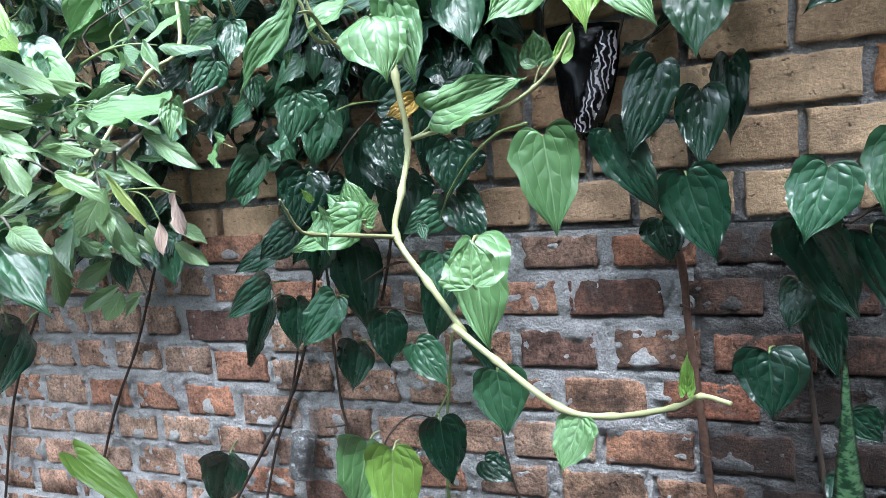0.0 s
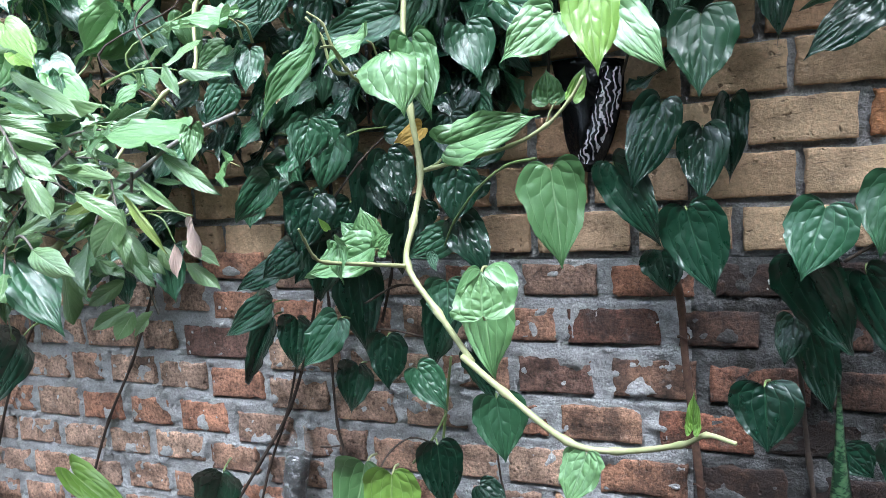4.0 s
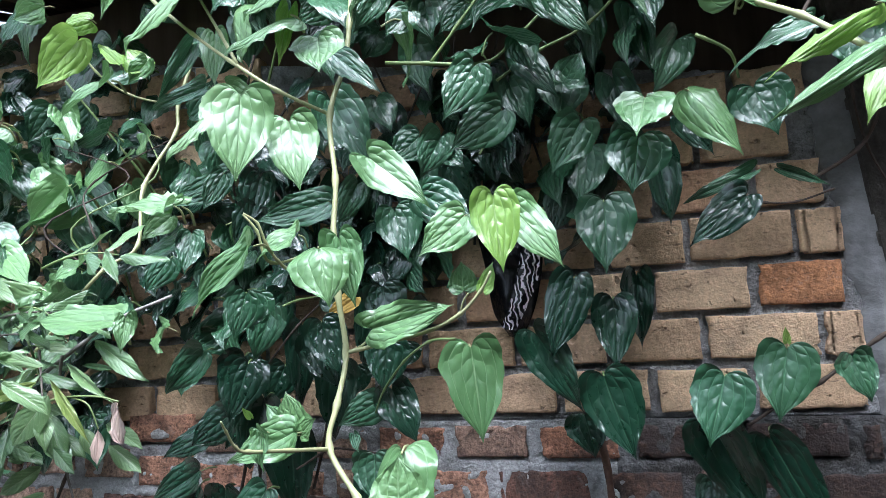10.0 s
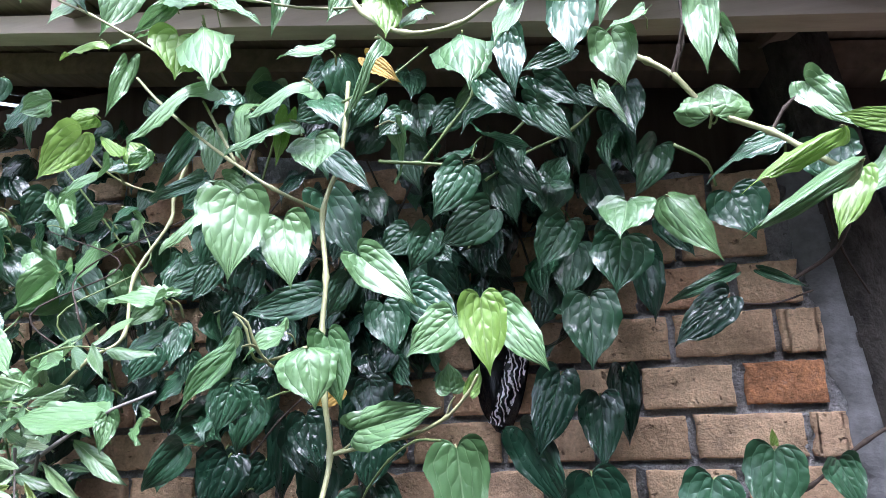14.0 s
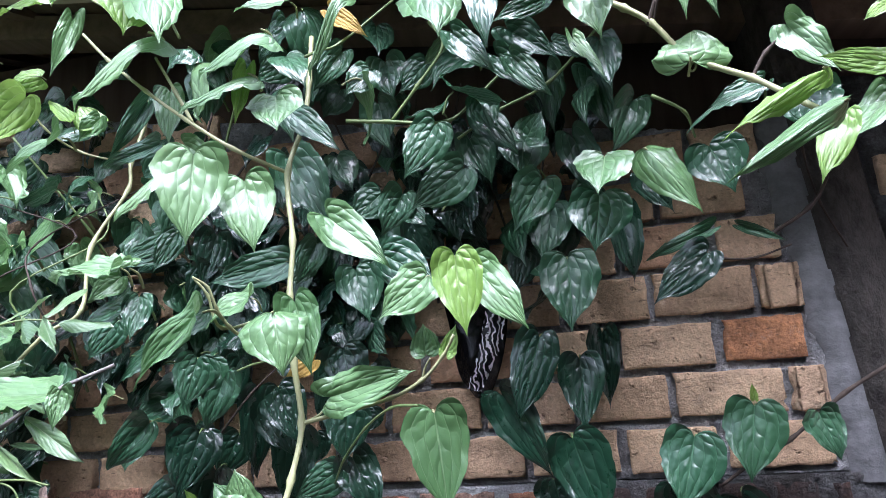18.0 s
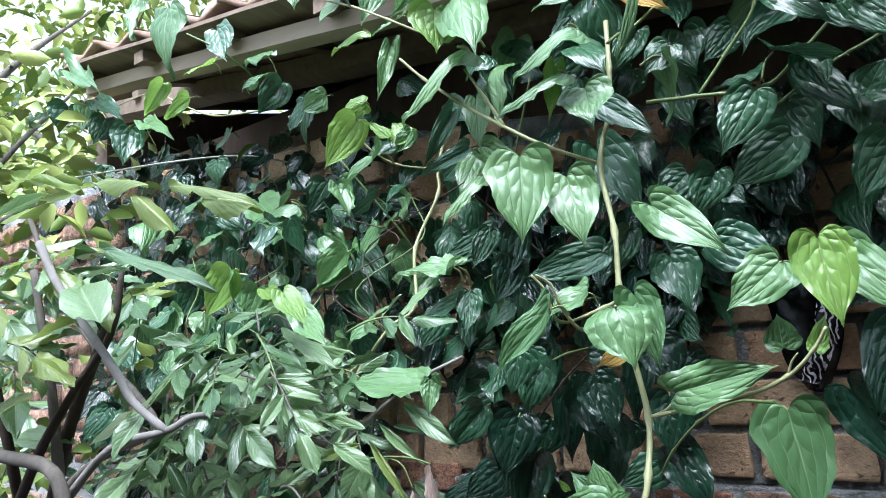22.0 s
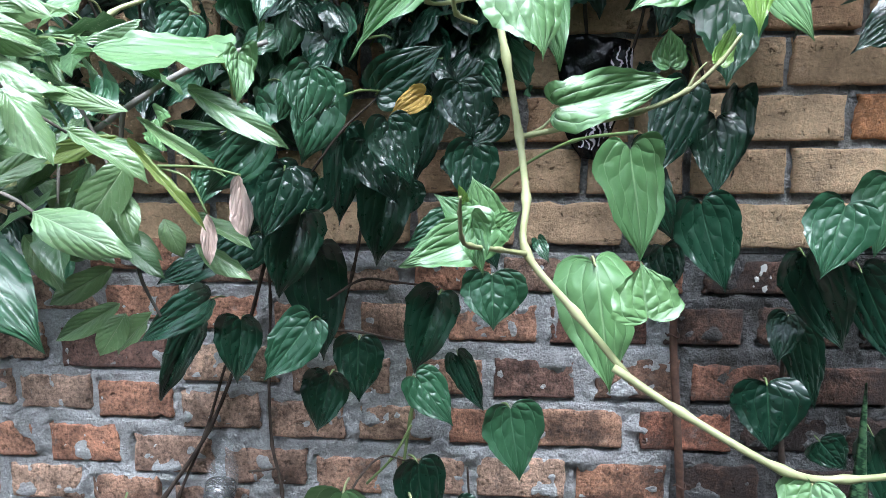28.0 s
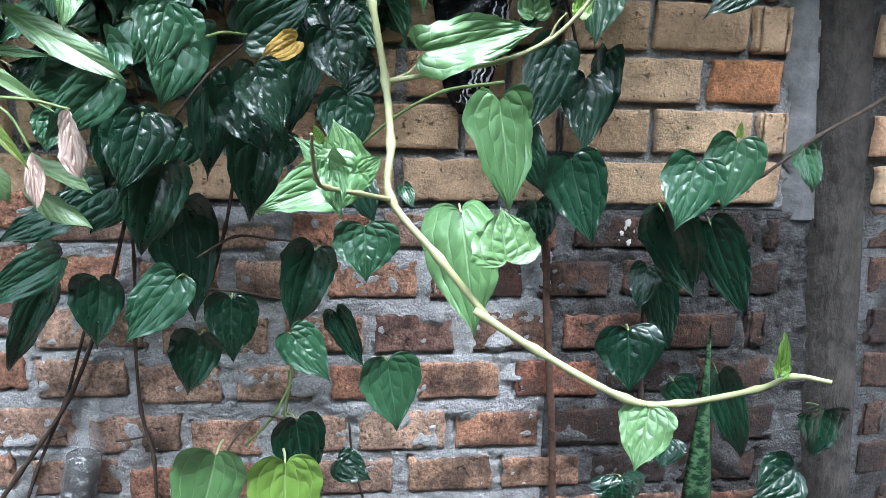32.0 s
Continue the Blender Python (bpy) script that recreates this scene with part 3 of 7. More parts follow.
# splashes of white paint on a sooty brick
PAINT = plain_material("white_paint_splash", (0.62, 0.61, 0.58), (0.82, 0.81, 0.78), 60.0, 0.7, 0.3, 0.001)
for sx, sz, size in ((0.2225, 1.362, 0.011), (0.2105, 1.342, 0.008), (0.226, 1.322, 0.009), (0.217, 1.352, 0.006), (0.236, 1.345, 0.004), (0.205, 1.327, 0.003)):
    bm = bmesh.new()
    rim = []
    for k in range(14):
        a = 2 * math.pi * k / 14
        rr = size * (0.75 + 0.6 * noise.noise(Vector((math.cos(a) * 2 + sx * 90, math.sin(a) * 2, sz * 50))))
        rim.append(bm.verts.new((sx + rr * math.cos(a) * 0.75, -0.0135, sz + rr * math.sin(a))))
    mid = bm.verts.new((sx, -0.0155, sz))
    for k in range(14):
        bm.faces.new((rim[k], rim[(k + 1) % 14], mid))
    part("paint_splash", bm, PAINT, wall, "small splash of white paint")

bm = box_bm((0, -0.018, 0), (0.115, 0.2, 2.75), 0.006)
bmesh.ops.subdivide_edges(bm, edges=[e for e in bm.edges if abs(e.verts[0].co.z - e.verts[1].co.z) > 0.5], cuts=40)
for v in bm.verts:
    v.co.x += end_x(v.co.z) + 0.004 * noise.noise(v.co * 6)
    v.co.y += 0.004 * noise.noise(v.co * 8)
tagged(link("column", bm, CONCRETE), "rough stained concrete column between two brick walls", "column", kind="structure")

wall_r = thing("wall_east", (0.735, 0.004, 0), "tan brick wall beyond the concrete column", "wall", kind="structure")
part("mortar", mortar_bm(-0.06, 2.2, 0.0, 2.4, 0.05), MORTAR_DARK, wall_r)
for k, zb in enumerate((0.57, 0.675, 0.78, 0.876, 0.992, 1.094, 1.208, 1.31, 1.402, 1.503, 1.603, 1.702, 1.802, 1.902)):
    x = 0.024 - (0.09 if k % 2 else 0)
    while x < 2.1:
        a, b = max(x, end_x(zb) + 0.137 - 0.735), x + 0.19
        mat = BRICK_TAN if zb > 1.39 else BRICK_DARK
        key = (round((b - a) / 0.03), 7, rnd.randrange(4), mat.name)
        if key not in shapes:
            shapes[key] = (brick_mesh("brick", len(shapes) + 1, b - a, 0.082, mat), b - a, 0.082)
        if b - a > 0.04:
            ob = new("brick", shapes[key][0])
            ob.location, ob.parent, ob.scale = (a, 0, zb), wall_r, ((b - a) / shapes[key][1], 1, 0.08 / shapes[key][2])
        x += 0.207

# added walls, out of view: the near ones hold back sky light from the brick wall
for nm, lo, hi in (("wall_west", (-9.2, -7, 0), (-9.0, 0.2, 2.0)), ("light_block_east", (0.98, -2.247, 0), (1.16, -0.42, 3.1)), ("light_block_back", (-1.0, -2.45, 0), (1.16, -2.25, 4.1)), ("light_block_left", (-4.0, -2.43, 0), (-1.003, -2.27, 2.0)), ("wall_yard_south", (-9.0, -7.2, 0), (1.95, -7.0, 2.0))):
    tagged(link(nm, box_bm(lo, hi, 0.01), WALL_FAR), "plain plastered wall added out of view around the yard", "wall", kind="structure")

# ---- the lean-to roof above the wall ----
SLOPE = -0.163       # the whole eave falls gently towards the column


def eave(x, y, dz=0.0):
    """A point on the underside of the rafters: they rise from the outer edge towards the wall."""
    return Vector((x, y, 2.357 + SLOPE * x + (y + 0.32) * 0.30 + dz))


roof = thing("roof", (0, -0.4, 2.3), "lean-to roof of clay tiles on weathered timber", "roof", kind="structure")


def beam(name, a, b, w, h, mat, label="", seg=10):
    bm = bmesh.new()
    a, b = Vector(a), Vector(b)
    d = (b - a)
    side = Vector((-d.y, d.x, 0)).normalized() * w / 2
    rings = []
    for i in range(seg + 1):
        p = a + d * i / seg
        p = p + Vector((0, 0, 0.006 * noise.noise(p * 3)))
        rings.append([bm.verts.new(p + s * side + Vector((0, 0, t)) - roof.location) for s, t in ((-1, 0), (1, 0), (1, h), (-1, h))])
    for r, s in zip(rings, rings[1:]):
        for k in range(4):
            bm.faces.new((r[k], s[k], s[(k + 1) % 4], r[(k + 1) % 4]))
    bm.faces.new(rings[0])
    bm.faces.new(rings[-1][::-1])
    bmesh.ops.recalc_face_normals(bm, faces=bm.faces)
    return part(name, bm, mat, roof, label, smooth=False)


beam("purlin", eave(-2.1, -0.32, -0.045), eave(2.4, -0.32, -0.045), 0.055, 0.044, TIMBER_SUNLIT, "weathered wooden purlin, brightened as if sunlit", 30)
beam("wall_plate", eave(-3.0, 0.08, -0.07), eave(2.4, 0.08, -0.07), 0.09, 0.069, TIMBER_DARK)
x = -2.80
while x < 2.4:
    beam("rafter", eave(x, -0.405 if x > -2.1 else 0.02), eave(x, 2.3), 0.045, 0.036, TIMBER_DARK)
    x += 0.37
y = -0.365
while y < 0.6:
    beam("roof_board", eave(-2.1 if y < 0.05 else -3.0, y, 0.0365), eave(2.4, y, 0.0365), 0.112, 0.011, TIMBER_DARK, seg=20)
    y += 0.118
# added deck closes the roof, so the space behind stays dark
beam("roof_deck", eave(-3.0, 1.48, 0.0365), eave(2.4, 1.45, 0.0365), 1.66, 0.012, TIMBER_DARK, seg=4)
# added boards: their dark colour gives the gap its shade
tagged(link("gap_dark_boards", box_bm((-2.98, 0.32, 1.9), (2.38, 0.35, 2.72), 0.004), SHED_SHADE), "dark boards added to shade the gap over the wall", "wall", kind="structure")
# unseen dark walls added behind the brick wall, so no light enters the shed
for nm, lo, hi in (("shed_block_back", (-3.0, 2.25, 0), (2.4, 2.35, 2.75)), ("shed_block_west", (-3.1, 0.21, 0), (-3.0, 2.35, 2.62)), ("shed_block_east", (2.4, 0.21, 0), (2.5, 2.35, 2.1))):
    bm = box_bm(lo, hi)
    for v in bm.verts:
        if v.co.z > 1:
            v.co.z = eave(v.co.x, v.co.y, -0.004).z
    tagged(link(nm, bm, SHED_SHADE, smooth=False), "dark unseen wall added to keep light out of the shed", "wall", kind="structure")
# clay tiles, laid in rows
rnd = random.Random(5)
tile_shapes = []
for s in range(3):
    bm = bmesh.new()
    pts = []
    for i in range(9):
        u = i / 8
        pts.append((u * 0.23 - 0.115, 0.018 * math.cos(u * 2 * math.pi)))
    top = [[bm.verts.new((x, y, z + 0.014 + 0.002 * noise.noise(Vector((x * 20 + s, y * 9, 0))))) for x, z in pts] for y in (-0.17, 0.0, 0.17)]
    low = [[bm.verts.new((x, y, z)) for x, z in pts] for y in (-0.17, 0.0, 0.17)]
    for g, flip in ((top, False), (low, True)):
        for a, b in zip(g, g[1:]):
            for i in range(8):
                f = (a[i], a[i + 1], b[i + 1], b[i])
                bm.faces.new(f[::-1] if flip else f)
    for i in range(8):
        bm.faces.new((low[0][i], low[0][i + 1], top[0][i + 1], top[0][i]))
        bm.faces.new((top[-1][i], top[-1][i + 1], low[-1][i + 1], low[-1][i]))
    me = bpy.data.meshes.new("roof_tile")
    bm.to_mesh(me)
    bm.free()
    me.shade_smooth()
    me.materials.append(CLAY)
    tile_shapes.append(me)
for j in range(10):
    x = -2.0 if j < 2 else -2.9
    while x < 2.3:
        ob = new("roof_tile", tile_shapes[rnd.randrange(3)])
        ob.parent = roof
        ob.location = eave(x, -0.255 + j * 0.29, 0.07 + 0.012 * (j % 2)) - roof.location
        ob.rotation_euler = (math.atan(0.30) - 0.05, math.atan(-SLOPE) + rnd.uniform(-0.03, 0.03), rnd.uniform(-0.04, 0.04))
        x += 0.205


# ---- leaves ----
HEART = ((0.0, 0.0), (0.035, -0.055), (0.11, -0.10), (0.22, -0.12), (0.33, -0.095), (0.42, -0.025), (0.48, 0.08), (0.50, 0.20), (0.485, 0.33), (0.43, 0.47), (0.36, 0.60), (0.26, 0.72), (0.16, 0.82), (0.08, 0.90), (0.03, 0.97), (0.0, 1.04))
LANCE = ((0.0, 0.0), (0.12, 0.04), (0.27, 0.13), (0.40, 0.26), (0.48, 0.40), (0.50, 0.52), (0.47, 0.64), (0.38, 0.76), (0.25, 0.87), (0.11, 0.95), (0.03, 0.99), (0.0, 1.02))


def even(outline, count):
    """The outline resampled at even steps along its smooth curve."""
    pts = spline([Vector((x, y, 0)) for x, y in outline], 8)
    run = [0.0]
    for a, b in zip(pts, pts[1:]):
        run.append(run[-1] + (b - a).length)
    out, k = [], 0
    for i in range(count + 1):
        d = run[-1] * i / count
        while k < len(run) - 2 and run[k + 1] < d:
            k += 1
        p = pts[k].lerp(pts[k + 1], (d - run[k]) / max(1e-9, run[k + 1] - run[k]))
        out.append((max(0.0, p.x), p.y))
    out[0], out[-1] = outline[0], outline[-1]
    return out


def leaf_mesh(name, heart, seed, mat, fold, droop, wave, puff, twist=0.0, cup=0.0, lobes=0.0, across=7):
    """A leaf of length 1 and width 1: base at the origin, tip along y, upper face towards z."""
    rnd = random.Random(seed)
    outline = even(HEART if heart else LANCE, 20 if heart else 14)
    bm = bmesh.new()
    uvl = bm.loops.layers.uv.new("UVMap")
    n = len(outline) - 1
    phase = rnd.uniform(0, 6.28)
    lean = rnd.uniform(-0.08, 0.08)
    sideways = rnd.uniform(0.92, 1.08)

    def place(sign, i, k):
        ox, oy = outline[i]
        t = i / n
        my = max(0.0, (t - 0.16) / 0.84) ** 1.05 * outline[-1][1] if heart else max(0.0, oy)
        f = k / across
        fx = ox * f
        fy = my + (oy - my) * f ** 1.3
        z = fold * abs(fx) * 2 / (1 + 0.8 * abs(fx)) - droop * max(0, fy) ** 2 - abs(droop) * 0.5 * fx * fx * 4
        z += lobes * max(0.0, 0.22 - fy) ** 1.5 * 4 * (0.3 + abs(fx))
        z += wave * math.sin(phase + fy * 7 + sign * 1.1) * f ** 2
        vault = math.sin(math.pi * ((f / 0.36) % 1.0)) ** 0.45 if heart else math.sin(math.pi * f) * 0.6
        z += puff * vault * math.sin(math.pi * min(1, t * 1.05)) * (0.65 + 0.35 * math.sin(fy * 31 + f * 9 + phase))
        z += twist * sign * fx * (fy - 0.3) + cup * (fx * fx * 4) * max(0.0, 1 - fy) - 0.9 * max(0.0, fy - 0.86) ** 2 * (1 + 6 * abs(droop))
        z += wave * 1.3 * f ** 3 * noise.noise(Vector((sign * 3.0 + seed, fy * 9, 0)))
        z += puff * 0.8 * noise.noise(Vector((sign * fx * 7 + seed * 3.1, fy * 7, 0)))
        fx *= 1 + f * (0.13 * noise.noise(Vector((sign * 5.0 + seed * 1.7, fy * 4, 0))) + 0.07 * noise.noise(Vector((sign * 5.0 + seed * 2.3, fy * 11, 0))))
        x = sign * fx * (sideways if sign > 0 else 2 - sideways) + lean * fy * fy
        return (x, fy, z), (0.5 + sign * 0.5 * f, t)

    cache = {}

    def vert(sign, i, k):
        key = (0 if k == 0 or outline[i][0] == 0 else sign, i, k if outline[i][0] else 0)
        if key not in cache:
            cache[key] = bm.verts.new(place(sign, i, k)[0])
        return cache[key]

    for sign in (-1, 1):
        for i in range(n):
            for k in range(across):
                ids = [(i, k), (i + 1, k), (i + 1, k + 1), (i, k + 1)]
                if sign > 0:
                    ids = ids[::-1]
                vs, uvs = [], []
                for a, b in ids:
                    v = vert(sign, a, b)
                    if v not in vs:
                        vs.append(v)
                        uvs.append(place(sign, a, b)[1])
                if len(vs) < 3:
                    continue
                try:
                    f = bm.faces.new(vs)
                except ValueError:
                    continue
                for lp, q in zip(f.loops, uvs):
                    lp[uvl].uv = q
    bmesh.ops.recalc_face_normals(bm, faces=bm.faces)
    if sum(f.normal.z for f in bm.faces) < 0:
        bmesh.ops.reverse_faces(bm, faces=bm.faces)
    me = bpy.data.meshes.new(name)
    bm.to_mesh(me)
    bm.free()
    me.shade_smooth()
    me.materials.append(mat)
    return me


# how a leaf is bent: fold, droop, wave, puff, twist, cup, lobes; 0 to 3 lie nearly flat, 4 to 7 are bent more
BENDS = ((0.05, 0.10, 0.04, 0.022, 0.10, 0.0, 0.3), (0.14, 0.16, 0.05, 0.024, -0.2, 0.04, 0.5), (-0.07, 0.14, 0.05, 0.024, 0.15, -0.08, -0.5), (0.10, 0.02, 0.06, 0.022, -0.1, 0.0, 0.0),
         (0.28, 0.20, 0.08, 0.024, 0.35, 0.0, 0.6), (-0.16, 0.28, 0.08, 0.020, -0.35, 0.08, -0.6), (0.20, -0.06, 0.11, 0.024, 0.45, -0.08, 0.4), (0.08, 0.42, 0.07, 0.024, 0.0, 0.12, 0.2))
LEAF_MESH = {}
for style, mat in LEAF.items():
    lance = style.startswith("shrub") or style == "dry"
    LEAF_MESH[style] = [leaf_mesh("leaf", not lance, 31 * k + len(style), mat, f, d, w, p * (0.45 if style == "dark" else 0.22), tw, c, lo)
                        for k, (f, d, w, p, tw, c, lo) in enumerate(BENDS)]
leaf_rnd = random.Random(77)
PETIOLE = {}
for pname, pmat in (("pale", STEM_PALE), ("green", STEM_GREEN)):
    pbm = tube_bm(spline([Vector(p) for p in ((0, -0.06, -0.42), (0, -0.07, -0.14), (0, 0.01, 0.0))], 4), 0.021, 0.8, 5)
    pme = bpy.data.meshes.new("petiole")
    pbm.to_mesh(pme)
    pbm.free()
    pme.shade_smooth()
    pme.materials.append(pmat)
    PETIOLE[pname] = pme


def leaf(vine, style, base, tip, width, roll=0.0, face=None, stalk=None, variant=None, name="leaf"):
    """A leaf part of a vine from its base to its tip, its upper face turned towards face, then rolled."""
    base, tip = Vector(base), Vector(tip)
    d = tip - base
    length = d.length
    d.normalize()
    f = Vector(face or (0.1, -0.85, 0.5))
    zax = (f - d * f.dot(d)).normalized()
    xax = d.cross(zax)
    m = Matrix((xax, d, zax)).transposed()
    m = Matrix.Rotation(radians(roll), 3, d) @ m
    me = LEAF_MESH[style][leaf_rnd.randrange(8) if variant is None else variant]
    ob = new(name, me)
    ob.parent = vine
    ob.matrix_local = Matrix.LocRotScale(local(vine, base), m.to_quaternion(), (width, length, (width + length) * 0.5))
    if stalk is not None:
        s = Vector(stalk)
        mid = (base + s) / 2 + Vector((0, 0, 0.18)) * (base - s).length
        part("petiole", tube_bm([p - vine.location for p in spline((s, mid, base), 5)], 0.0021, 0.8, 5), STEM_PALE if style in ("lime", "light") else STEM_GREEN, vine)
    elif style in ("dark", "mid", "light", "lime"):
        st = new("petiole", PETIOLE["pale" if style in ("lime", "light") else "green"])
        st.parent = ob
    return ob


def stem(vine, points, radius, mat, taper=0.8, joints=True, name="stem", label=""):
    pts = spline([local(vine, p) for p in points], 6)
    return part(name, tube_bm(pts, radius, taper, 8, wobble=0.1, nodes=[i for i in range(6, len(pts) - 3, 6)] if joints else ()), mat, vine, label)


# ---- the vines ----
vine = thing("betel_vine", (-0.27, -0.39, 2.24), "betel vine hanging from the eave, glossy heart-shaped fresh green leaves", "vine", "betel vines")
leaf(vine, "light", (-0.388, -0.620, 1.944), (-0.374, -0.653, 1.829), 0.096, face=(0.52, -0.85, 0.01), variant=0)
leaf(vine, "light", (-0.342, -0.570, 1.915), (-0.313, -0.599, 1.820), 0.081, face=(0.41, -0.91, 0.04), variant=0)
leaf(vine, "light", (-0.247, -0.500, 1.864), (-0.155, -0.524, 1.797), 0.067, face=(0.47, -0.88, 0.07), variant=1)
leaf(vine, "mid", (-0.176, -0.470, 1.808), (-0.103, -0.490, 1.765), 0.070, face=(0.32, -0.95, -0.05), variant=0)
leaf(vine, "light", (-0.100, -0.550, 1.761), (-0.157, -0.571, 1.709), 0.064, face=(0.22, -0.94, 0.26), variant=3)
leaf(vine, "lime", (-0.056, -0.570, 1.779), (-0.049, -0.599, 1.686), 0.066, face=(0.14, -0.97, 0.19), variant=0)
leaf(vine, "light", (-0.038, -0.530, 1.769), (0.027, -0.556, 1.691), 0.064, face=(0.19, -0.97, 0.18), variant=0)
leaf(vine, "light", (-0.112, -0.530, 1.662), (-0.113, -0.535, 1.700), 0.042, face=(0.30, -0.95, 0.11), variant=0)
leaf(vine, "lime", (-0.076, -0.570, 1.660), (-0.061, -0.576, 1.693), 0.022, face=(0.20, -0.96, 0.20), variant=4)
leaf(vine, "light", (-0.272, -0.640, 1.726), (-0.247, -0.664, 1.658), 0.081, face=(0.35, -0.88, 0.31), variant=2)
leaf(vine, "light", (-0.260, -0.600, 1.737), (-0.228, -0.627, 1.656), 0.056, face=(0.37, -0.93, -0.02), variant=1)
leaf(vine, "light", (-0.319, -0.600, 1.750), (-0.375, -0.625, 1.726), 0.048, face=(0.05, -0.59, 0.81))
leaf(vine, "light", (-0.333, -0.690, 1.729), (-0.416, -0.716, 1.653), 0.039, 35, face=(0.59, -0.78, 0.23), variant=4)
leaf(vine, "light", (-0.229, -0.570, 1.617), (-0.118, -0.577, 1.645), 0.058, face=(0.28, -0.94, 0.22), variant=6)
leaf(vine, "light", (-0.129, -0.430, 1.576), (-0.107, -0.465, 1.450), 0.097, face=(0.24, -0.88, 0.41), variant=0)
leaf(vine, "light", (-0.300, -0.670, 1.501), (-0.376, -0.688, 1.469), 0.051, face=(0.23, -0.88, 0.42), variant=6)
leaf(vine, "light", (-0.303, -0.660, 1.503), (-0.316, -0.664, 1.547), 0.043, face=(0.12, -0.96, 0.24), variant=0)
leaf(vine, "light", (-0.309, -0.650, 1.497), (-0.348, -0.655, 1.533), 0.037, face=(-0.04, -0.87, 0.49), variant=4)
leaf(vine, "light", (-0.314, -0.720, 1.513), (-0.306, -0.739, 1.476), 0.027, face=(-0.17, -0.96, 0.24), variant=4)
leaf(vine, "lime", (-0.320, -0.730, 1.531), (-0.325, -0.740, 1.544), 0.008, face=(0.09, -0.92, 0.37), variant=3)
leaf(vine, "light", (-0.295, -0.660, 1.498), (-0.274, -0.668, 1.519), 0.026, face=(-0.02, -0.91, 0.42), variant=3)
leaf(vine, "light", (-0.193, -0.590, 1.459), (-0.176, -0.624, 1.339), 0.084, face=(-0.13, -0.89, 0.44), variant=2)
leaf(vine, "light", (-0.164, -0.690, 1.429), (-0.171, -0.677, 1.474), 0.066, face=(0.05, -0.59, 0.81), variant=3)
leaf(vine, "light", (-0.052, -0.755, 1.315), (-0.067, -0.775, 1.272), 0.045, face=(-0.36, -0.74, 0.57), variant=3)
leaf(vine, "lime", (0.040, -0.780, 1.358), (0.041, -0.786, 1.389), 0.013, face=(-0.09, -0.84, 0.54), variant=4)
leaf(vine, "mid", (-0.295, -0.420, 1.415), (-0.294, -0.443, 1.352), 0.088, face=(-0.12, -0.92, 0.38), variant=0)
leaf(vine, "mid", (-0.251, -0.600, 1.484), (-0.242, -0.615, 1.466), 0.015, face=(-0.24, -0.81, 0.54), variant=1)
leaf(vine, "light", (-0.324, -0.500, 2.065), (-0.303, -0.544, 2.007), 0.085, face=(0.05, -0.59, 0.81), variant=0)
leaf(vine, "mid", (-0.321, -0.450, 2.059), (-0.234, -0.476, 1.980), 0.047, face=(0.32, -0.94, -0.07), variant=3)
leaf(vine, "lime", (-0.357, -0.530, 2.100), (-0.364, -0.556, 2.021), 0.032, face=(0.43, -0.90, -0.06), variant=4)
leaf(vine, "light", (-0.343, -0.550, 2.087), (-0.436, -0.588, 2.039), 0.040, face=(0.05, -0.59, 0.81), variant=2)
leaf(vine, "light", (-0.529, -0.520, 2.203), (-0.629, -0.589, 2.096), 0.055, face=(0.05, -0.59, 0.81), variant=5)
leaf(vine, "light", (-0.690, -0.500, 2.261), (-0.696, -0.530, 2.162), 0.037, face=(0.63, -0.72, -0.30), variant=4)
leaf(vine, "light", (-0.552, -0.430, 2.139), (-0.537, -0.459, 2.044), 0.051, face=(0.32, -0.92, -0.23), variant=0)
leaf(vine, "light", (-0.320, -0.550, 2.153), (-0.410, -0.592, 2.099), 0.057, face=(0.05, -0.59, 0.81), variant=5)
leaf(vine, "mid", (-0.651, -0.360, 2.166), (-0.701, -0.391, 2.059), 0.040, face=(0.63, -0.74, -0.23), variant=4)
leaf(vine, "mid", (-0.592, -0.400, 2.061), (-0.702, -0.417, 2.036), 0.036, face=(0.54, -0.84, 0.09), variant=4)
leaf(vine, "light", (-0.534, -0.480, 1.985), (-0.583, -0.535, 1.908), 0.044, face=(0.05, -0.59, 0.81), variant=2)
leaf(vine, "light", (-0.227, -0.470, 2.252), (-0.280, -0.507, 2.111), 0.029, 40, face=(0.34, -0.89, -0.30), variant=5)
leaf(vine, "light", (-0.598, -0.500, 2.407), (-0.466, -0.559, 2.317), 0.075, face=(0.05, -0.59, 0.81), variant=2)
leaf(vine, "light", (-0.518, -0.530, 2.300), (-0.443, -0.623, 2.148), 0.096, face=(0.05, -0.59, 0.81), variant=2)
leaf(vine, "lime", (-0.571, -0.520, 2.284), (-0.560, -0.547, 2.203), 0.096, face=(0.64, -0.72, -0.25), variant=0)
leaf(vine, "light", (-0.620, -0.480, 2.386), (-0.678, -0.504, 2.321), 0.036, face=(0.71, -0.68, -0.21), variant=4)
leaf(vine, "light", (-0.734, -0.460, 2.468), (-0.742, -0.494, 2.346), 0.080, face=(0.72, -0.58, -0.38), variant=1)
leaf(vine, "lime", (-0.750, -0.500, 2.326), (-0.825, -0.524, 2.305), 0.027, face=(0.05, -0.59, 0.81))
leaf(vine, "light", (-0.651, -0.500, 2.316), (-0.706, -0.529, 2.285), 0.031, face=(0.05, -0.59, 0.81))
leaf(vine, "light", (-0.507, -0.500, 2.350), (-0.390, -0.561, 2.258), 0.037, face=(0.05, -0.59, 0.81))
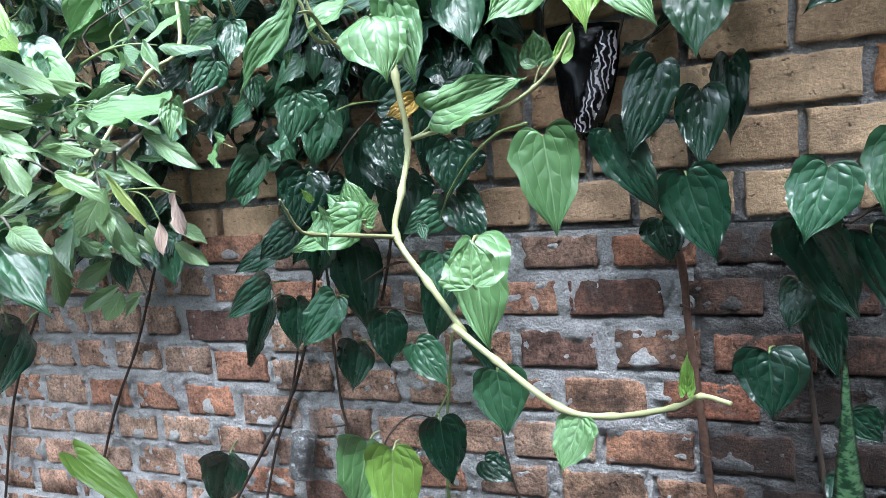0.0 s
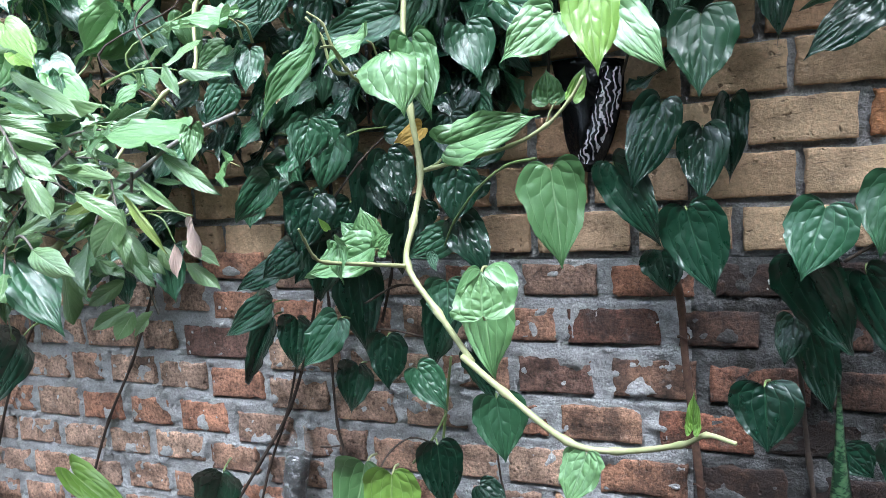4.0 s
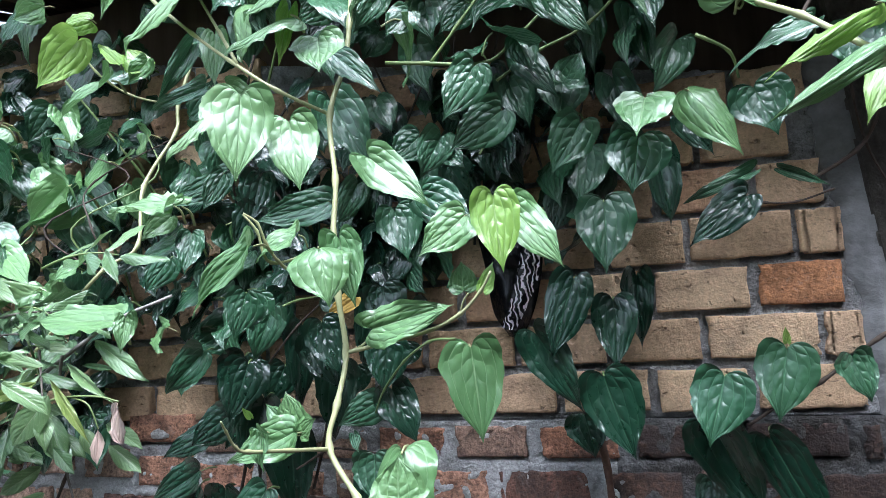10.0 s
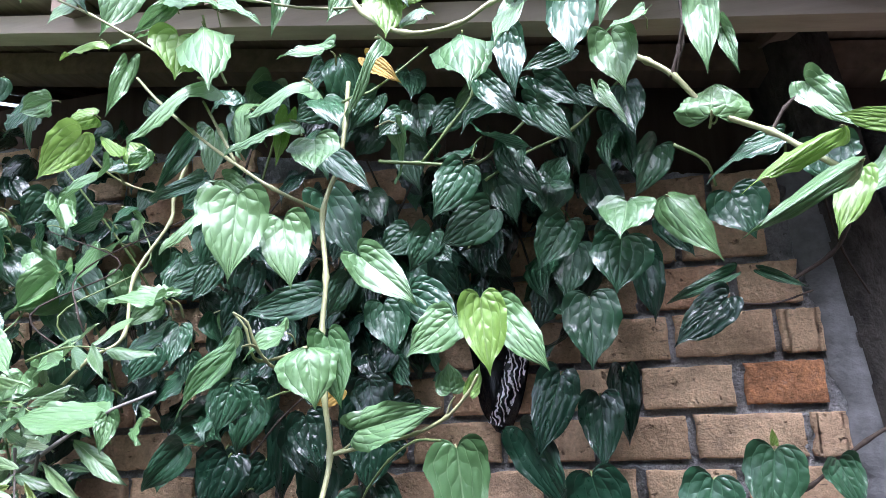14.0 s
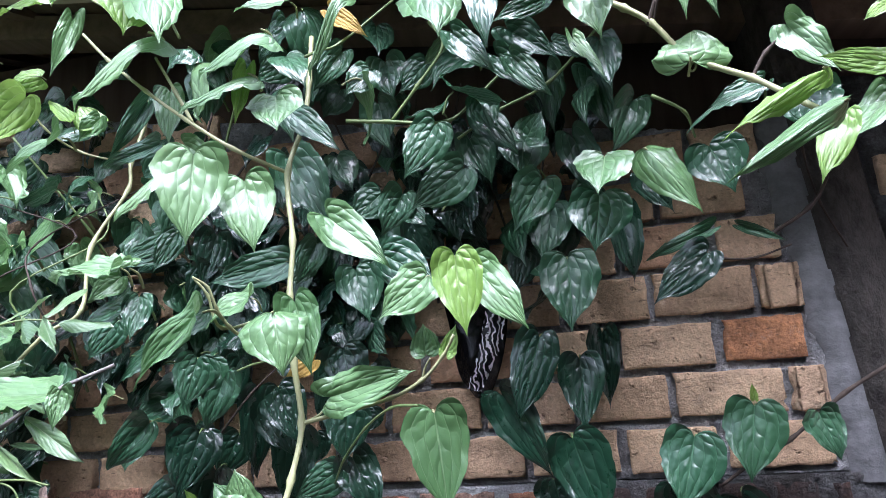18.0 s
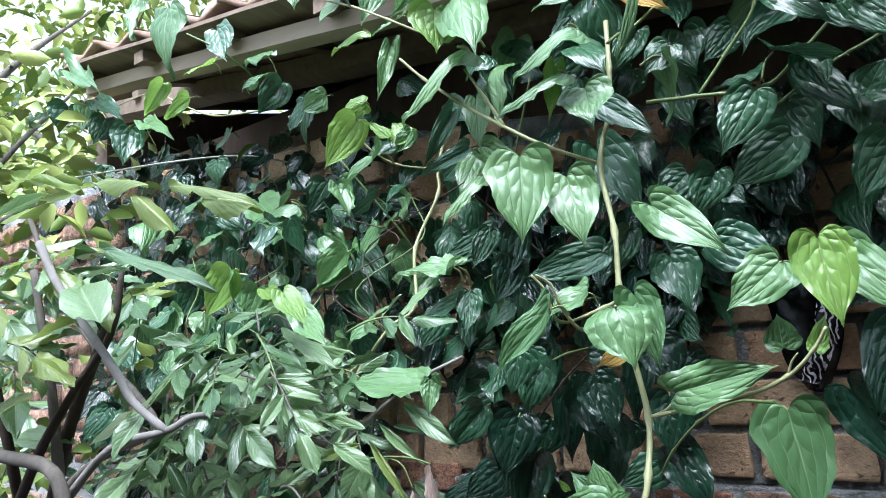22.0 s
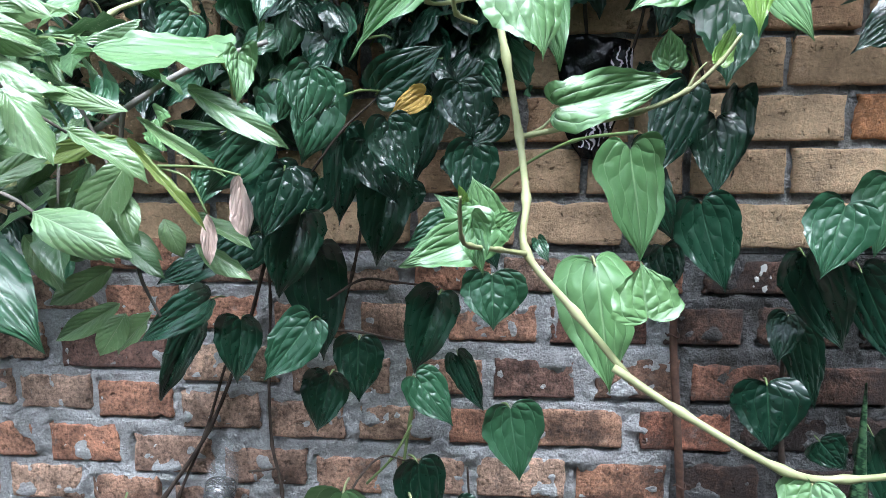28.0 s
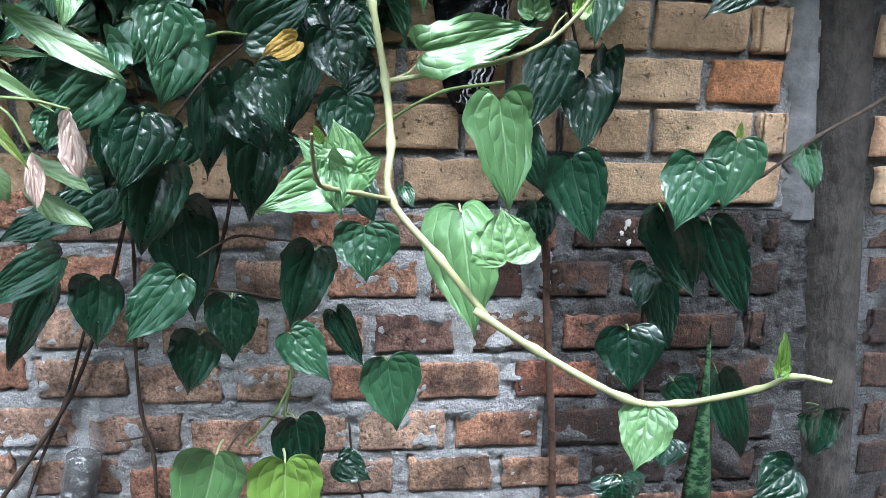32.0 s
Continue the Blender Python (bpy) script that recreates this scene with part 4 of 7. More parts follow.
leaf(vine, "light", (-0.370, -0.520, 2.358), (-0.370, -0.552, 2.248), 0.037, face=(0.52, -0.79, -0.31), variant=4)
leaf(vine, "light", (-0.254, -0.520, 2.327), (-0.277, -0.547, 2.245), 0.047, face=(0.51, -0.79, -0.34), variant=3)
leaf(vine, "lime", (-0.184, -0.560, 2.259), (-0.174, -0.585, 2.186), 0.064, face=(0.42, -0.80, -0.44), variant=0)
leaf(vine, "lime", (-0.111, -0.550, 2.287), (-0.145, -0.571, 2.238), 0.046, face=(0.19, -0.90, -0.38), variant=4)
leaf(vine, "light", (-0.072, -0.500, 2.218), (-0.050, -0.573, 2.105), 0.102, face=(0.05, -0.59, 0.81), variant=2)
leaf(vine, "light", (-0.131, -0.520, 2.261), (-0.159, -0.556, 2.217), 0.055, face=(0.05, -0.59, 0.81), variant=2)
leaf(vine, "light", (0.014, -0.500, 2.249), (-0.013, -0.568, 2.146), 0.043, face=(0.05, -0.59, 0.81))
stem(vine, ((-0.319, -0.360, 2.237), (-0.315, -0.390, 2.139), (-0.315, -0.420, 2.053), (-0.326, -0.465, 1.956), (-0.306, -0.500, 1.841), (-0.300, -0.530, 1.755), (-0.284, -0.560, 1.668), (-0.270, -0.573, 1.587), (-0.265, -0.620, 1.527), (-0.266, -0.646, 1.479), (-0.222, -0.670, 1.427), (-0.179, -0.687, 1.376)), 0.0043, STEM_PALE, 0.80, True, "stem")
stem(vine, ((-0.191, -0.687, 1.383), (-0.139, -0.710, 1.353), (-0.071, -0.748, 1.323), (-0.025, -0.750, 1.318), (0.030, -0.770, 1.338), (0.050, -0.785, 1.355), (0.071, -0.800, 1.356)), 0.0038, STEM_PALE, 0.50, True, "stem")
stem(vine, ((-0.270, -0.573, 1.587), (-0.208, -0.570, 1.599), (-0.152, -0.570, 1.611), (-0.107, -0.580, 1.631), (-0.078, -0.585, 1.658), (-0.062, -0.590, 1.682)), 0.0030, STEM_PALE, 0.60, True, "stem")
stem(vine, ((-0.265, -0.646, 1.477), (-0.292, -0.700, 1.488), (-0.315, -0.745, 1.497), (-0.321, -0.760, 1.505), (-0.322, -0.775, 1.525), (-0.321, -0.785, 1.537)), 0.0026, STEM_PALE, 0.45, True, "stem")
stem(vine, ((-0.326, -0.465, 1.956), (-0.398, -0.500, 1.995), (-0.476, -0.500, 2.053), (-0.548, -0.500, 2.113), (-0.618, -0.500, 2.179), (-0.667, -0.500, 2.234)), 0.0031, STEM_PALE, 0.80, True, "stem")
stem(vine, ((-0.466, -0.500, 2.047), (-0.496, -0.500, 2.104), (-0.531, -0.500, 2.168)), 0.0030, STEM_PALE, 0.70, True, "stem")
stem(vine, ((-0.296, -0.530, 1.743), (-0.318, -0.550, 1.731), (-0.362, -0.600, 1.715), (-0.370, -0.620, 1.757), (-0.384, -0.630, 1.780)), 0.0028, STEM_PALE, 0.50, True, "stem")
stem(vine, ((-0.315, -0.560, 1.703), (-0.333, -0.600, 1.703), (-0.335, -0.630, 1.714), (-0.340, -0.650, 1.736), (-0.345, -0.660, 1.761), (-0.359, -0.670, 1.774)), 0.0026, STEM_PALE, 0.50, True, "stem")
stem(vine, ((-0.270, -0.573, 1.587), (-0.248, -0.570, 1.596), (-0.233, -0.565, 1.611)), 0.0017, STEM_PALE, 0.80, False, "stem")
stem(vine, ((-0.136, -0.500, 1.595), (-0.196, -0.420, 1.588), (-0.259, -0.360, 1.554), (-0.319, -0.300, 1.500), (-0.357, -0.250, 1.452)), 0.0022, STEM_GREEN, 0.80, True, "stem")
stem(vine, ((-0.107, -0.580, 1.631), (-0.101, -0.585, 1.646), (-0.093, -0.590, 1.656)), 0.0016, STEM_PALE, 0.60, False, "stem")
leaf(vine, "light", (-0.316, -0.450, 2.253), (-0.407, -0.475, 2.252), 0.044)

left_vine = thing("betel_vine", (-0.72, -0.36, 2.2), "betel vine hanging before the wall, pale glossy heart-shaped leaves", "vine", "betel vines")
leaf(left_vine, "lime", (-0.815, -0.460, 2.161), (-0.879, -0.487, 2.076), 0.079, face=(0.72, -0.69, 0.01), variant=1)
leaf(left_vine, "lime", (-0.795, -0.460, 2.200), (-0.853, -0.473, 2.192), 0.045, face=(0.69, -0.73, 0.02), variant=5)
leaf(left_vine, "lime", (-0.813, -0.360, 2.150), (-0.866, -0.361, 2.210), 0.032, face=(0.70, -0.71, 0.04), variant=4)
leaf(left_vine, "lime", (-0.778, -0.340, 2.144), (-0.811, -0.342, 2.198), 0.060, face=(0.57, -0.82, 0.02), variant=0)
leaf(left_vine, "light", (-0.766, -0.340, 2.159), (-0.797, -0.360, 2.116), 0.044, face=(0.52, -0.85, 0.07), variant=4)
leaf(left_vine, "light", (-0.833, -0.360, 2.125), (-0.928, -0.408, 2.059), 0.039, face=(0.05, -0.59, 0.81))
leaf(left_vine, "mid", (-1.207, -0.140, 2.181), (-1.243, -0.168, 2.095), 0.096, face=(0.79, -0.62, -0.01), variant=3)
leaf(left_vine, "mid", (-1.101, -0.140, 2.181), (-1.157, -0.164, 2.114), 0.066, face=(0.75, -0.66, -0.03), variant=0)
leaf(left_vine, "light", (-1.221, -0.260, 2.119), (-1.348, -0.306, 2.057), 0.100, face=(0.05, -0.59, 0.81), variant=1)
leaf(left_vine, "light", (-1.161, -0.300, 2.040), (-1.296, -0.321, 2.023), 0.054, face=(0.05, -0.59, 0.81))
leaf(left_vine, "mid", (-1.200, -0.180, 2.044), (-1.223, -0.203, 1.981), 0.101, face=(0.74, -0.67, 0.08), variant=1)
leaf(left_vine, "light", (-0.985, -0.320, 1.933), (-1.061, -0.346, 1.854), 0.087, face=(0.53, -0.85, -0.07), variant=4)
leaf(left_vine, "mid", (-0.955, -0.320, 1.923), (-0.949, -0.342, 1.868), 0.034, face=(0.75, -0.65, 0.12), variant=4)
leaf(left_vine, "light", (-0.567, -0.530, 1.824), (-0.674, -0.543, 1.822), 0.049, face=(0.05, -0.59, 0.81), variant=6)
leaf(left_vine, "mid", (-0.585, -0.360, 1.909), (-0.687, -0.379, 1.871), 0.045, face=(0.50, -0.77, 0.39), variant=0)
leaf(left_vine, "mid", (-0.577, -0.380, 1.904), (-0.601, -0.404, 1.836), 0.048, face=(0.58, -0.81, -0.00), variant=3)
leaf(left_vine, "mid", (-0.577, -0.500, 1.773), (-0.652, -0.526, 1.747), 0.054, face=(0.05, -0.59, 0.81), variant=1)
leaf(left_vine, "mid", (-0.559, -0.500, 1.781), (-0.552, -0.524, 1.717), 0.045, face=(0.51, -0.84, 0.18), variant=3)
leaf(left_vine, "light", (-0.529, -0.700, 1.649), (-0.649, -0.709, 1.654), 0.065, face=(0.05, -0.59, 0.81), variant=3)
leaf(left_vine, "light", (-0.511, -0.700, 1.650), (-0.501, -0.719, 1.613), 0.028, face=(0.62, -0.72, 0.30), variant=4)
leaf(left_vine, "lime", (-1.238, -0.440, 1.915), (-1.300, -0.470, 1.813), 0.086, face=(0.75, -0.58, 0.32), variant=1)
leaf(left_vine, "light", (-1.242, -0.360, 1.879), (-1.254, -0.387, 1.799), 0.085, face=(0.74, -0.65, 0.16), variant=1)
leaf(left_vine, "lime", (-1.218, -0.360, 1.874), (-1.144, -0.379, 1.837), 0.046, face=(0.73, -0.63, 0.27), variant=3)
leaf(left_vine, "mid", (-1.126, -0.360, 1.849), (-1.065, -0.384, 1.783), 0.071, face=(0.74, -0.67, 0.06), variant=0)
leaf(left_vine, "light", (-1.345, -0.260, 2.132), (-1.126, -0.352, 1.986), 0.101, face=(0.05, -0.59, 0.81))
leaf(left_vine, "mid", (-1.054, -0.100, 2.101), (-1.098, -0.161, 2.012), 0.078, face=(0.05, -0.59, 0.81))
leaf(left_vine, "light", (-0.951, -0.180, 2.023), (-1.084, -0.226, 1.962), 0.050, face=(0.05, -0.59, 0.81))
leaf(left_vine, "dark", (-1.060, -0.060, 2.096), (-0.930, -0.076, 2.061), 0.080, face=(0.61, -0.79, 0.13), variant=1)
leaf(left_vine, "mid", (-1.163, -0.100, 2.149), (-1.323, -0.121, 2.133), 0.084, face=(0.05, -0.59, 0.81))
leaf(left_vine, "dark", (-1.715, -0.300, 1.966), (-1.827, -0.324, 1.864), 0.096, face=(0.68, -0.73, 0.02), variant=3)
leaf(left_vine, "dark", (-1.632, -0.280, 1.910), (-1.736, -0.302, 1.823), 0.091, face=(0.87, -0.49, 0.11), variant=0)
leaf(left_vine, "mid", (-1.407, -0.400, 1.713), (-1.545, -0.421, 1.663), 0.081, face=(0.85, -0.52, 0.13), variant=0)
leaf(left_vine, "mid", (-1.468, -0.420, 1.746), (-1.589, -0.443, 1.684), 0.068, face=(0.79, -0.56, 0.25), variant=1)
leaf(left_vine, "mid", (-1.612, -0.500, 1.773), (-1.509, -0.523, 1.713), 0.086, face=(0.89, -0.42, 0.15), variant=0)
leaf(left_vine, "dark", (-1.488, -0.200, 1.763), (-1.640, -0.221, 1.686), 0.095, face=(0.79, -0.58, 0.20), variant=1)
leaf(left_vine, "dark", (-1.798, -0.200, 2.062), (-1.884, -0.219, 2.000), 0.089, face=(0.79, -0.61, -0.05), variant=0)
leaf(left_vine, "mid", (-1.068, -0.420, 2.339), (-1.127, -0.443, 2.277), 0.075, face=(0.61, -0.71, -0.34), variant=4)
leaf(left_vine, "mid", (-1.673, -0.440, 2.380), (-1.646, -0.470, 2.281), 0.092, face=(0.88, -0.47, 0.11), variant=1)
leaf(left_vine, "mid", (-1.804, -0.440, 2.454), (-1.816, -0.466, 2.378), 0.083, face=(0.87, -0.49, 0.00), variant=0)
leaf(left_vine, "mid", (-2.023, -0.440, 2.554), (-2.022, -0.466, 2.476), 0.103, face=(0.83, -0.54, -0.12), variant=1)
leaf(left_vine, "light", (-1.913, -0.440, 2.529), (-1.873, -0.469, 2.434), 0.062, face=(0.92, -0.38, -0.12), variant=0)
leaf(left_vine, "lime", (-1.387, -0.440, 2.396), (-1.493, -0.458, 2.363), 0.046, face=(0.77, -0.64, -0.04), variant=4)
leaf(left_vine, "lime", (-1.509, -0.440, 2.472), (-1.561, -0.467, 2.390), 0.055, face=(0.83, -0.51, -0.23), variant=4)
leaf(left_vine, "lime", (-1.292, -0.440, 2.462), (-1.413, -0.447, 2.473), 0.037, face=(0.05, -0.59, 0.81))
leaf(left_vine, "light", (-1.089, -0.440, 2.406), (-1.243, -0.403, 2.501), 0.052, face=(0.05, -0.59, 0.81))
leaf(left_vine, "light", (-1.176, -0.440, 2.376), (-1.055, -0.460, 2.362), 0.048, face=(0.05, -0.59, 0.81))
leaf(left_vine, "light", (-1.596, -0.440, 2.382), (-1.352, -0.516, 2.262), 0.053, face=(0.05, -0.59, 0.81))
leaf(left_vine, "mid", (-1.848, -0.440, 2.520), (-1.643, -0.473, 2.404), 0.064, face=(0.89, -0.39, -0.24), variant=3)
leaf(left_vine, "light", (-1.997, -0.440, 2.651), (-1.594, -0.565, 2.432), 0.085, face=(0.05, -0.59, 0.81))
leaf(left_vine, "light", (-0.911, -0.440, 2.254), (-0.977, -0.456, 2.233), 0.055, face=(0.54, -0.81, -0.24), variant=4)
leaf(left_vine, "light", (-1.156, -0.320, 2.089), (-1.288, -0.346, 2.062), 0.075, face=(0.05, -0.59, 0.81))
leaf(left_vine, "light", (-1.125, -0.340, 2.014), (-1.231, -0.353, 2.011), 0.054, face=(0.05, -0.59, 0.81))
leaf(left_vine, "light", (-1.541, -0.400, 2.096), (-1.580, -0.432, 2.059), 0.059, face=(0.05, -0.59, 0.81))
leaf(left_vine, "mid", (-1.241, -0.300, 1.864), (-1.165, -0.328, 1.777), 0.103, face=(0.78, -0.61, 0.16), variant=1)
leaf(left_vine, "dark", (-1.689, -0.300, 1.910), (-1.694, -0.325, 1.802), 0.073, face=(0.82, -0.55, 0.17), variant=1)
leaf(left_vine, "mid", (-1.584, -0.300, 1.921), (-1.612, -0.326, 1.842), 0.089, face=(0.78, -0.55, 0.28), variant=1)
leaf(left_vine, "mid", (-1.406, -0.400, 1.718), (-1.484, -0.443, 1.661), 0.081, face=(0.05, -0.59, 0.81))
leaf(left_vine, "mid", (-1.358, -0.400, 1.777), (-1.426, -0.440, 1.726), 0.067, face=(0.05, -0.59, 0.81))
leaf(left_vine, "light", (-0.764, -0.500, 1.750), (-0.819, -0.530, 1.717), 0.042, face=(0.05, -0.59, 0.81))
leaf(left_vine, "mid", (-0.598, -0.360, 1.892), (-0.693, -0.378, 1.856), 0.051, face=(0.54, -0.83, 0.08), variant=1)
leaf(left_vine, "dark", (-0.609, -0.200, 1.934), (-0.619, -0.224, 1.838), 0.075, face=(0.58, -0.81, -0.01), variant=1)
leaf(left_vine, "mid", (-0.597, -0.420, 1.589), (-0.663, -0.444, 1.522), 0.061, face=(0.49, -0.82, 0.28), variant=4)
leaf(left_vine, "mid", (-1.398, -0.300, 2.045), (-1.434, -0.348, 1.979), 0.083, face=(0.05, -0.59, 0.81))
leaf(left_vine, "light", (-1.445, -0.360, 2.151), (-1.507, -0.402, 2.096), 0.078, face=(0.05, -0.59, 0.81))
leaf(left_vine, "mid", (-1.378, -0.200, 2.221), (-1.459, -0.239, 2.172), 0.084, face=(0.05, -0.59, 0.81))
leaf(left_vine, "light", (-1.379, -0.360, 2.040), (-1.451, -0.388, 2.012), 0.066, face=(0.05, -0.59, 0.81))
leaf(left_vine, "mid", (-1.049, -0.200, 1.960), (-0.941, -0.229, 1.863), 0.077, face=(0.63, -0.75, 0.19), variant=4)
leaf(left_vine, "mid", (-1.039, -0.250, 1.872), (-0.950, -0.278, 1.785), 0.079, face=(0.77, -0.63, -0.08), variant=1)
leaf(left_vine, "light", (-1.032, -0.420, 1.789), (-0.927, -0.461, 1.736), 0.064, face=(0.05, -0.59, 0.81))
leaf(left_vine, "mid", (-0.717, -0.350, 1.763), (-0.756, -0.373, 1.701), 0.061, face=(0.59, -0.77, 0.26), variant=0)
leaf(left_vine, "dark", (-1.391, -0.300, 1.268), (-1.527, -0.335, 1.074), 0.113, face=(0.65, -0.54, 0.54), variant=1)
leaf(left_vine, "dark", (-1.452, -0.320, 1.316), (-1.561, -0.341, 1.239), 0.094, face=(0.76, -0.48, 0.44), variant=4)
leaf(left_vine, "dark", (-1.567, -0.280, 1.171), (-1.687, -0.306, 1.054), 0.100, face=(0.75, -0.48, 0.46), variant=1)
leaf(left_vine, "mid", (-0.695, -0.800, 1.503), (-0.610, -0.823, 1.444), 0.066, face=(0.71, -0.53, 0.46), variant=1)
leaf(left_vine, "lime", (-0.726, -0.750, 1.790), (-0.665, -0.771, 1.742), 0.041, face=(0.85, -0.53, 0.00), variant=0)
leaf(left_vine, "light", (-0.966, -0.300, 1.922), (-1.096, -0.347, 1.858), 0.079, face=(0.05, -0.59, 0.81))
leaf(left_vine, "light", (-0.986, -0.300, 1.909), (-1.080, -0.321, 1.859), 0.102, face=(0.72, -0.69, -0.01), variant=0)
leaf(left_vine, "mid", (-0.590, -0.450, 1.776), (-0.694, -0.478, 1.748), 0.049, face=(0.05, -0.59, 0.81))
leaf(left_vine, "light", (-0.575, -0.500, 1.828), (-0.702, -0.516, 1.821), 0.050, face=(0.05, -0.59, 0.81), variant=6)
stem(left_vine, ((-0.733, -0.250, 2.180), (-0.744, -0.280, 2.084), (-0.736, -0.300, 2.022), (-0.753, -0.373, 1.901), (-0.725, -0.425, 1.782), (-0.762, -0.460, 1.743), (-0.802, -0.500, 1.674), (-0.815, -0.550, 1.609)), 0.0038, STEM_PALE, 0.80, True, "stem")
stem(left_vine, ((-0.723, -0.690, 1.543), (-0.735, -0.720, 1.513), (-0.740, -0.750, 1.488), (-0.754, -0.780, 1.456)), 0.0050, STEM_PALE, 0.90, True, "stem")
leaf(left_vine, "mid", (-1.469, -0.300, 2.275), (-1.474, -0.325, 2.213), 0.095)
stem(left_vine, ((-0.751, -0.280, 2.086), (-0.843, -0.300, 2.116), (-0.881, -0.350, 2.154), (-0.900, -0.380, 2.210)), 0.0025, STEM_PALE, 0.60, True, "stem")

climber = thing("betel_vine", (-0.2, -0.02, 1.0), "old betel vine clinging to the brick wall, dark glossy puckered leaves", "vine", "betel vines")
leaf(climber, "mid", (-0.265, -0.282, 1.179), (-0.246, -0.312, 1.077), 0.100, face=(0.19, -0.84, 0.52), variant=0)
leaf(climber, "mid", (-0.587, -0.255, 1.309), (-0.652, -0.284, 1.215), 0.088, face=(0.11, -0.90, 0.43), variant=3)
leaf(climber, "dark", (-0.529, -0.157, 1.249), (-0.532, -0.181, 1.145), 0.092, face=(0.17, -0.90, 0.40), variant=0)
leaf(climber, "dark", (-0.566, -0.219, 1.205), (-0.584, -0.243, 1.112), 0.083, face=(0.16, -0.83, 0.53), variant=1)
leaf(climber, "mid", (-0.412, -0.282, 1.226), (-0.353, -0.305, 1.162), 0.069, face=(0.07, -0.84, 0.54), variant=0)
leaf(climber, "lime", (-0.400, -0.450, 1.105), (-0.402, -0.484, 0.984), 0.098, face=(0.18, -0.67, 0.72), variant=0)
leaf(climber, "light", (-0.532, -0.289, 1.033), (-0.560, -0.325, 0.896), 0.114, face=(0.17, -0.70, 0.69), variant=1)
leaf(climber, "dark", (-0.423, -0.180, 1.032), (-0.404, -0.207, 0.907), 0.098, face=(0.36, -0.75, 0.55), variant=0)
leaf(climber, "dark", (-0.354, -0.120, 0.920), (-0.296, -0.136, 0.886), 0.064, face=(-0.04, -0.72, 0.69), variant=0)
leaf(climber, "dark", (-0.623, -0.083, 1.393), (-0.599, -0.118, 1.201), 0.119, face=(0.21, -0.84, 0.49), variant=1)
leaf(climber, "dark", (-0.791, -0.172, 1.323), (-0.923, -0.194, 1.246), 0.072, face=(0.44, -0.80, 0.41), variant=1)
leaf(climber, "dark", (-0.777, -0.150, 1.402), (-0.894, -0.168, 1.354), 0.066, face=(0.46, -0.78, 0.42), variant=0)
leaf(climber, "dark", (-0.851, -0.100, 1.267), (-0.928, -0.130, 1.112), 0.065, face=(0.39, -0.75, 0.53), variant=4)
leaf(climber, "dark", (-0.744, -0.150, 1.280), (-0.748, -0.175, 1.170), 0.086, face=(0.18, -0.85, 0.49), variant=1)
leaf(climber, "dark", (-0.626, -0.240, 1.551), (-0.651, -0.265, 1.442), 0.100, face=(0.40, -0.90, 0.19), variant=3)
leaf(climber, "dark", (-0.613, -0.200, 1.476), (-0.655, -0.228, 1.344), 0.106, face=(0.24, -0.90, 0.37), variant=4)
leaf(climber, "mid", (-0.550, -0.270, 1.657), (-0.579, -0.298, 1.567), 0.083, face=(0.21, -0.97, 0.14), variant=4)
leaf(climber, "mid", (-0.544, -0.360, 1.677), (-0.529, -0.382, 1.624), 0.085, face=(0.36, -0.93, 0.08), variant=0)
leaf(climber, "dark", (-0.478, -0.200, 1.676), (-0.376, -0.203, 1.749), 0.087, face=(0.36, -0.93, 0.07), variant=3)
leaf(climber, "dark", (-0.498, -0.200, 1.594), (-0.453, -0.223, 1.498), 0.093, face=(0.17, -0.96, 0.21), variant=0)
leaf(climber, "dark", (-0.475, -0.120, 1.529), (-0.503, -0.149, 1.388), 0.106, face=(0.10, -0.97, 0.23), variant=4)
leaf(climber, "dark", (-0.398, -0.100, 1.663), (-0.438, -0.127, 1.535), 0.081, face=(0.00, -0.94, 0.35), variant=4)
leaf(climber, "dark", (-0.347, -0.200, 1.685), (-0.332, -0.222, 1.601), 0.096, face=(-0.03, -1.00, 0.08), variant=0)
leaf(climber, "dark", (-0.340, -0.140, 1.568), (-0.338, -0.158, 1.521), 0.092, face=(0.23, -0.97, 0.12), variant=0)
leaf(climber, "dark", (-0.552, -0.140, 1.611), (-0.556, -0.170, 1.457), 0.076, face=(0.35, -0.93, 0.12), variant=4)
leaf(climber, "dark", (-0.387, -0.150, 1.331), (-0.434, -0.178, 1.199), 0.096, face=(0.03, -0.94, 0.33), variant=4)
leaf(climber, "dark", (-0.354, -0.120, 1.213), (-0.311, -0.144, 1.116), 0.054, face=(-0.21, -0.83, 0.52), variant=4)
leaf(climber, "dead", (-0.406, -0.200, 1.669), (-0.458, -0.219, 1.633), 0.041, face=(0.18, -0.98, 0.13), variant=6)
leaf(climber, "dark", (-1.018, -0.120, 0.884), (-1.067, -0.149, 0.740), 0.123, face=(0.51, -0.61, 0.61), variant=4)
leaf(climber, "dark", (-0.710, -0.100, 1.428), (-0.772, -0.120, 1.358), 0.061, face=(0.32, -0.89, 0.33), variant=0)
leaf(climber, "mid", (-0.718, -0.300, 1.548), (-0.725, -0.320, 1.503), 0.051, face=(0.32, -0.87, 0.38), variant=1)
leaf(climber, "dark", (-0.658, -0.200, 1.562), (-0.693, -0.226, 1.445), 0.093, face=(0.49, -0.82, 0.29), variant=4)
leaf(climber, "dark", (-0.458, -0.250, 1.623), (-0.421, -0.273, 1.530), 0.086, face=(0.43, -0.86, 0.26), variant=0)
leaf(climber, "dark", (-0.325, -0.250, 1.584), (-0.334, -0.273, 1.493), 0.087, face=(0.32, -0.87, 0.38), variant=0)
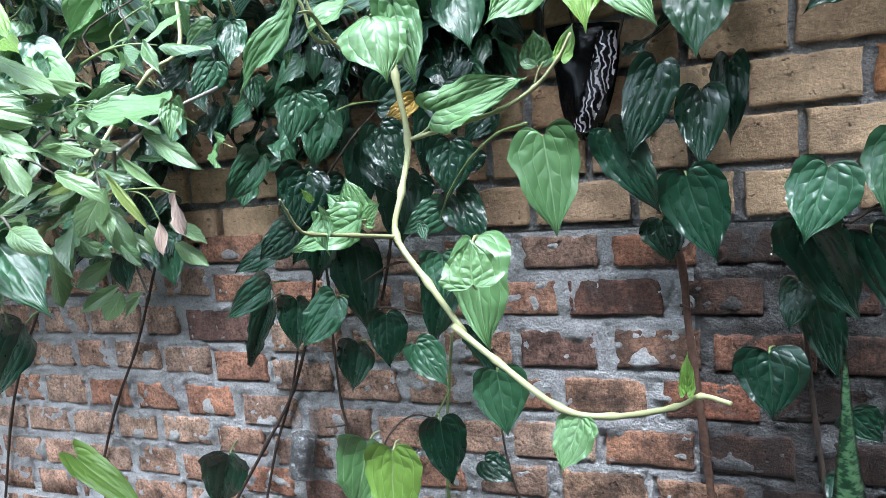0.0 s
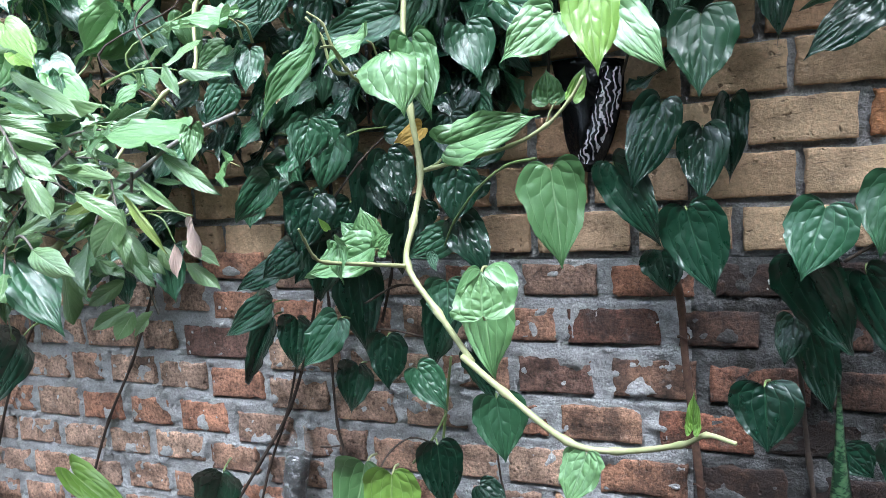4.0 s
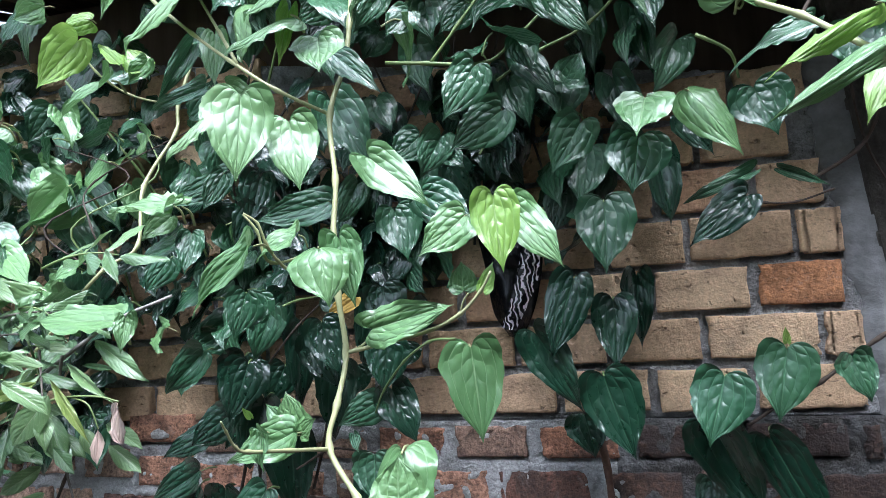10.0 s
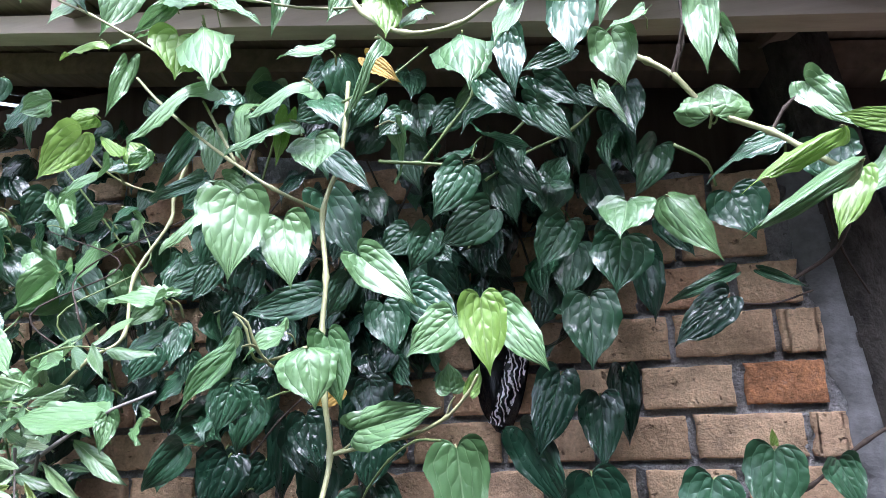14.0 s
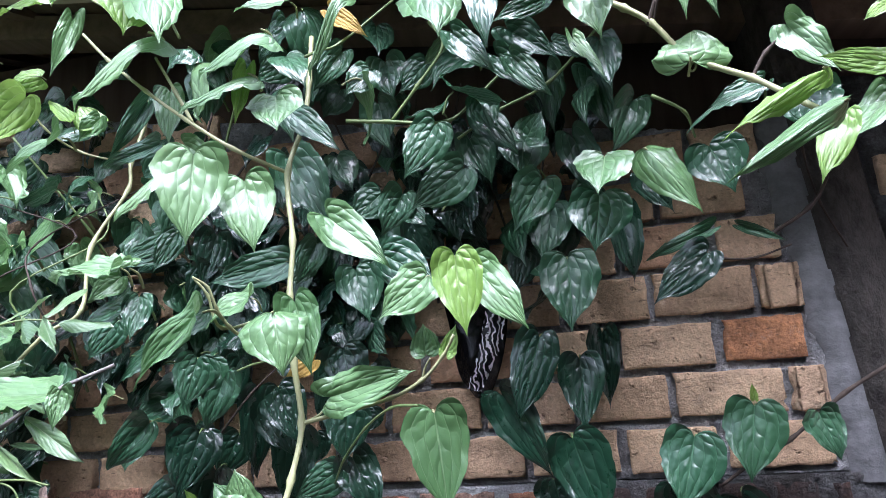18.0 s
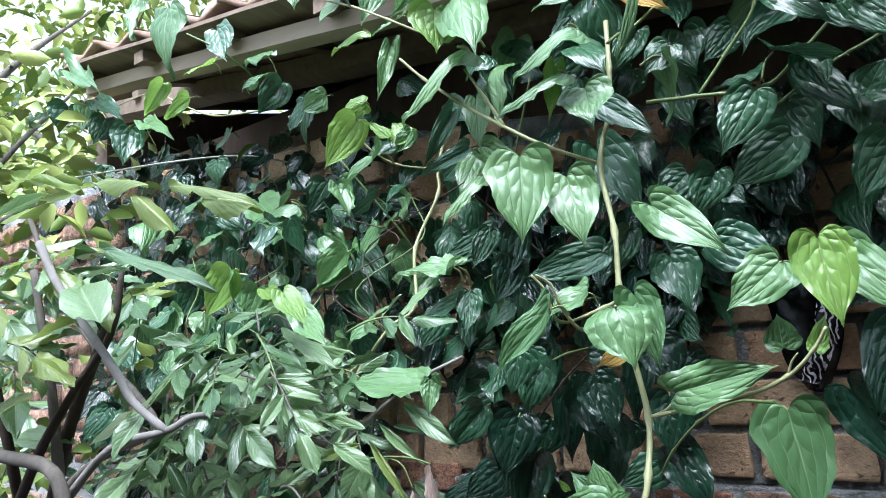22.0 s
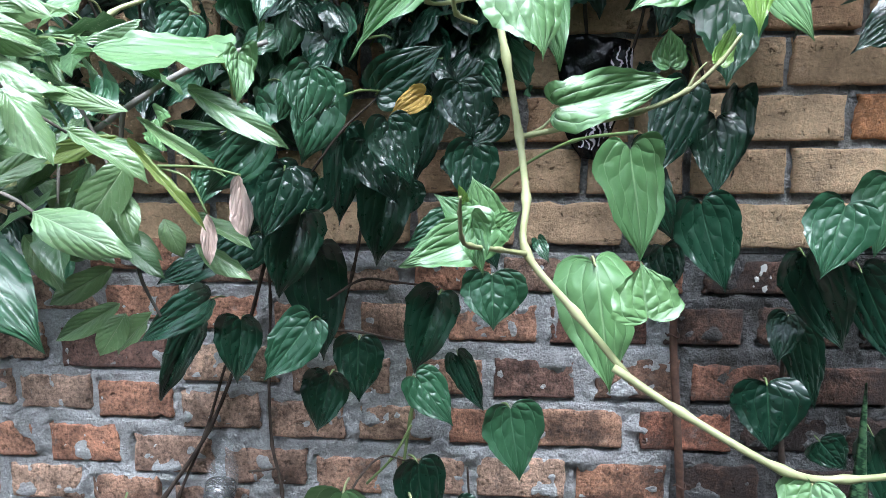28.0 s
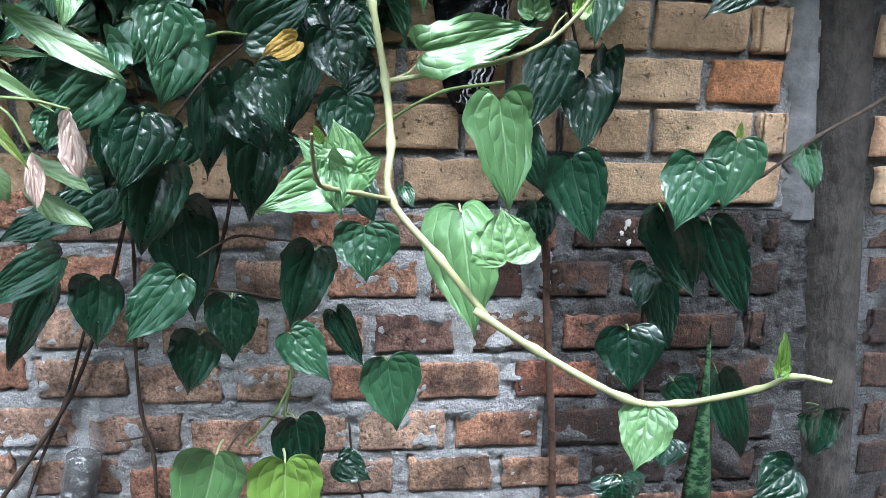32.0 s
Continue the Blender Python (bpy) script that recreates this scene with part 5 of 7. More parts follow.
leaf(climber, "mid", (-0.351, -0.240, 1.473), (-0.429, -0.260, 1.430), 0.066, face=(0.53, -0.82, 0.23), variant=0)
leaf(climber, "dark", (-0.334, -0.220, 1.488), (-0.277, -0.242, 1.404), 0.084, face=(0.45, -0.82, 0.37), variant=1)
leaf(climber, "dark", (-0.534, -0.250, 1.678), (-0.582, -0.274, 1.577), 0.070, face=(0.31, -0.86, 0.41), variant=1)
leaf(climber, "dark", (-0.595, -0.150, 1.534), (-0.626, -0.171, 1.455), 0.085, face=(0.49, -0.83, 0.27), variant=3)
leaf(climber, "dark", (-0.445, -0.120, 1.526), (-0.453, -0.139, 1.466), 0.072, face=(0.29, -0.91, 0.29), variant=0)
leaf(climber, "dark", (-0.698, -0.200, 1.443), (-0.786, -0.218, 1.388), 0.082, face=(0.59, -0.73, 0.35), variant=0)
leaf(climber, "lime", (-1.032, -0.500, 1.056), (-0.868, -0.523, 0.995), 0.056, face=(0.76, -0.45, 0.47), variant=4)
stem(climber, ((-0.591, -0.100, 1.251), (-0.540, -0.090, 1.246), (-0.455, -0.080, 1.226)), 0.0026, STEM_BROWN, 0.80, True, "stem")
stem(climber, ((-0.521, -0.220, 0.932), (-0.538, -0.220, 0.981), (-0.518, -0.200, 1.021), (-0.488, -0.160, 1.034), (-0.452, -0.120, 1.007)), 0.0022, STEM_BROWN, 0.80, True, "stem")
stem(climber, ((-0.512, -0.300, 1.660), (-0.495, -0.270, 1.670), (-0.477, -0.200, 1.677)), 0.0022, STEM_GREEN, 0.80, True, "stem")
stem(climber, ((-0.581, -0.240, 1.549), (-0.539, -0.200, 1.616), (-0.486, -0.180, 1.667)), 0.0024, STEM_BROWN, 0.80, True, "stem")
stem(climber, ((-0.487, -0.020, 0.738), (-0.477, -0.030, 0.887), (-0.454, -0.030, 1.053), (-0.428, -0.050, 1.179)), 0.0040, STEM_GREEN, 0.80, True, "stem")
stem(climber, ((-0.545, -0.030, 0.910), (-0.488, -0.050, 0.978), (-0.451, -0.040, 1.043)), 0.0030, STEM_GREEN, 0.80, True, "stem")
stem(climber, ((-1.120, -0.030, 0.670), (-0.980, -0.030, 0.862), (-0.871, -0.030, 1.021), (-0.782, -0.050, 1.217), (-0.712, -0.100, 1.387)), 0.0047, STEM_BROWN, 0.80, True, "stem")
stem(climber, ((-1.017, -0.020, 0.676), (-0.953, -0.020, 0.859), (-0.888, -0.020, 1.001), (-0.828, -0.040, 1.157)), 0.0036, STEM_BROWN, 0.80, True, "stem")
stem(climber, ((-0.727, -0.030, 0.721), (-0.726, -0.025, 0.884), (-0.745, -0.020, 0.985), (-0.744, -0.025, 1.133), (-0.729, -0.040, 1.294), (-0.725, -0.060, 1.409)), 0.0034, STEM_BROWN, 0.80, True, "stem")
stem(climber, ((-0.795, -0.025, 0.925), (-0.765, -0.025, 0.928), (-0.736, -0.025, 0.934)), 0.0026, STEM_BROWN, 0.80, False, "stem")
stem(climber, ((-1.588, -0.020, 0.738), (-1.488, -0.020, 0.939), (-1.378, -0.020, 1.110), (-1.293, -0.030, 1.257), (-1.180, -0.050, 1.454)), 0.0040, STEM_BROWN, 0.80, True, "stem")
stem(climber, ((-2.038, -0.020, 0.598), (-1.935, -0.020, 0.877), (-1.820, -0.030, 1.069), (-1.674, -0.040, 1.263)), 0.0043, STEM_BROWN, 0.80, True, "stem")
stem(climber, ((-0.313, -0.020, 0.779), (-0.333, -0.020, 0.866), (-0.339, -0.030, 0.952)), 0.0029, STEM_BROWN, 0.80, True, "stem")

right_climber = thing("betel_vine", (0.1, -0.02, 1.2), "betel vine with dark glossy leaves hanging flat on the brick wall", "vine", "betel vines")
leaf(right_climber, "dark", (0.137, -0.050, 1.677), (0.135, -0.078, 1.541), 0.065, face=(0.05, -0.98, 0.19), variant=4)
leaf(right_climber, "dark", (0.088, -0.100, 1.633), (0.089, -0.127, 1.506), 0.089, face=(-0.10, -0.97, 0.23), variant=3)
leaf(right_climber, "dark", (0.019, -0.150, 1.677), (-0.036, -0.179, 1.539), 0.091, face=(-0.01, -0.98, 0.21), variant=0)
leaf(right_climber, "dark", (-0.061, -0.130, 1.576), (0.016, -0.159, 1.437), 0.089, face=(-0.18, -0.91, 0.37), variant=1)
leaf(right_climber, "dark", (0.060, -0.130, 1.490), (0.096, -0.159, 1.346), 0.117, face=(-0.07, -0.94, 0.34), variant=0)
leaf(right_climber, "dark", (0.015, -0.070, 1.407), (0.036, -0.091, 1.335), 0.086, face=(0.11, -0.88, 0.46), variant=1)
leaf(right_climber, "mid", (0.261, -0.193, 1.491), (0.223, -0.224, 1.387), 0.105, face=(-0.23, -0.92, 0.31), variant=0)
leaf(right_climber, "mid", (0.385, -0.100, 1.525), (0.354, -0.133, 1.409), 0.107, face=(-0.26, -0.91, 0.33), variant=0)
leaf(right_climber, "lime", (0.387, -0.100, 1.538), (0.384, -0.107, 1.567), 0.014, face=(-0.19, -0.92, 0.33), variant=3)
leaf(right_climber, "dark", (0.181, -0.151, 1.181), (0.188, -0.176, 1.074), 0.122, face=(-0.32, -0.78, 0.53), variant=3)
leaf(right_climber, "dark", (0.243, -0.120, 1.400), (0.304, -0.152, 1.237), 0.111, face=(-0.38, -0.89, 0.25), variant=4)
leaf(right_climber, "dark", (0.339, -0.120, 1.373), (0.405, -0.153, 1.200), 0.095, face=(-0.50, -0.82, 0.28), variant=0)
leaf(right_climber, "dark", (0.240, -0.080, 1.284), (0.214, -0.101, 1.209), 0.063, face=(-0.43, -0.80, 0.42), variant=0)
leaf(right_climber, "dark", (0.269, -0.060, 1.255), (0.293, -0.089, 1.114), 0.077, face=(-0.28, -0.74, 0.61), variant=0)
leaf(right_climber, "dark", (0.407, -0.080, 1.064), (0.469, -0.114, 0.883), 0.084, face=(-0.41, -0.72, 0.57), variant=1)
leaf(right_climber, "dark", (0.325, -0.060, 1.041), (0.364, -0.078, 0.992), 0.077, face=(-0.50, -0.73, 0.48), variant=0)
leaf(right_climber, "dark", (0.310, -0.100, 0.931), (0.285, -0.118, 0.880), 0.065, face=(-0.33, -0.68, 0.65), variant=3)
leaf(right_climber, "mid", (0.460, -0.180, 1.517), (0.482, -0.205, 1.453), 0.069)
leaf(right_climber, "dark", (0.614, -0.120, 0.999), (0.603, -0.145, 0.905), 0.109)
leaf(right_climber, "dark", (0.579, -0.100, 0.857), (0.489, -0.125, 0.806), 0.105)
leaf(right_climber, "dark", (0.191, -0.150, 0.883), (0.197, -0.175, 0.832), 0.120)
stem(right_climber, ((0.684, -0.120, 1.638), (0.624, -0.120, 1.596), (0.524, -0.130, 1.543), (0.429, -0.120, 1.469), (0.368, -0.100, 1.430), (0.315, -0.080, 1.389)), 0.0038, STEM_BROWN, 0.80, True, "stem")
stem(right_climber, ((0.295, -0.020, 0.840), (0.277, -0.020, 0.988), (0.262, -0.030, 1.126), (0.248, -0.060, 1.262)), 0.0050, STEM_BROWN, 0.80, True, "stem")

eave_vine = thing("betel_vine", (0.3, -0.3, 2.1), "betel vine trailing along the eave with mixed old and fresh leaves", "vine", "betel vines")
leaf(eave_vine, "mid", (-0.539, -0.380, 1.684), (-0.548, -0.405, 1.609), 0.069, face=(0.56, -0.80, 0.21), variant=0)
leaf(eave_vine, "mid", (-0.356, -0.380, 1.999), (-0.285, -0.412, 1.886), 0.088, face=(0.41, -0.91, 0.03), variant=4)
leaf(eave_vine, "mid", (-0.365, -0.400, 1.829), (-0.492, -0.417, 1.801), 0.064, face=(0.44, -0.89, 0.08), variant=3)
leaf(eave_vine, "mid", (-0.328, -0.360, 1.859), (-0.353, -0.383, 1.796), 0.050, face=(0.46, -0.89, 0.01), variant=4)
leaf(eave_vine, "mid", (-0.281, -0.300, 1.817), (-0.252, -0.327, 1.732), 0.084, face=(0.36, -0.93, 0.09), variant=0)
leaf(eave_vine, "mid", (-0.200, -0.250, 1.955), (-0.234, -0.274, 1.887), 0.070, face=(0.18, -0.98, -0.06), variant=4)
leaf(eave_vine, "mid", (-0.191, -0.250, 1.928), (-0.153, -0.268, 1.894), 0.044, face=(0.24, -0.97, -0.07), variant=3)
leaf(eave_vine, "mid", (-0.079, -0.280, 1.981), (-0.170, -0.303, 1.918), 0.087, face=(0.11, -0.99, -0.01), variant=0)
leaf(eave_vine, "mid", (-0.116, -0.320, 2.053), (-0.167, -0.348, 1.964), 0.081, face=(0.15, -0.98, -0.13), variant=0)
leaf(eave_vine, "mid", (-0.214, -0.250, 2.219), (-0.199, -0.275, 2.148), 0.083, face=(0.15, -0.97, -0.21), variant=1)
leaf(eave_vine, "mid", (-0.105, -0.280, 2.091), (-0.184, -0.290, 2.095), 0.056, face=(0.05, -0.59, 0.81))
leaf(eave_vine, "mid", (-0.039, -0.280, 2.105), (-0.017, -0.304, 2.040), 0.059, face=(0.15, -0.98, -0.10), variant=0)
leaf(eave_vine, "mid", (-0.042, -0.240, 2.093), (0.020, -0.267, 2.009), 0.061, face=(0.28, -0.93, -0.23), variant=1)
leaf(eave_vine, "mid", (0.028, -0.160, 2.064), (0.021, -0.186, 1.986), 0.098, face=(0.15, -0.97, -0.21), variant=0)
leaf(eave_vine, "mid", (0.054, -0.220, 1.955), (0.005, -0.247, 1.873), 0.088, face=(0.14, -0.99, -0.00), variant=1)
leaf(eave_vine, "mid", (0.124, -0.120, 2.062), (0.164, -0.154, 1.939), 0.077, face=(-0.02, -0.99, -0.12), variant=1)
leaf(eave_vine, "light", (0.163, -0.310, 1.961), (0.148, -0.360, 1.892), 0.094, face=(0.05, -0.59, 0.81), variant=3)
leaf(eave_vine, "mid", (0.149, -0.280, 1.901), (0.133, -0.308, 1.814), 0.107, face=(0.00, -1.00, -0.02), variant=0)
leaf(eave_vine, "dark", (0.196, -0.100, 1.903), (0.207, -0.128, 1.771), 0.071, face=(0.14, -0.97, 0.19), variant=4)
leaf(eave_vine, "mid", (0.086, -0.130, 1.823), (0.088, -0.166, 1.689), 0.116, face=(0.02, -1.00, 0.05), variant=3)
leaf(eave_vine, "mid", (0.065, -0.100, 1.932), (0.047, -0.132, 1.822), 0.092, face=(-0.16, -0.98, 0.14), variant=3)
leaf(eave_vine, "dark", (0.008, -0.100, 1.851), (-0.019, -0.121, 1.775), 0.070, face=(0.26, -0.94, 0.20), variant=0)
leaf(eave_vine, "light", (0.229, -0.320, 1.962), (0.295, -0.352, 1.851), 0.069, face=(-0.12, -0.99, 0.08), variant=2)
leaf(eave_vine, "dark", (0.234, -0.200, 1.947), (0.272, -0.220, 1.878), 0.057, face=(-0.07, -1.00, -0.05), variant=4)
leaf(eave_vine, "mid", (0.355, -0.190, 1.988), (0.381, -0.217, 1.905), 0.109, face=(-0.11, -0.97, 0.20), variant=0)
leaf(eave_vine, "dark", (0.312, -0.246, 1.791), (0.217, -0.266, 1.725), 0.073, face=(-0.18, -0.96, 0.21), variant=0)
leaf(eave_vine, "mid", (0.326, -0.220, 1.833), (0.222, -0.238, 1.798), 0.030, face=(-0.32, -0.94, 0.13), variant=4)
leaf(eave_vine, "mid", (0.408, -0.100, 1.856), (0.480, -0.119, 1.817), 0.022, face=(-0.47, -0.88, 0.07), variant=4)
leaf(eave_vine, "mid", (-0.403, -0.280, 2.245), (-0.458, -0.299, 2.206), 0.070, face=(0.39, -0.90, -0.19), variant=0)
leaf(eave_vine, "dark", (-0.452, -0.200, 2.262), (-0.466, -0.220, 2.193), 0.085, face=(0.35, -0.94, -0.04), variant=3)
leaf(eave_vine, "mid", (-0.287, -0.300, 2.229), (-0.329, -0.325, 2.159), 0.054, face=(0.33, -0.89, -0.32), variant=4)
leaf(eave_vine, "mid", (-0.327, -0.200, 2.204), (-0.356, -0.222, 2.146), 0.070, face=(0.39, -0.91, -0.10), variant=0)
leaf(eave_vine, "mid", (-0.359, -0.150, 2.078), (-0.322, -0.174, 2.011), 0.072, face=(0.39, -0.92, -0.11), variant=0)
leaf(eave_vine, "dark", (-0.351, -0.100, 2.073), (-0.329, -0.122, 1.988), 0.075, face=(0.33, -0.89, -0.31), variant=0)
leaf(eave_vine, "mid", (0.088, -0.120, 2.211), (0.088, -0.155, 2.083), 0.070, face=(-0.09, -0.96, -0.26), variant=1)
leaf(eave_vine, "mid", (0.170, -0.200, 2.158), (0.182, -0.233, 2.039), 0.064, face=(-0.34, -0.93, -0.18), variant=4)
leaf(eave_vine, "mid", (0.185, -0.250, 2.195), (0.197, -0.280, 2.094), 0.065, face=(-0.19, -0.98, 0.04), variant=3)
leaf(eave_vine, "light", (0.132, -0.360, 2.146), (0.173, -0.413, 2.070), 0.031, face=(0.05, -0.59, 0.81))
leaf(eave_vine, "mid", (0.034, -0.360, 2.133), (0.085, -0.385, 2.058), 0.045, face=(-0.07, -0.97, -0.24), variant=1)
leaf(eave_vine, "light", (0.159, -0.420, 2.208), (0.174, -0.448, 2.117), 0.078, face=(-0.08, -0.99, -0.08), variant=1)
leaf(eave_vine, "light", (0.293, -0.420, 2.062), (0.302, -0.399, 2.123), 0.109, face=(0.05, -0.59, 0.81), variant=2)
leaf(eave_vine, "light", (0.300, -0.420, 2.253), (0.293, -0.455, 2.123), 0.055, face=(-0.18, -0.96, -0.22), variant=1)
leaf(eave_vine, "light", (0.326, -0.420, 2.193), (0.332, -0.446, 2.115), 0.027, face=(-0.30, -0.90, -0.32), variant=4)
leaf(eave_vine, "light", (0.428, -0.420, 2.086), (0.475, -0.447, 2.000), 0.057, face=(-0.39, -0.91, 0.14), variant=6)
leaf(eave_vine, "lime", (0.424, -0.520, 1.978), (0.297, -0.544, 1.912), 0.033, face=(-0.30, -0.94, 0.15), variant=5)
leaf(eave_vine, "light", (0.406, -0.600, 1.905), (0.274, -0.625, 1.833), 0.031, face=(-0.46, -0.87, -0.16), variant=5)
leaf(eave_vine, "mid", (0.393, -0.380, 2.017), (0.279, -0.406, 1.992), 0.042, face=(0.05, -0.59, 0.81))
leaf(eave_vine, "mid", (0.398, -0.360, 2.026), (0.325, -0.376, 2.003), 0.040, face=(-0.14, -0.99, 0.04), variant=1)
leaf(eave_vine, "mid", (0.448, -0.400, 1.994), (0.441, -0.423, 1.935), 0.087, face=(-0.39, -0.92, 0.07), variant=1)
leaf(eave_vine, "light", (0.517, -0.460, 1.944), (0.443, -0.504, 1.886), 0.048, face=(0.05, -0.59, 0.81))
leaf(eave_vine, "lime", (0.443, -0.500, 1.917), (0.394, -0.526, 1.837), 0.047, face=(-0.38, -0.92, 0.05), variant=0)
leaf(eave_vine, "lime", (0.517, -0.500, 2.057), (0.482, -0.516, 2.033), 0.022, face=(-0.58, -0.81, -0.10), variant=3)
leaf(eave_vine, "lime", (0.516, -0.480, 1.986), (0.439, -0.488, 2.009), 0.039, face=(-0.34, -0.94, 0.03), variant=0)
leaf(eave_vine, "light", (0.168, -0.500, 2.266), (0.140, -0.527, 2.183), 0.039, face=(0.01, -0.98, -0.19), variant=4)
leaf(eave_vine, "light", (0.209, -0.450, 2.222), (0.149, -0.474, 2.201), 0.041, face=(0.05, -0.59, 0.81))
leaf(eave_vine, "mid", (0.099, -0.420, 2.297), (0.090, -0.454, 2.177), 0.085, face=(-0.19, -0.94, -0.29), variant=0)
leaf(eave_vine, "light", (0.114, -0.480, 2.282), (0.031, -0.495, 2.263), 0.051, face=(-0.01, -0.84, -0.55), variant=0)
leaf(eave_vine, "mid", (-0.010, -0.400, 2.252), (0.000, -0.432, 2.141), 0.057, face=(0.17, -0.98, -0.14), variant=1)
leaf(eave_vine, "mid", (0.090, -0.360, 2.229), (0.009, -0.377, 2.200), 0.042, face=(-0.18, -0.92, -0.34), variant=1)
leaf(eave_vine, "mid", (0.030, -0.340, 2.195), (0.101, -0.364, 2.130), 0.063, face=(0.16, -0.94, -0.30), variant=4)
leaf(eave_vine, "mid", (0.008, -0.340, 2.148), (0.086, -0.366, 2.070), 0.053, face=(0.08, -1.00, -0.02), variant=1)
leaf(eave_vine, "mid", (-0.062, -0.360, 2.193), (-0.000, -0.386, 2.115), 0.051, face=(0.10, -0.99, -0.11), variant=1)
leaf(eave_vine, "mid", (0.101, -0.360, 2.151), (0.144, -0.380, 2.109), 0.031, face=(-0.17, -0.97, -0.18), variant=3)
leaf(eave_vine, "light", (0.006, -0.500, 2.288), (0.034, -0.520, 2.243), 0.036, face=(0.19, -0.90, -0.38), variant=3)
leaf(eave_vine, "lime", (-0.064, -0.520, 2.296), (-0.018, -0.540, 2.251), 0.033, face=(0.27, -0.90, -0.35), variant=3)
leaf(eave_vine, "dead", (-0.269, -0.380, 2.263), (-0.209, -0.402, 2.208), 0.038, face=(0.31, -0.93, -0.22), variant=1)
leaf(eave_vine, "mid", (-0.250, -0.220, 1.972), (-0.299, -0.241, 1.921), 0.075, face=(0.18, -0.98, -0.03), variant=3)
leaf(eave_vine, "dark", (-0.136, -0.100, 1.977), (-0.116, -0.122, 1.890), 0.079, face=(0.18, -0.98, 0.09), variant=1)
leaf(eave_vine, "dark", (-0.162, -0.080, 2.022), (-0.130, -0.103, 1.930), 0.070, face=(0.00, -0.99, 0.11), variant=3)
leaf(eave_vine, "mid", (-0.234, -0.300, 2.186), (-0.270, -0.322, 2.133), 0.062, face=(0.10, -0.98, -0.18), variant=3)
leaf(eave_vine, "mid", (-0.139, -0.250, 2.204), (-0.182, -0.272, 2.151), 0.063, face=(0.24, -0.93, -0.29), variant=0)
leaf(eave_vine, "dark", (-0.617, -0.200, 1.866), (-0.658, -0.222, 1.785), 0.078, face=(0.50, -0.84, 0.22), variant=1)
leaf(eave_vine, "dark", (-0.285, -0.100, 1.640), (-0.344, -0.118, 1.588), 0.068, face=(0.22, -0.89, 0.40), variant=1)
leaf(eave_vine, "mid", (-0.346, -0.350, 1.839), (-0.373, -0.371, 1.791), 0.049, face=(0.47, -0.88, 0.07), variant=3)
stem(eave_vine, ((-0.268, -0.520, 2.349), (-0.221, -0.550, 2.249), (-0.147, -0.570, 2.187), (-0.070, -0.560, 2.192), (-0.019, -0.540, 2.231), (0.028, -0.520, 2.252)), 0.0042, STEM_PALE, 0.80, True, "stem")
stem(eave_vine, ((0.313, -0.240, 1.789), (0.356, -0.180, 1.787), (0.423, -0.120, 1.791), (0.498, -0.080, 1.813)), 0.0022, STEM_BROWN, 0.80, True, "stem")
stem(eave_vine, ((-0.295, -0.450, 2.152), (-0.286, -0.420, 2.175), (-0.257, -0.380, 2.206), (-0.167, -0.340, 2.294)), 0.0026, STEM_GREEN, 0.80, True, "stem")
stem(eave_vine, ((-0.488, -0.500, 2.194), (-0.519, -0.500, 2.264), (-0.525, -0.520, 2.320)), 0.0024, STEM_PALE, 0.80, True, "stem")
stem(eave_vine, ((0.105, -0.360, 2.277), (0.163, -0.370, 2.221), (0.214, -0.385, 2.176), (0.251, -0.390, 2.141), (0.297, -0.400, 2.071), (0.371, -0.420, 2.016), (0.399, -0.450, 1.976), (0.432, -0.500, 1.918)), 0.0048, STEM_PALE, 0.90, True, "stem")
stem(eave_vine, ((0.371, -0.420, 2.016), (0.394, -0.420, 2.051), (0.424, -0.420, 2.075)), 0.0030, STEM_BROWN, 0.80, True, "stem")
stem(eave_vine, ((0.246, -0.390, 2.137), (0.263, -0.400, 2.185), (0.278, -0.400, 2.240)), 0.0035, STEM_BROWN, 0.80, True, "stem")
stem(eave_vine, ((0.243, -0.350, 2.039), (0.288, -0.350, 2.005), (0.303, -0.330, 1.967)), 0.0028, STEM_GREEN, 0.70, True, "stem")
stem(eave_vine, ((-0.283, -0.300, 2.095), (-0.205, -0.300, 2.082), (-0.102, -0.280, 2.074), (-0.048, -0.260, 2.117), (0.008, -0.250, 2.168)), 0.0035, STEM_GREEN, 0.80, True, "stem")
stem(eave_vine, ((-0.199, -0.300, 2.081), (-0.146, -0.300, 2.141), (-0.093, -0.300, 2.210), (-0.116, -0.300, 2.261)), 0.0030, STEM_GREEN, 0.80, True, "stem")
stem(eave_vine, ((-0.087, -0.250, 2.049), (-0.010, -0.240, 2.096), (0.087, -0.240, 2.135), (0.186, -0.250, 2.222)), 0.0030, STEM_GREEN, 0.80, True, "stem")
stem(eave_vine, ((0.458, -0.080, 1.832), (0.546, -0.060, 1.882), (0.588, -0.050, 1.937), (0.626, -0.050, 2.048)), 0.0040, STEM_BROWN, 0.80, True, "stem")
stem(eave_vine, ((0.571, -0.040, 2.094), (0.561, -0.040, 2.000), (0.578, -0.030, 1.897), (0.616, -0.020, 1.805)), 0.0025, STEM_BROWN, 0.80, True, "stem")
leaf(eave_vine, "mid", (-0.078, -0.150, 2.074), (-0.037, -0.175, 1.986), 0.078)
leaf(eave_vine, "mid", (-1.207, -0.200, 2.419), (-1.245, -0.225, 2.302), 0.086)
leaf(eave_vine, "mid", (0.035, -0.200, 2.046), (0.061, -0.225, 2.089), 0.075)
leaf(eave_vine, "mid", (-0.570, -0.350, 2.270), (-0.606, -0.375, 2.230), 0.068)
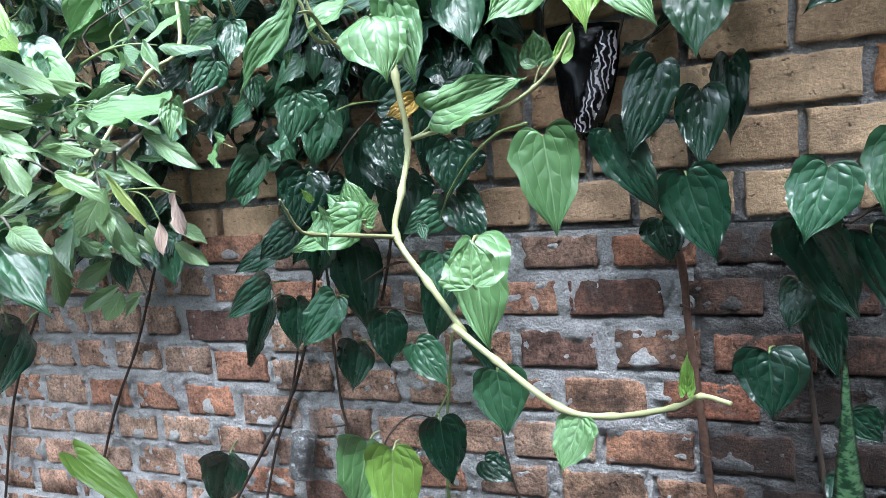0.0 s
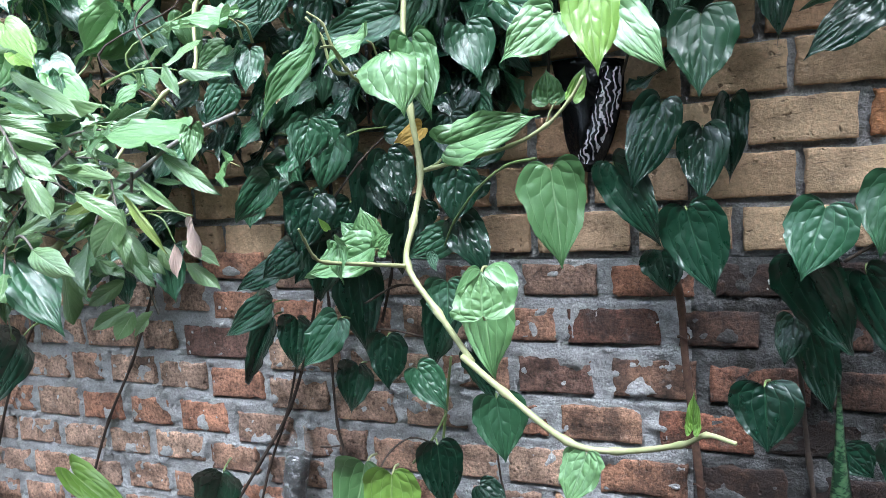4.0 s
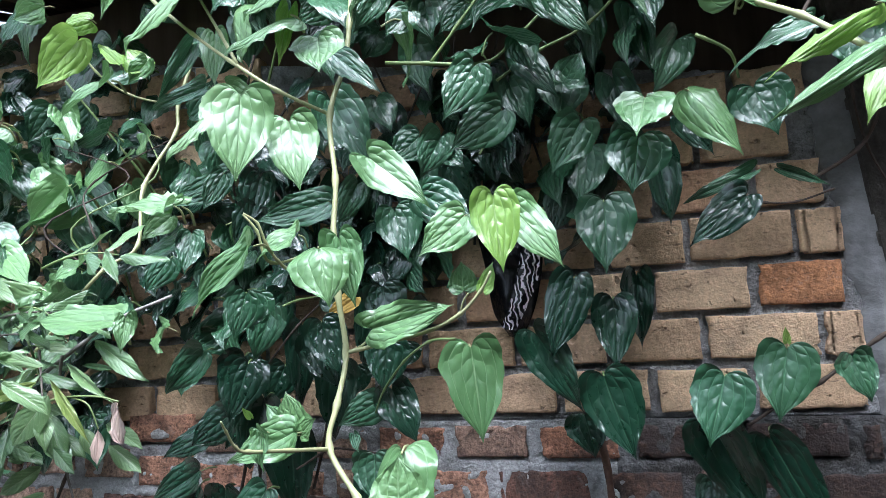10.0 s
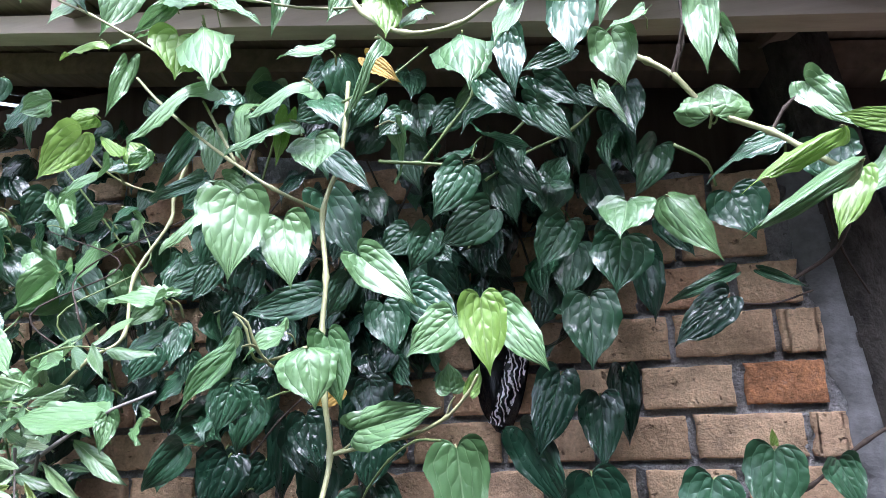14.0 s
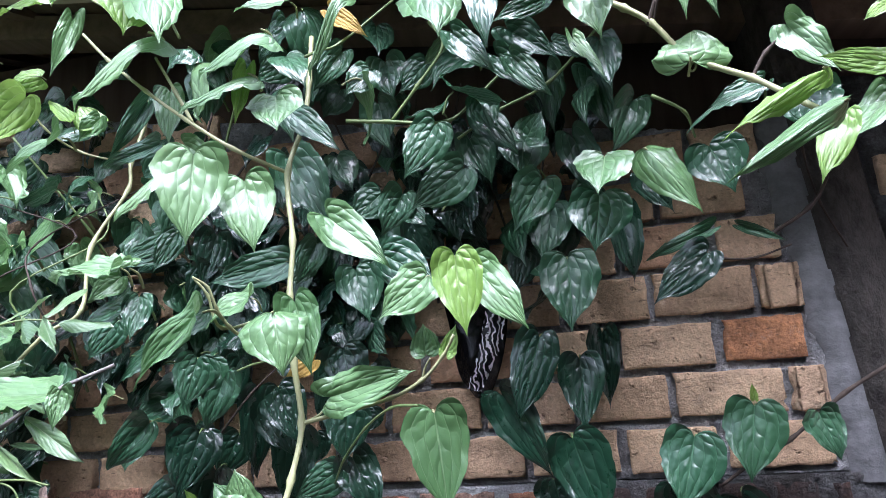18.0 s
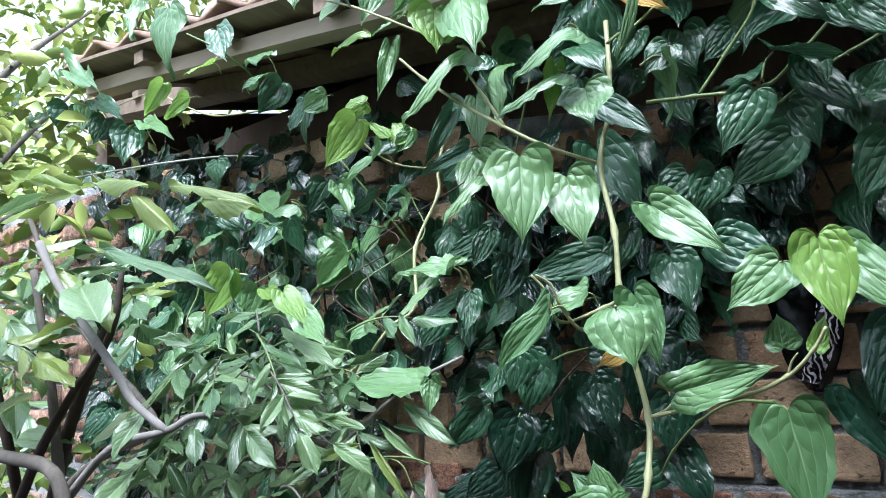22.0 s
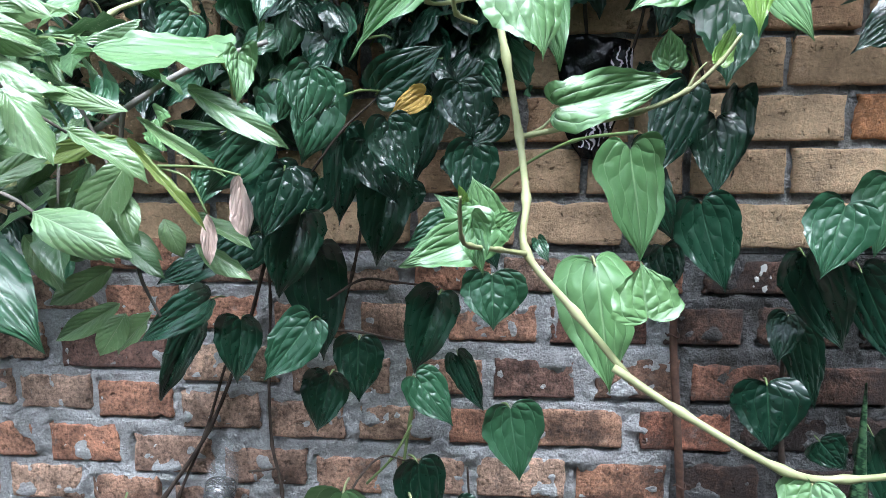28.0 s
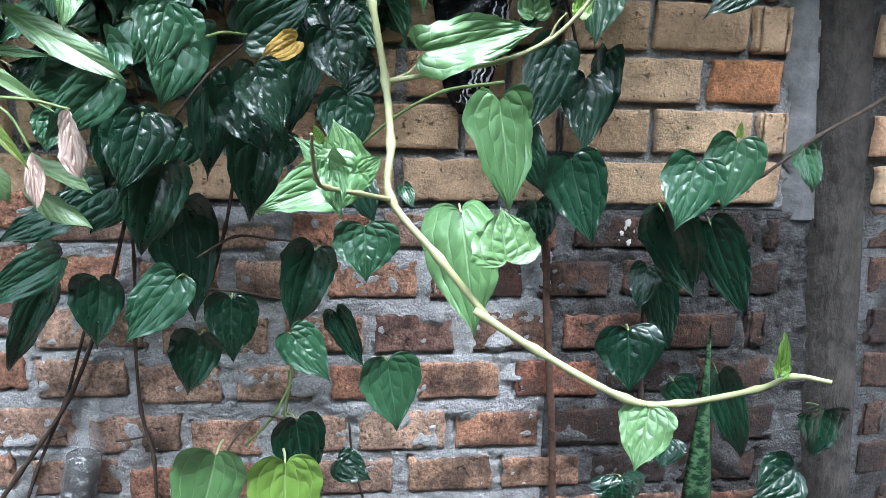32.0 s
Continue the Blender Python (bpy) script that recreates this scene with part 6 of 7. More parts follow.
stem(eave_vine, ((0.301, -0.390, 2.065), (0.294, -0.400, 2.053), (0.298, -0.400, 2.048), (0.303, -0.400, 2.054), (0.305, -0.395, 2.067)), 0.0020, STEM_PALE, 0.80, False, "stem")
stem(eave_vine, ((0.274, -0.400, 2.288), (0.272, -0.400, 2.227), (0.269, -0.400, 2.187), (0.259, -0.395, 2.162), (0.253, -0.390, 2.143)), 0.0022, STEM_BROWN, 0.90, True, "stem")
stem(eave_vine, ((0.288, -0.410, 2.258), (0.267, -0.405, 2.205), (0.261, -0.400, 2.169), (0.255, -0.390, 2.143)), 0.0020, STEM_BROWN, 0.90, True, "stem")
leaf(left_vine, "mid", (-2.397, -0.420, 2.727), (-2.443, -0.445, 2.686), 0.130)
leaf(left_vine, "mid", (-2.233, -0.420, 2.625), (-2.263, -0.445, 2.551), 0.112)
leaf(left_vine, "mid", (-1.116, -0.300, 2.347), (-1.152, -0.325, 2.256), 0.060)
leaf(left_vine, "mid", (-1.195, -0.500, 2.487), (-1.130, -0.525, 2.385), 0.079)
leaf(left_vine, "light", (-1.234, -0.600, 2.509), (-1.254, -0.640, 2.379), 0.115)
leaf(left_vine, "light", (-1.348, -0.600, 2.576), (-1.341, -0.625, 2.468), 0.067)
stem(left_vine, ((-1.264, -0.300, 2.367), (-1.412, -0.350, 2.379), (-1.520, -0.380, 2.435), (-1.625, -0.400, 2.495), (-1.798, -0.420, 2.496)), 0.0025, STEM_PALE, 0.70, True, "stem")
stem(left_vine, ((-1.244, -0.550, 2.477), (-1.186, -0.500, 2.433), (-1.208, -0.400, 2.419), (-1.228, -0.330, 2.402)), 0.0028, STEM_GREEN, 0.70, True, "stem")
leaf(eave_vine, "light", (-0.878, -0.550, 2.478), (-0.868, -0.575, 2.394), 0.063)
leaf(eave_vine, "light", (-0.594, -0.560, 2.389), (-0.516, -0.585, 2.305), 0.058)
leaf(eave_vine, "mid", (-0.343, -0.560, 2.349), (-0.273, -0.585, 2.273), 0.053)
leaf(eave_vine, "mid", (-0.190, -0.550, 2.311), (-0.139, -0.575, 2.237), 0.053)
leaf(eave_vine, "light", (-0.788, -0.530, 2.390), (-0.822, -0.555, 2.343), 0.046)
leaf(eave_vine, "mid", (-0.789, -0.560, 2.449), (-0.733, -0.585, 2.362), 0.051)
stem(eave_vine, ((-0.953, -0.560, 2.541), (-0.878, -0.560, 2.460), (-0.819, -0.550, 2.398), (-0.739, -0.540, 2.350), (-0.670, -0.520, 2.305), (-0.578, -0.500, 2.240)), 0.0026, STEM_PALE, 0.80, True, "stem")
stem(eave_vine, ((-0.646, -0.570, 2.453), (-0.597, -0.570, 2.389), (-0.514, -0.560, 2.336), (-0.412, -0.550, 2.307), (-0.315, -0.540, 2.280), (-0.216, -0.540, 2.267), (-0.137, -0.540, 2.299)), 0.0026, STEM_PALE, 0.70, True, "stem")
stem(climber, ((-0.590, -0.050, 1.254), (-0.560, -0.050, 1.356), (-0.539, -0.060, 1.444), (-0.509, -0.100, 1.549), (-0.474, -0.120, 1.625)), 0.0036, STEM_BROWN, 0.70, True, "stem")
stem(climber, ((-0.593, -0.120, 1.313), (-0.541, -0.060, 1.341), (-0.479, -0.040, 1.333), (-0.395, -0.050, 1.326)), 0.0028, STEM_BROWN, 0.70, True, "stem")


# ---- dense old growth of the vines behind the hanging shoots ----
def hang(rnd, spread=0.8):
    return Vector((rnd.gauss(0, spread * 0.8), rnd.gauss(-0.35, 0.45), rnd.uniform(-1, -0.6))).normalized()


def thicket(vine, rnd, count, place, styles, size=(0.075, 0.12)):
    n = 0
    while n < count:
        p = place(rnd)
        if p is None:
            continue
        d = hang(rnd)
        length = rnd.uniform(*size)
        style = rnd.choice(styles)
        foot = (p + d * length).z
        if -1.1 < p.x < -0.2 and foot < (1.545 if p.x < -0.62 else 1.66):      # bare brick between the climbing stems
            n += 1
            continue
        leaf(vine, style, p, p + d * length, length * rnd.uniform(0.66, 0.84), rnd.gauss(0, 30), face=(rnd.gauss(0.0, 0.4), -0.7, rnd.uniform(0.2, 1.1)))
        n += 1


def left_mass(rnd):
    x = rnd.uniform(-2.6, -0.42)
    top = top_at(x) + 0.02
    low = 1.52 if x > -0.9 else 1.36 - 0.05 * noise.noise(Vector((x * 3, 0, 0)))
    z = rnd.uniform(low, top)
    if z > top - 0.22 and x > -0.95 and rnd.random() < 0.8:
        return None
    return Vector((x, -rnd.uniform(0.04, 0.30 if x < -1.2 else 0.16), z))


def left_fringe(rnd):
    x = rnd.uniform(-2.0, -0.35)
    return Vector((x, -rnd.uniform(0.04, 0.2), 1.47 + 0.08 * noise.noise(Vector((x * 4, 3, 0))) + rnd.gauss(0, 0.10)))


def middle_mass(rnd):
    x = rnd.gauss(-0.12, 0.16)
    z = rnd.uniform(1.66, 2.16)
    if x > 0.12 - 0.25 * (2.0 - z) + (0.12 if z > 1.9 else 0) or x < -0.5:
        return None
    if -0.24 < x < 0.04 and 1.58 < z < 1.88:
        return None
    return Vector((x, -rnd.uniform(0.03, 0.12), z))


def top_mass(rnd):
    x = rnd.gauss(-0.32, 0.32)
    if x > 0.25:
        return None
    return Vector((x, -rnd.uniform(0.16, 0.36), rnd.uniform(2.10, 2.30) - 0.12 * x))


mass = thing("betel_vine", (-1.1, -0.05, 1.5), "dense old betel vine covering the top of the brick wall", "vine", "betel vines")
r = random.Random(3)
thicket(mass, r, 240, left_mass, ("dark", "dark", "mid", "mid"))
thicket(mass, r, 16, left_fringe, ("dark", "dark", "mid"))
for k in range(16):
    a = Vector((r.uniform(-2.0, -0.4), -0.05, r.uniform(1.5, 1.9)))
    stem(mass, [a, a + Vector((r.uniform(-0.1, 0.1), -0.08, 0.15)), a + Vector((r.uniform(-0.2, 0.2), -r.uniform(0.05, 0.2), 0.35))], 0.003, STEM_BROWN if k % 2 else STEM_GREEN)
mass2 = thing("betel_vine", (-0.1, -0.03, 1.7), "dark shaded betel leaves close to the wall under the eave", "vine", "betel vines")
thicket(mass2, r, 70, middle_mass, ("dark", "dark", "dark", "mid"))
thicket(mass2, r, 26, top_mass, ("mid", "mid", "light"))
for k in range(8):
    a = Vector((r.uniform(-0.4, 0.15), -0.03, r.uniform(1.6, 1.8)))
    stem(mass2, [a, a + Vector((r.uniform(-0.06, 0.06), -0.03, 0.2)), a + Vector((r.uniform(-0.1, 0.1), -0.08, 0.45))], 0.003, STEM_BROWN)


def outer_mass(rnd):
    x = rnd.uniform(-1.9, -0.62)
    z = rnd.uniform(1.6, 2.14)
    if x > -0.9 and z > 1.75 + (x + 0.9) * -0.2 and rnd.random() < 0.6:
        return None
    return Vector((x, -rnd.uniform(0.16, 0.3 if x > -0.95 else 0.46), z))


mass3 = thing("betel_vine", (-1.0, -0.4, 1.6), "outer shoots of a betel vine with pale glossy leaves", "vine", "betel vines")
thicket(mass3, r, 95, outer_mass, ("mid", "mid", "light", "light"), (0.07, 0.11))
for k in range(7):
    a = Vector((r.uniform(-1.6, -0.6), -0.35, r.uniform(1.6, 1.75)))
    stem(mass3, [a, a + Vector((r.uniform(-0.1, 0.1), -0.05, 0.1)), a + Vector((r.uniform(-0.1, 0.1), 0.03, 0.2)), a + Vector((r.uniform(-0.2, 0.2), 0.06, 0.3))], 0.0018, STEM_BROWN if k % 2 else STEM_GREEN)

def inner_mass(rnd):
    x = rnd.uniform(-2.5, -0.45)
    z = rnd.uniform(1.48, top_at(x) + 0.03)
    if x > -0.95 and z > top_at(x) - 0.25 and rnd.random() < 0.75:
        return None
    return Vector((x, -rnd.uniform(0.03, 0.15), z))


# mostly the dark style, so part of the depth here comes from leaf colour
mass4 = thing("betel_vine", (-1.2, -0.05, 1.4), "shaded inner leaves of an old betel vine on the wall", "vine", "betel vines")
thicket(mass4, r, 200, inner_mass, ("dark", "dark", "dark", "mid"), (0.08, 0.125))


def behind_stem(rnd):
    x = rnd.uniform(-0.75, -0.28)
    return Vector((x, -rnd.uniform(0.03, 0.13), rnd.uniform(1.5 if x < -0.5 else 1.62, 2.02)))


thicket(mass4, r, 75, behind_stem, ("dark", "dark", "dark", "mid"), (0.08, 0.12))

# ---- the shrub with oval leaves ----
shrub = thing("shrub", (-1.4, -0.72, 0.0), "leafy garden shrub with oval spotted green leaves on grey twigs", "shrub")


def limb(plant, points, radius, taper=0.6, mat=BARK, name="branch"):
    pts = spline([local(plant, p) for p in points], 8)
    return part(name, tube_bm(pts, radius, taper, 9, wobble=0.25), mat, plant)


limb(shrub, ((-1.4, -0.72, 0.0), (-1.42, -0.74, 0.6), (-1.33, -0.8, 1.2), (-1.135, -0.86, 1.56), (-0.96, -0.88, 1.77)), 0.016, 0.5, STEM_BROWN)
limb(shrub, ((-1.42, -0.74, 0.5), (-1.55, -0.7, 1.1), (-1.45, -0.7, 1.46), (-1.13, -0.7, 1.585), (-0.95, -0.69, 1.615), (-0.7, -0.68, 1.56)), 0.012, 0.35)
limb(shrub, ((-1.2, -0.72, 1.52), (-1.13, -0.7, 1.6), (-1.32, -0.7, 1.74), (-1.51, -0.7, 1.9), (-1.62, -0.72, 2.1)), 0.0085, 0.7)
limb(shrub, ((-1.4, -0.76, 1.05), (-1.1, -0.74, 1.36), (-0.86, -0.72, 1.44), (-0.734, -0.69, 1.533), (-0.6, -0.64, 1.64), (-0.52, -0.6, 1.68)), 0.0048, 0.5, BARK_PALE)
limb(shrub, ((-1.35, -0.78, 1.2), (-1.2, -0.9, 1.55), (-1.25, -0.95, 1.85), (-1.3, -0.98, 2.1)), 0.010, 0.5, STEM_BROWN)


def twig(plant, rnd, start, way, pairs, size, styles):
    """A thin twig with leaves set in loose pairs, one at its end."""
    way = Vector(way).normalized()
    length = size * (0.5 + 0.42 * pairs)
    pts = [Vector(start) + way * length * k / 6 + Vector((0, 0, -0.35 * length * (k / 6) ** 2)) for k in range(7)]
    part("twig", tube_bm([p - plant.location for p in pts], 0.0021, 0.5, 5), STEM_GREEN if rnd.random() < 0.6 else BARK, plant)
    side = way.cross(Vector((0.1, -0.5, 0.85))).normalized()
    for k in range(pairs):
        u = (k + 1) / (pairs + 0.6)
        at = pts[0].lerp(pts[-1], u) + Vector((0, 0, 0.35 * length * (u - u * u)))
        for s in (-1, 1):
            if rnd.random() < 0.08:
                continue
            d = (way * rnd.uniform(0.4, 0.9) + side * s * rnd.uniform(0.6, 1.0) + Vector((0, 0, rnd.uniform(-0.45, 0.05)))).normalized()
            ln = size * rnd.uniform(0.75, 1.1)
            end = at + d * ln
            if end.x > -0.95 and end.z < (1.50 if end.x < -0.64 else 1.57):      # only single leaves reach lower
                continue
            leaf(plant, rnd.choice(styles), at, at + d * ln, ln * rnd.uniform(0.27, 0.36), rnd.gauss(0, 22), face=(rnd.gauss(0, 0.3), -0.42, 0.9))
    d = (way + Vector((0, 0, -0.5))).normalized()
    leaf(plant, rnd.choice(styles), pts[-1], pts[-1] + d * size, size * 0.4, rnd.gauss(0, 18), face=(0, -0.42, 0.9))


r = random.Random(21)
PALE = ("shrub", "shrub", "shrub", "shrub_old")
# inner twigs take more of the darkened copy
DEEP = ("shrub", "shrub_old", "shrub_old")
for k in range(46):
    s = Vector((r.uniform(-1.04, -0.66), r.uniform(-0.82, -0.6), r.uniform(1.52, 1.74)))
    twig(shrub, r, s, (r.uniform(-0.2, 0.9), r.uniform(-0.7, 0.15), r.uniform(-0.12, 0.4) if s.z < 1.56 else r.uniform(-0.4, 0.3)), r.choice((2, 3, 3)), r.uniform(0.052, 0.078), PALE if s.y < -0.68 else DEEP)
for k in range(11):
    s = Vector((r.uniform(-1.5, -0.98), r.uniform(-0.98, -0.85), r.uniform(1.72, 2.0)))
    twig(shrub, r, s, (r.uniform(0.2, 1), r.uniform(-0.3, 0.3), r.uniform(-0.1, 0.2)), 2, r.uniform(0.085, 0.115), ("shrub_new", "shrub", "shrub"))
for k in range(18):
    s = Vector((r.uniform(-2.0, -1.4), r.uniform(-0.95, -0.5), r.uniform(1.5, 2.05)))
    twig(shrub, r, s, (r.uniform(-0.6, 0.8), r.uniform(-0.5, 0.3), r.uniform(-0.3, 0.3)), 3, r.uniform(0.08, 0.11), ("shrub_new", "shrub", "shrub_old"))
stem(shrub, ((-0.66, -0.71, 1.535), (-0.60, -0.72, 1.556), (-0.54, -0.72, 1.558), (-0.505, -0.72, 1.551)), 0.0016, STEM_GREEN, 0.7, False, "twig")
stem(shrub, ((-0.575, -0.72, 1.558), (-0.55, -0.72, 1.548), (-0.535, -0.72, 1.519)), 0.0013, STEM_GREEN, 0.7, False, "twig")
leaf(shrub, "dry", (-0.505, -0.72, 1.551), (-0.504, -0.725, 1.501), 0.021, 15, variant=4, name="dry_leaf")["label"] = "shrivelled pinkish brown leaf"
leaf(shrub, "dry", (-0.535, -0.72, 1.519), (-0.532, -0.725, 1.477), 0.013, -15, variant=6, name="dry_leaf")["label"] = "shrivelled pinkish brown leaf"

# ---- small tree at the end of the eave, and the garden beyond ----
def clump_tree(at, height, spread, seed, count, style_mats, label, trunk=0.05, leaf_size=0.11):
    rnd = random.Random(seed)
    tree = thing("tree", at, label, "tree", "garden trees")
    top = Vector((0, 0, height))
    tips = []
    part("trunk", tube_bm(spline([Vector((0, 0, 0)), Vector((0.05, 0.03, height * 0.35)), Vector((-0.04, 0, height * 0.7)), top], 8), trunk, 0.4, 10, wobble=0.2), BARK, tree)
    for k in range(9):
        a = rnd.uniform(0, 6.28)
        z0 = height * rnd.uniform(0.4, 0.85)
        e = Vector((math.cos(a) * spread * rnd.uniform(0.5, 1), math.sin(a) * spread * rnd.uniform(0.5, 1), z0 + height * rnd.uniform(0.05, 0.35)))
        mid = Vector((e.x * 0.5, e.y * 0.5, (z0 + e.z) / 2 + 0.05))
        part("limb", tube_bm(spline([Vector((0, 0, z0)), mid, e], 6), trunk * 0.4, 0.3, 7, wobble=0.2), BARK, tree)
        tips += [e, mid]
    tips.append(top)
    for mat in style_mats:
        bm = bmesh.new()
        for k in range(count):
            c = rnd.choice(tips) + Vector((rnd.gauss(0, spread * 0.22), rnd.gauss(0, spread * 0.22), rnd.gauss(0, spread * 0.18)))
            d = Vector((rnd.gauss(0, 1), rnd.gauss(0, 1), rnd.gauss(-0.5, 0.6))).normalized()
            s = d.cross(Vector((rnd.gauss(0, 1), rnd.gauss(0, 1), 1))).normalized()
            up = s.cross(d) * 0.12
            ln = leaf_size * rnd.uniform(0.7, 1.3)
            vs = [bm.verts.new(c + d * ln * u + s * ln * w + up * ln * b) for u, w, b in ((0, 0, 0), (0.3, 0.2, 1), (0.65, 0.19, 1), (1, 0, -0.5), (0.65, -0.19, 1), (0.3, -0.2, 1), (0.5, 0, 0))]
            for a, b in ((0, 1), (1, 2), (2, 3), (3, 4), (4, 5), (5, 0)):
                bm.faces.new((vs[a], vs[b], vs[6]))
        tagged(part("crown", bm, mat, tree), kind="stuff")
    return tree


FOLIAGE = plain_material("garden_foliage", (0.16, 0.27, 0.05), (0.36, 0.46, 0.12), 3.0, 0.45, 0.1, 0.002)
# brighter copy of the foliage, with the sunlight mixed into its colour
FOLIAGE_SUNLIT = plain_material("sunlit_foliage", (0.42, 0.52, 0.12), (0.64, 0.7, 0.25), 3.0, 0.5, 0.1, 0.002)
clump_tree((-2.35, -0.75, 0), 2.9, 0.7, 4, 420, (FOLIAGE, FOLIAGE_SUNLIT), "slim garden tree with bright yellow-green leaves beside the eave", 0.045, 0.09)
clump_tree((-4.4, 0.9, 0), 4.2, 1.5, 5, 2200, (FOLIAGE, FOLIAGE_SUNLIT), "sunlit yellow-green tree behind the wall", 0.09, 0.10)
clump_tree((-6.2, -0.8, 0), 4.6, 1.7, 6, 2200, (FOLIAGE, FOLIAGE_SUNLIT), "sunlit yellow-green tree at the end of the yard", 0.1, 0.11)
clump_tree((-3.4, 2.2, 0), 5.2, 1.6, 7, 2200, (FOLIAGE, FOLIAGE_SUNLIT), "tall bright tree behind the shed", 0.1, 0.11)


# single leaves of the shrub that reach out of it
leaf(shrub, "shrub", (-0.588, -0.740, 1.563), (-0.612, -0.768, 1.510), 0.035, face=(0.53, -0.79, 0.32), variant=0)
leaf(shrub, "shrub_new", (-0.594, -0.730, 1.577), (-0.523, -0.753, 1.516), 0.012, face=(0.58, -0.77, 0.25), variant=4)
leaf(shrub, "shrub", (-0.628, -0.720, 1.492), (-0.661, -0.734, 1.485), 0.022, face=(0.45, -0.76, 0.47), variant=1)
leaf(shrub, "shrub", (-0.620, -0.720, 1.473), (-0.665, -0.741, 1.444), 0.024, face=(0.49, -0.82, 0.29), variant=0)
leaf(shrub, "shrub", (-0.682, -0.740, 1.503), (-0.634, -0.764, 1.462), 0.021, face=(0.59, -0.73, 0.34), variant=3)
leaf(shrub, "shrub", (-0.616, -0.720, 1.442), (-0.661, -0.741, 1.413), 0.021, face=(0.55, -0.75, 0.37), variant=3)
leaf(shrub, "shrub", (-0.612, -0.720, 1.433), (-0.622, -0.741, 1.402), 0.024, face=(0.65, -0.69, 0.32), variant=0)
leaf(shrub, "shrub_old", (-0.622, -0.700, 1.490), (-0.579, -0.716, 1.468), 0.018, face=(0.35, -0.83, 0.44), variant=1)
leaf(shrub, "shrub", (-0.573, -0.760, 1.599), (-0.648, -0.766, 1.620), 0.015, face=(0.48, -0.83, 0.29), variant=0)
leaf(shrub, "shrub", (-0.554, -0.700, 1.622), (-0.466, -0.724, 1.580), 0.024, face=(0.31, -0.92, 0.24), variant=1)
leaf(shrub, "shrub_new", (-0.582, -0.760, 1.581), (-0.648, -0.775, 1.562), 0.017, face=(0.45, -0.88, 0.16), variant=1)
leaf(shrub, "shrub", (-0.600, -0.700, 1.598), (-0.521, -0.725, 1.555), 0.012, face=(0.38, -0.92, 0.09), variant=4)
leaf(shrub, "shrub_old", (-0.576, -0.700, 1.595), (-0.517, -0.713, 1.589), 0.008, face=(0.52, -0.84, 0.16), variant=3)
leaf(shrub, "shrub_old", (-0.668, -0.700, 1.509), (-0.685, -0.711, 1.515), 0.020, face=(0.54, -0.73, 0.42), variant=0)
leaf(shrub, "shrub", (-0.849, -0.950, 1.754), (-0.948, -0.937, 1.836), 0.065, face=(0.87, -0.45, 0.19), variant=4)
leaf(shrub, "shrub_old", (-0.996, -0.880, 1.882), (-1.303, -0.892, 1.897), 0.057, face=(0, -0.6, 0.75))
leaf(shrub, "shrub_old", (-1.024, -0.860, 1.891), (-0.735, -0.872, 1.808), 0.033, face=(0, -0.6, 0.75))
leaf(shrub, "shrub", (-1.028, -0.880, 1.752), (-1.294, -0.892, 1.798), 0.043, face=(0, -0.6, 0.75))
leaf(shrub, "shrub", (-1.079, -0.860, 1.586), (-1.327, -0.872, 1.614), 0.042, face=(0, -0.6, 0.75))
leaf(shrub, "shrub_new", (-1.027, -0.950, 1.673), (-1.121, -0.962, 1.648), 0.054, face=(0, -0.6, 0.75))
leaf(shrub, "shrub_new", (-1.116, -0.840, 2.007), (-1.374, -0.852, 2.099), 0.042, face=(0, -0.6, 0.75))
leaf(shrub, "shrub_new", (-1.079, -0.840, 2.014), (-1.276, -0.852, 2.035), 0.036, face=(0, -0.6, 0.75))
leaf(shrub, "shrub_new", (-0.958, -0.820, 1.999), (-1.114, -0.832, 2.044), 0.033, face=(0, -0.6, 0.75))
leaf(shrub, "shrub_new", (-0.930, -0.800, 1.987), (-0.731, -0.812, 1.957), 0.029, face=(0, -0.6, 0.75))
leaf(shrub, "shrub_new", (-0.853, -0.800, 1.952), (-0.720, -0.812, 1.933), 0.030, face=(0, -0.6, 0.75))
leaf(shrub, "shrub_new", (-1.010, -0.820, 1.995), (-0.892, -0.832, 1.923), 0.033, face=(0, -0.6, 0.75))
leaf(shrub, "shrub_new", (-1.196, -0.860, 2.068), (-1.370, -0.872, 2.072), 0.046, face=(0, -0.6, 0.75))
leaf(shrub, "shrub", (-0.956, -0.700, 1.685), (-0.777, -0.712, 1.651), 0.040, face=(0, -0.6, 0.75))
leaf(shrub, "shrub", (-0.831, -0.660, 1.727), (-0.682, -0.672, 1.718), 0.030, face=(0, -0.6, 0.75))
leaf(shrub, "shrub", (-0.671, -0.660, 1.561), (-0.709, -0.672, 1.490), 0.043, face=(0, -0.6, 0.75))
leaf(shrub, "shrub", (-0.817, -0.700, 1.630), (-0.898, -0.712, 1.615), 0.047, face=(0, -0.6, 0.75))
leaf(shrub, "shrub_new", (-0.846, -0.720, 1.646), (-1.037, -0.732, 1.636), 0.028, face=(0, -0.6, 0.75))
leaf(shrub, "shrub", (-1.058, -0.780, 1.630), (-1.196, -0.792, 1.585), 0.058, face=(0, -0.6, 0.75))
leaf(shrub, "shrub", (-0.978, -0.740, 1.570), (-1.038, -0.752, 1.535), 0.041, face=(0, -0.6, 0.75))
leaf(shrub, "shrub", (-0.905, -0.720, 1.516), (-0.932, -0.732, 1.483), 0.041, face=(0, -0.6, 0.75))
leaf(shrub, "shrub", (-1.025, -0.740, 1.520), (-0.918, -0.752, 1.505), 0.045, face=(0, -0.6, 0.75))
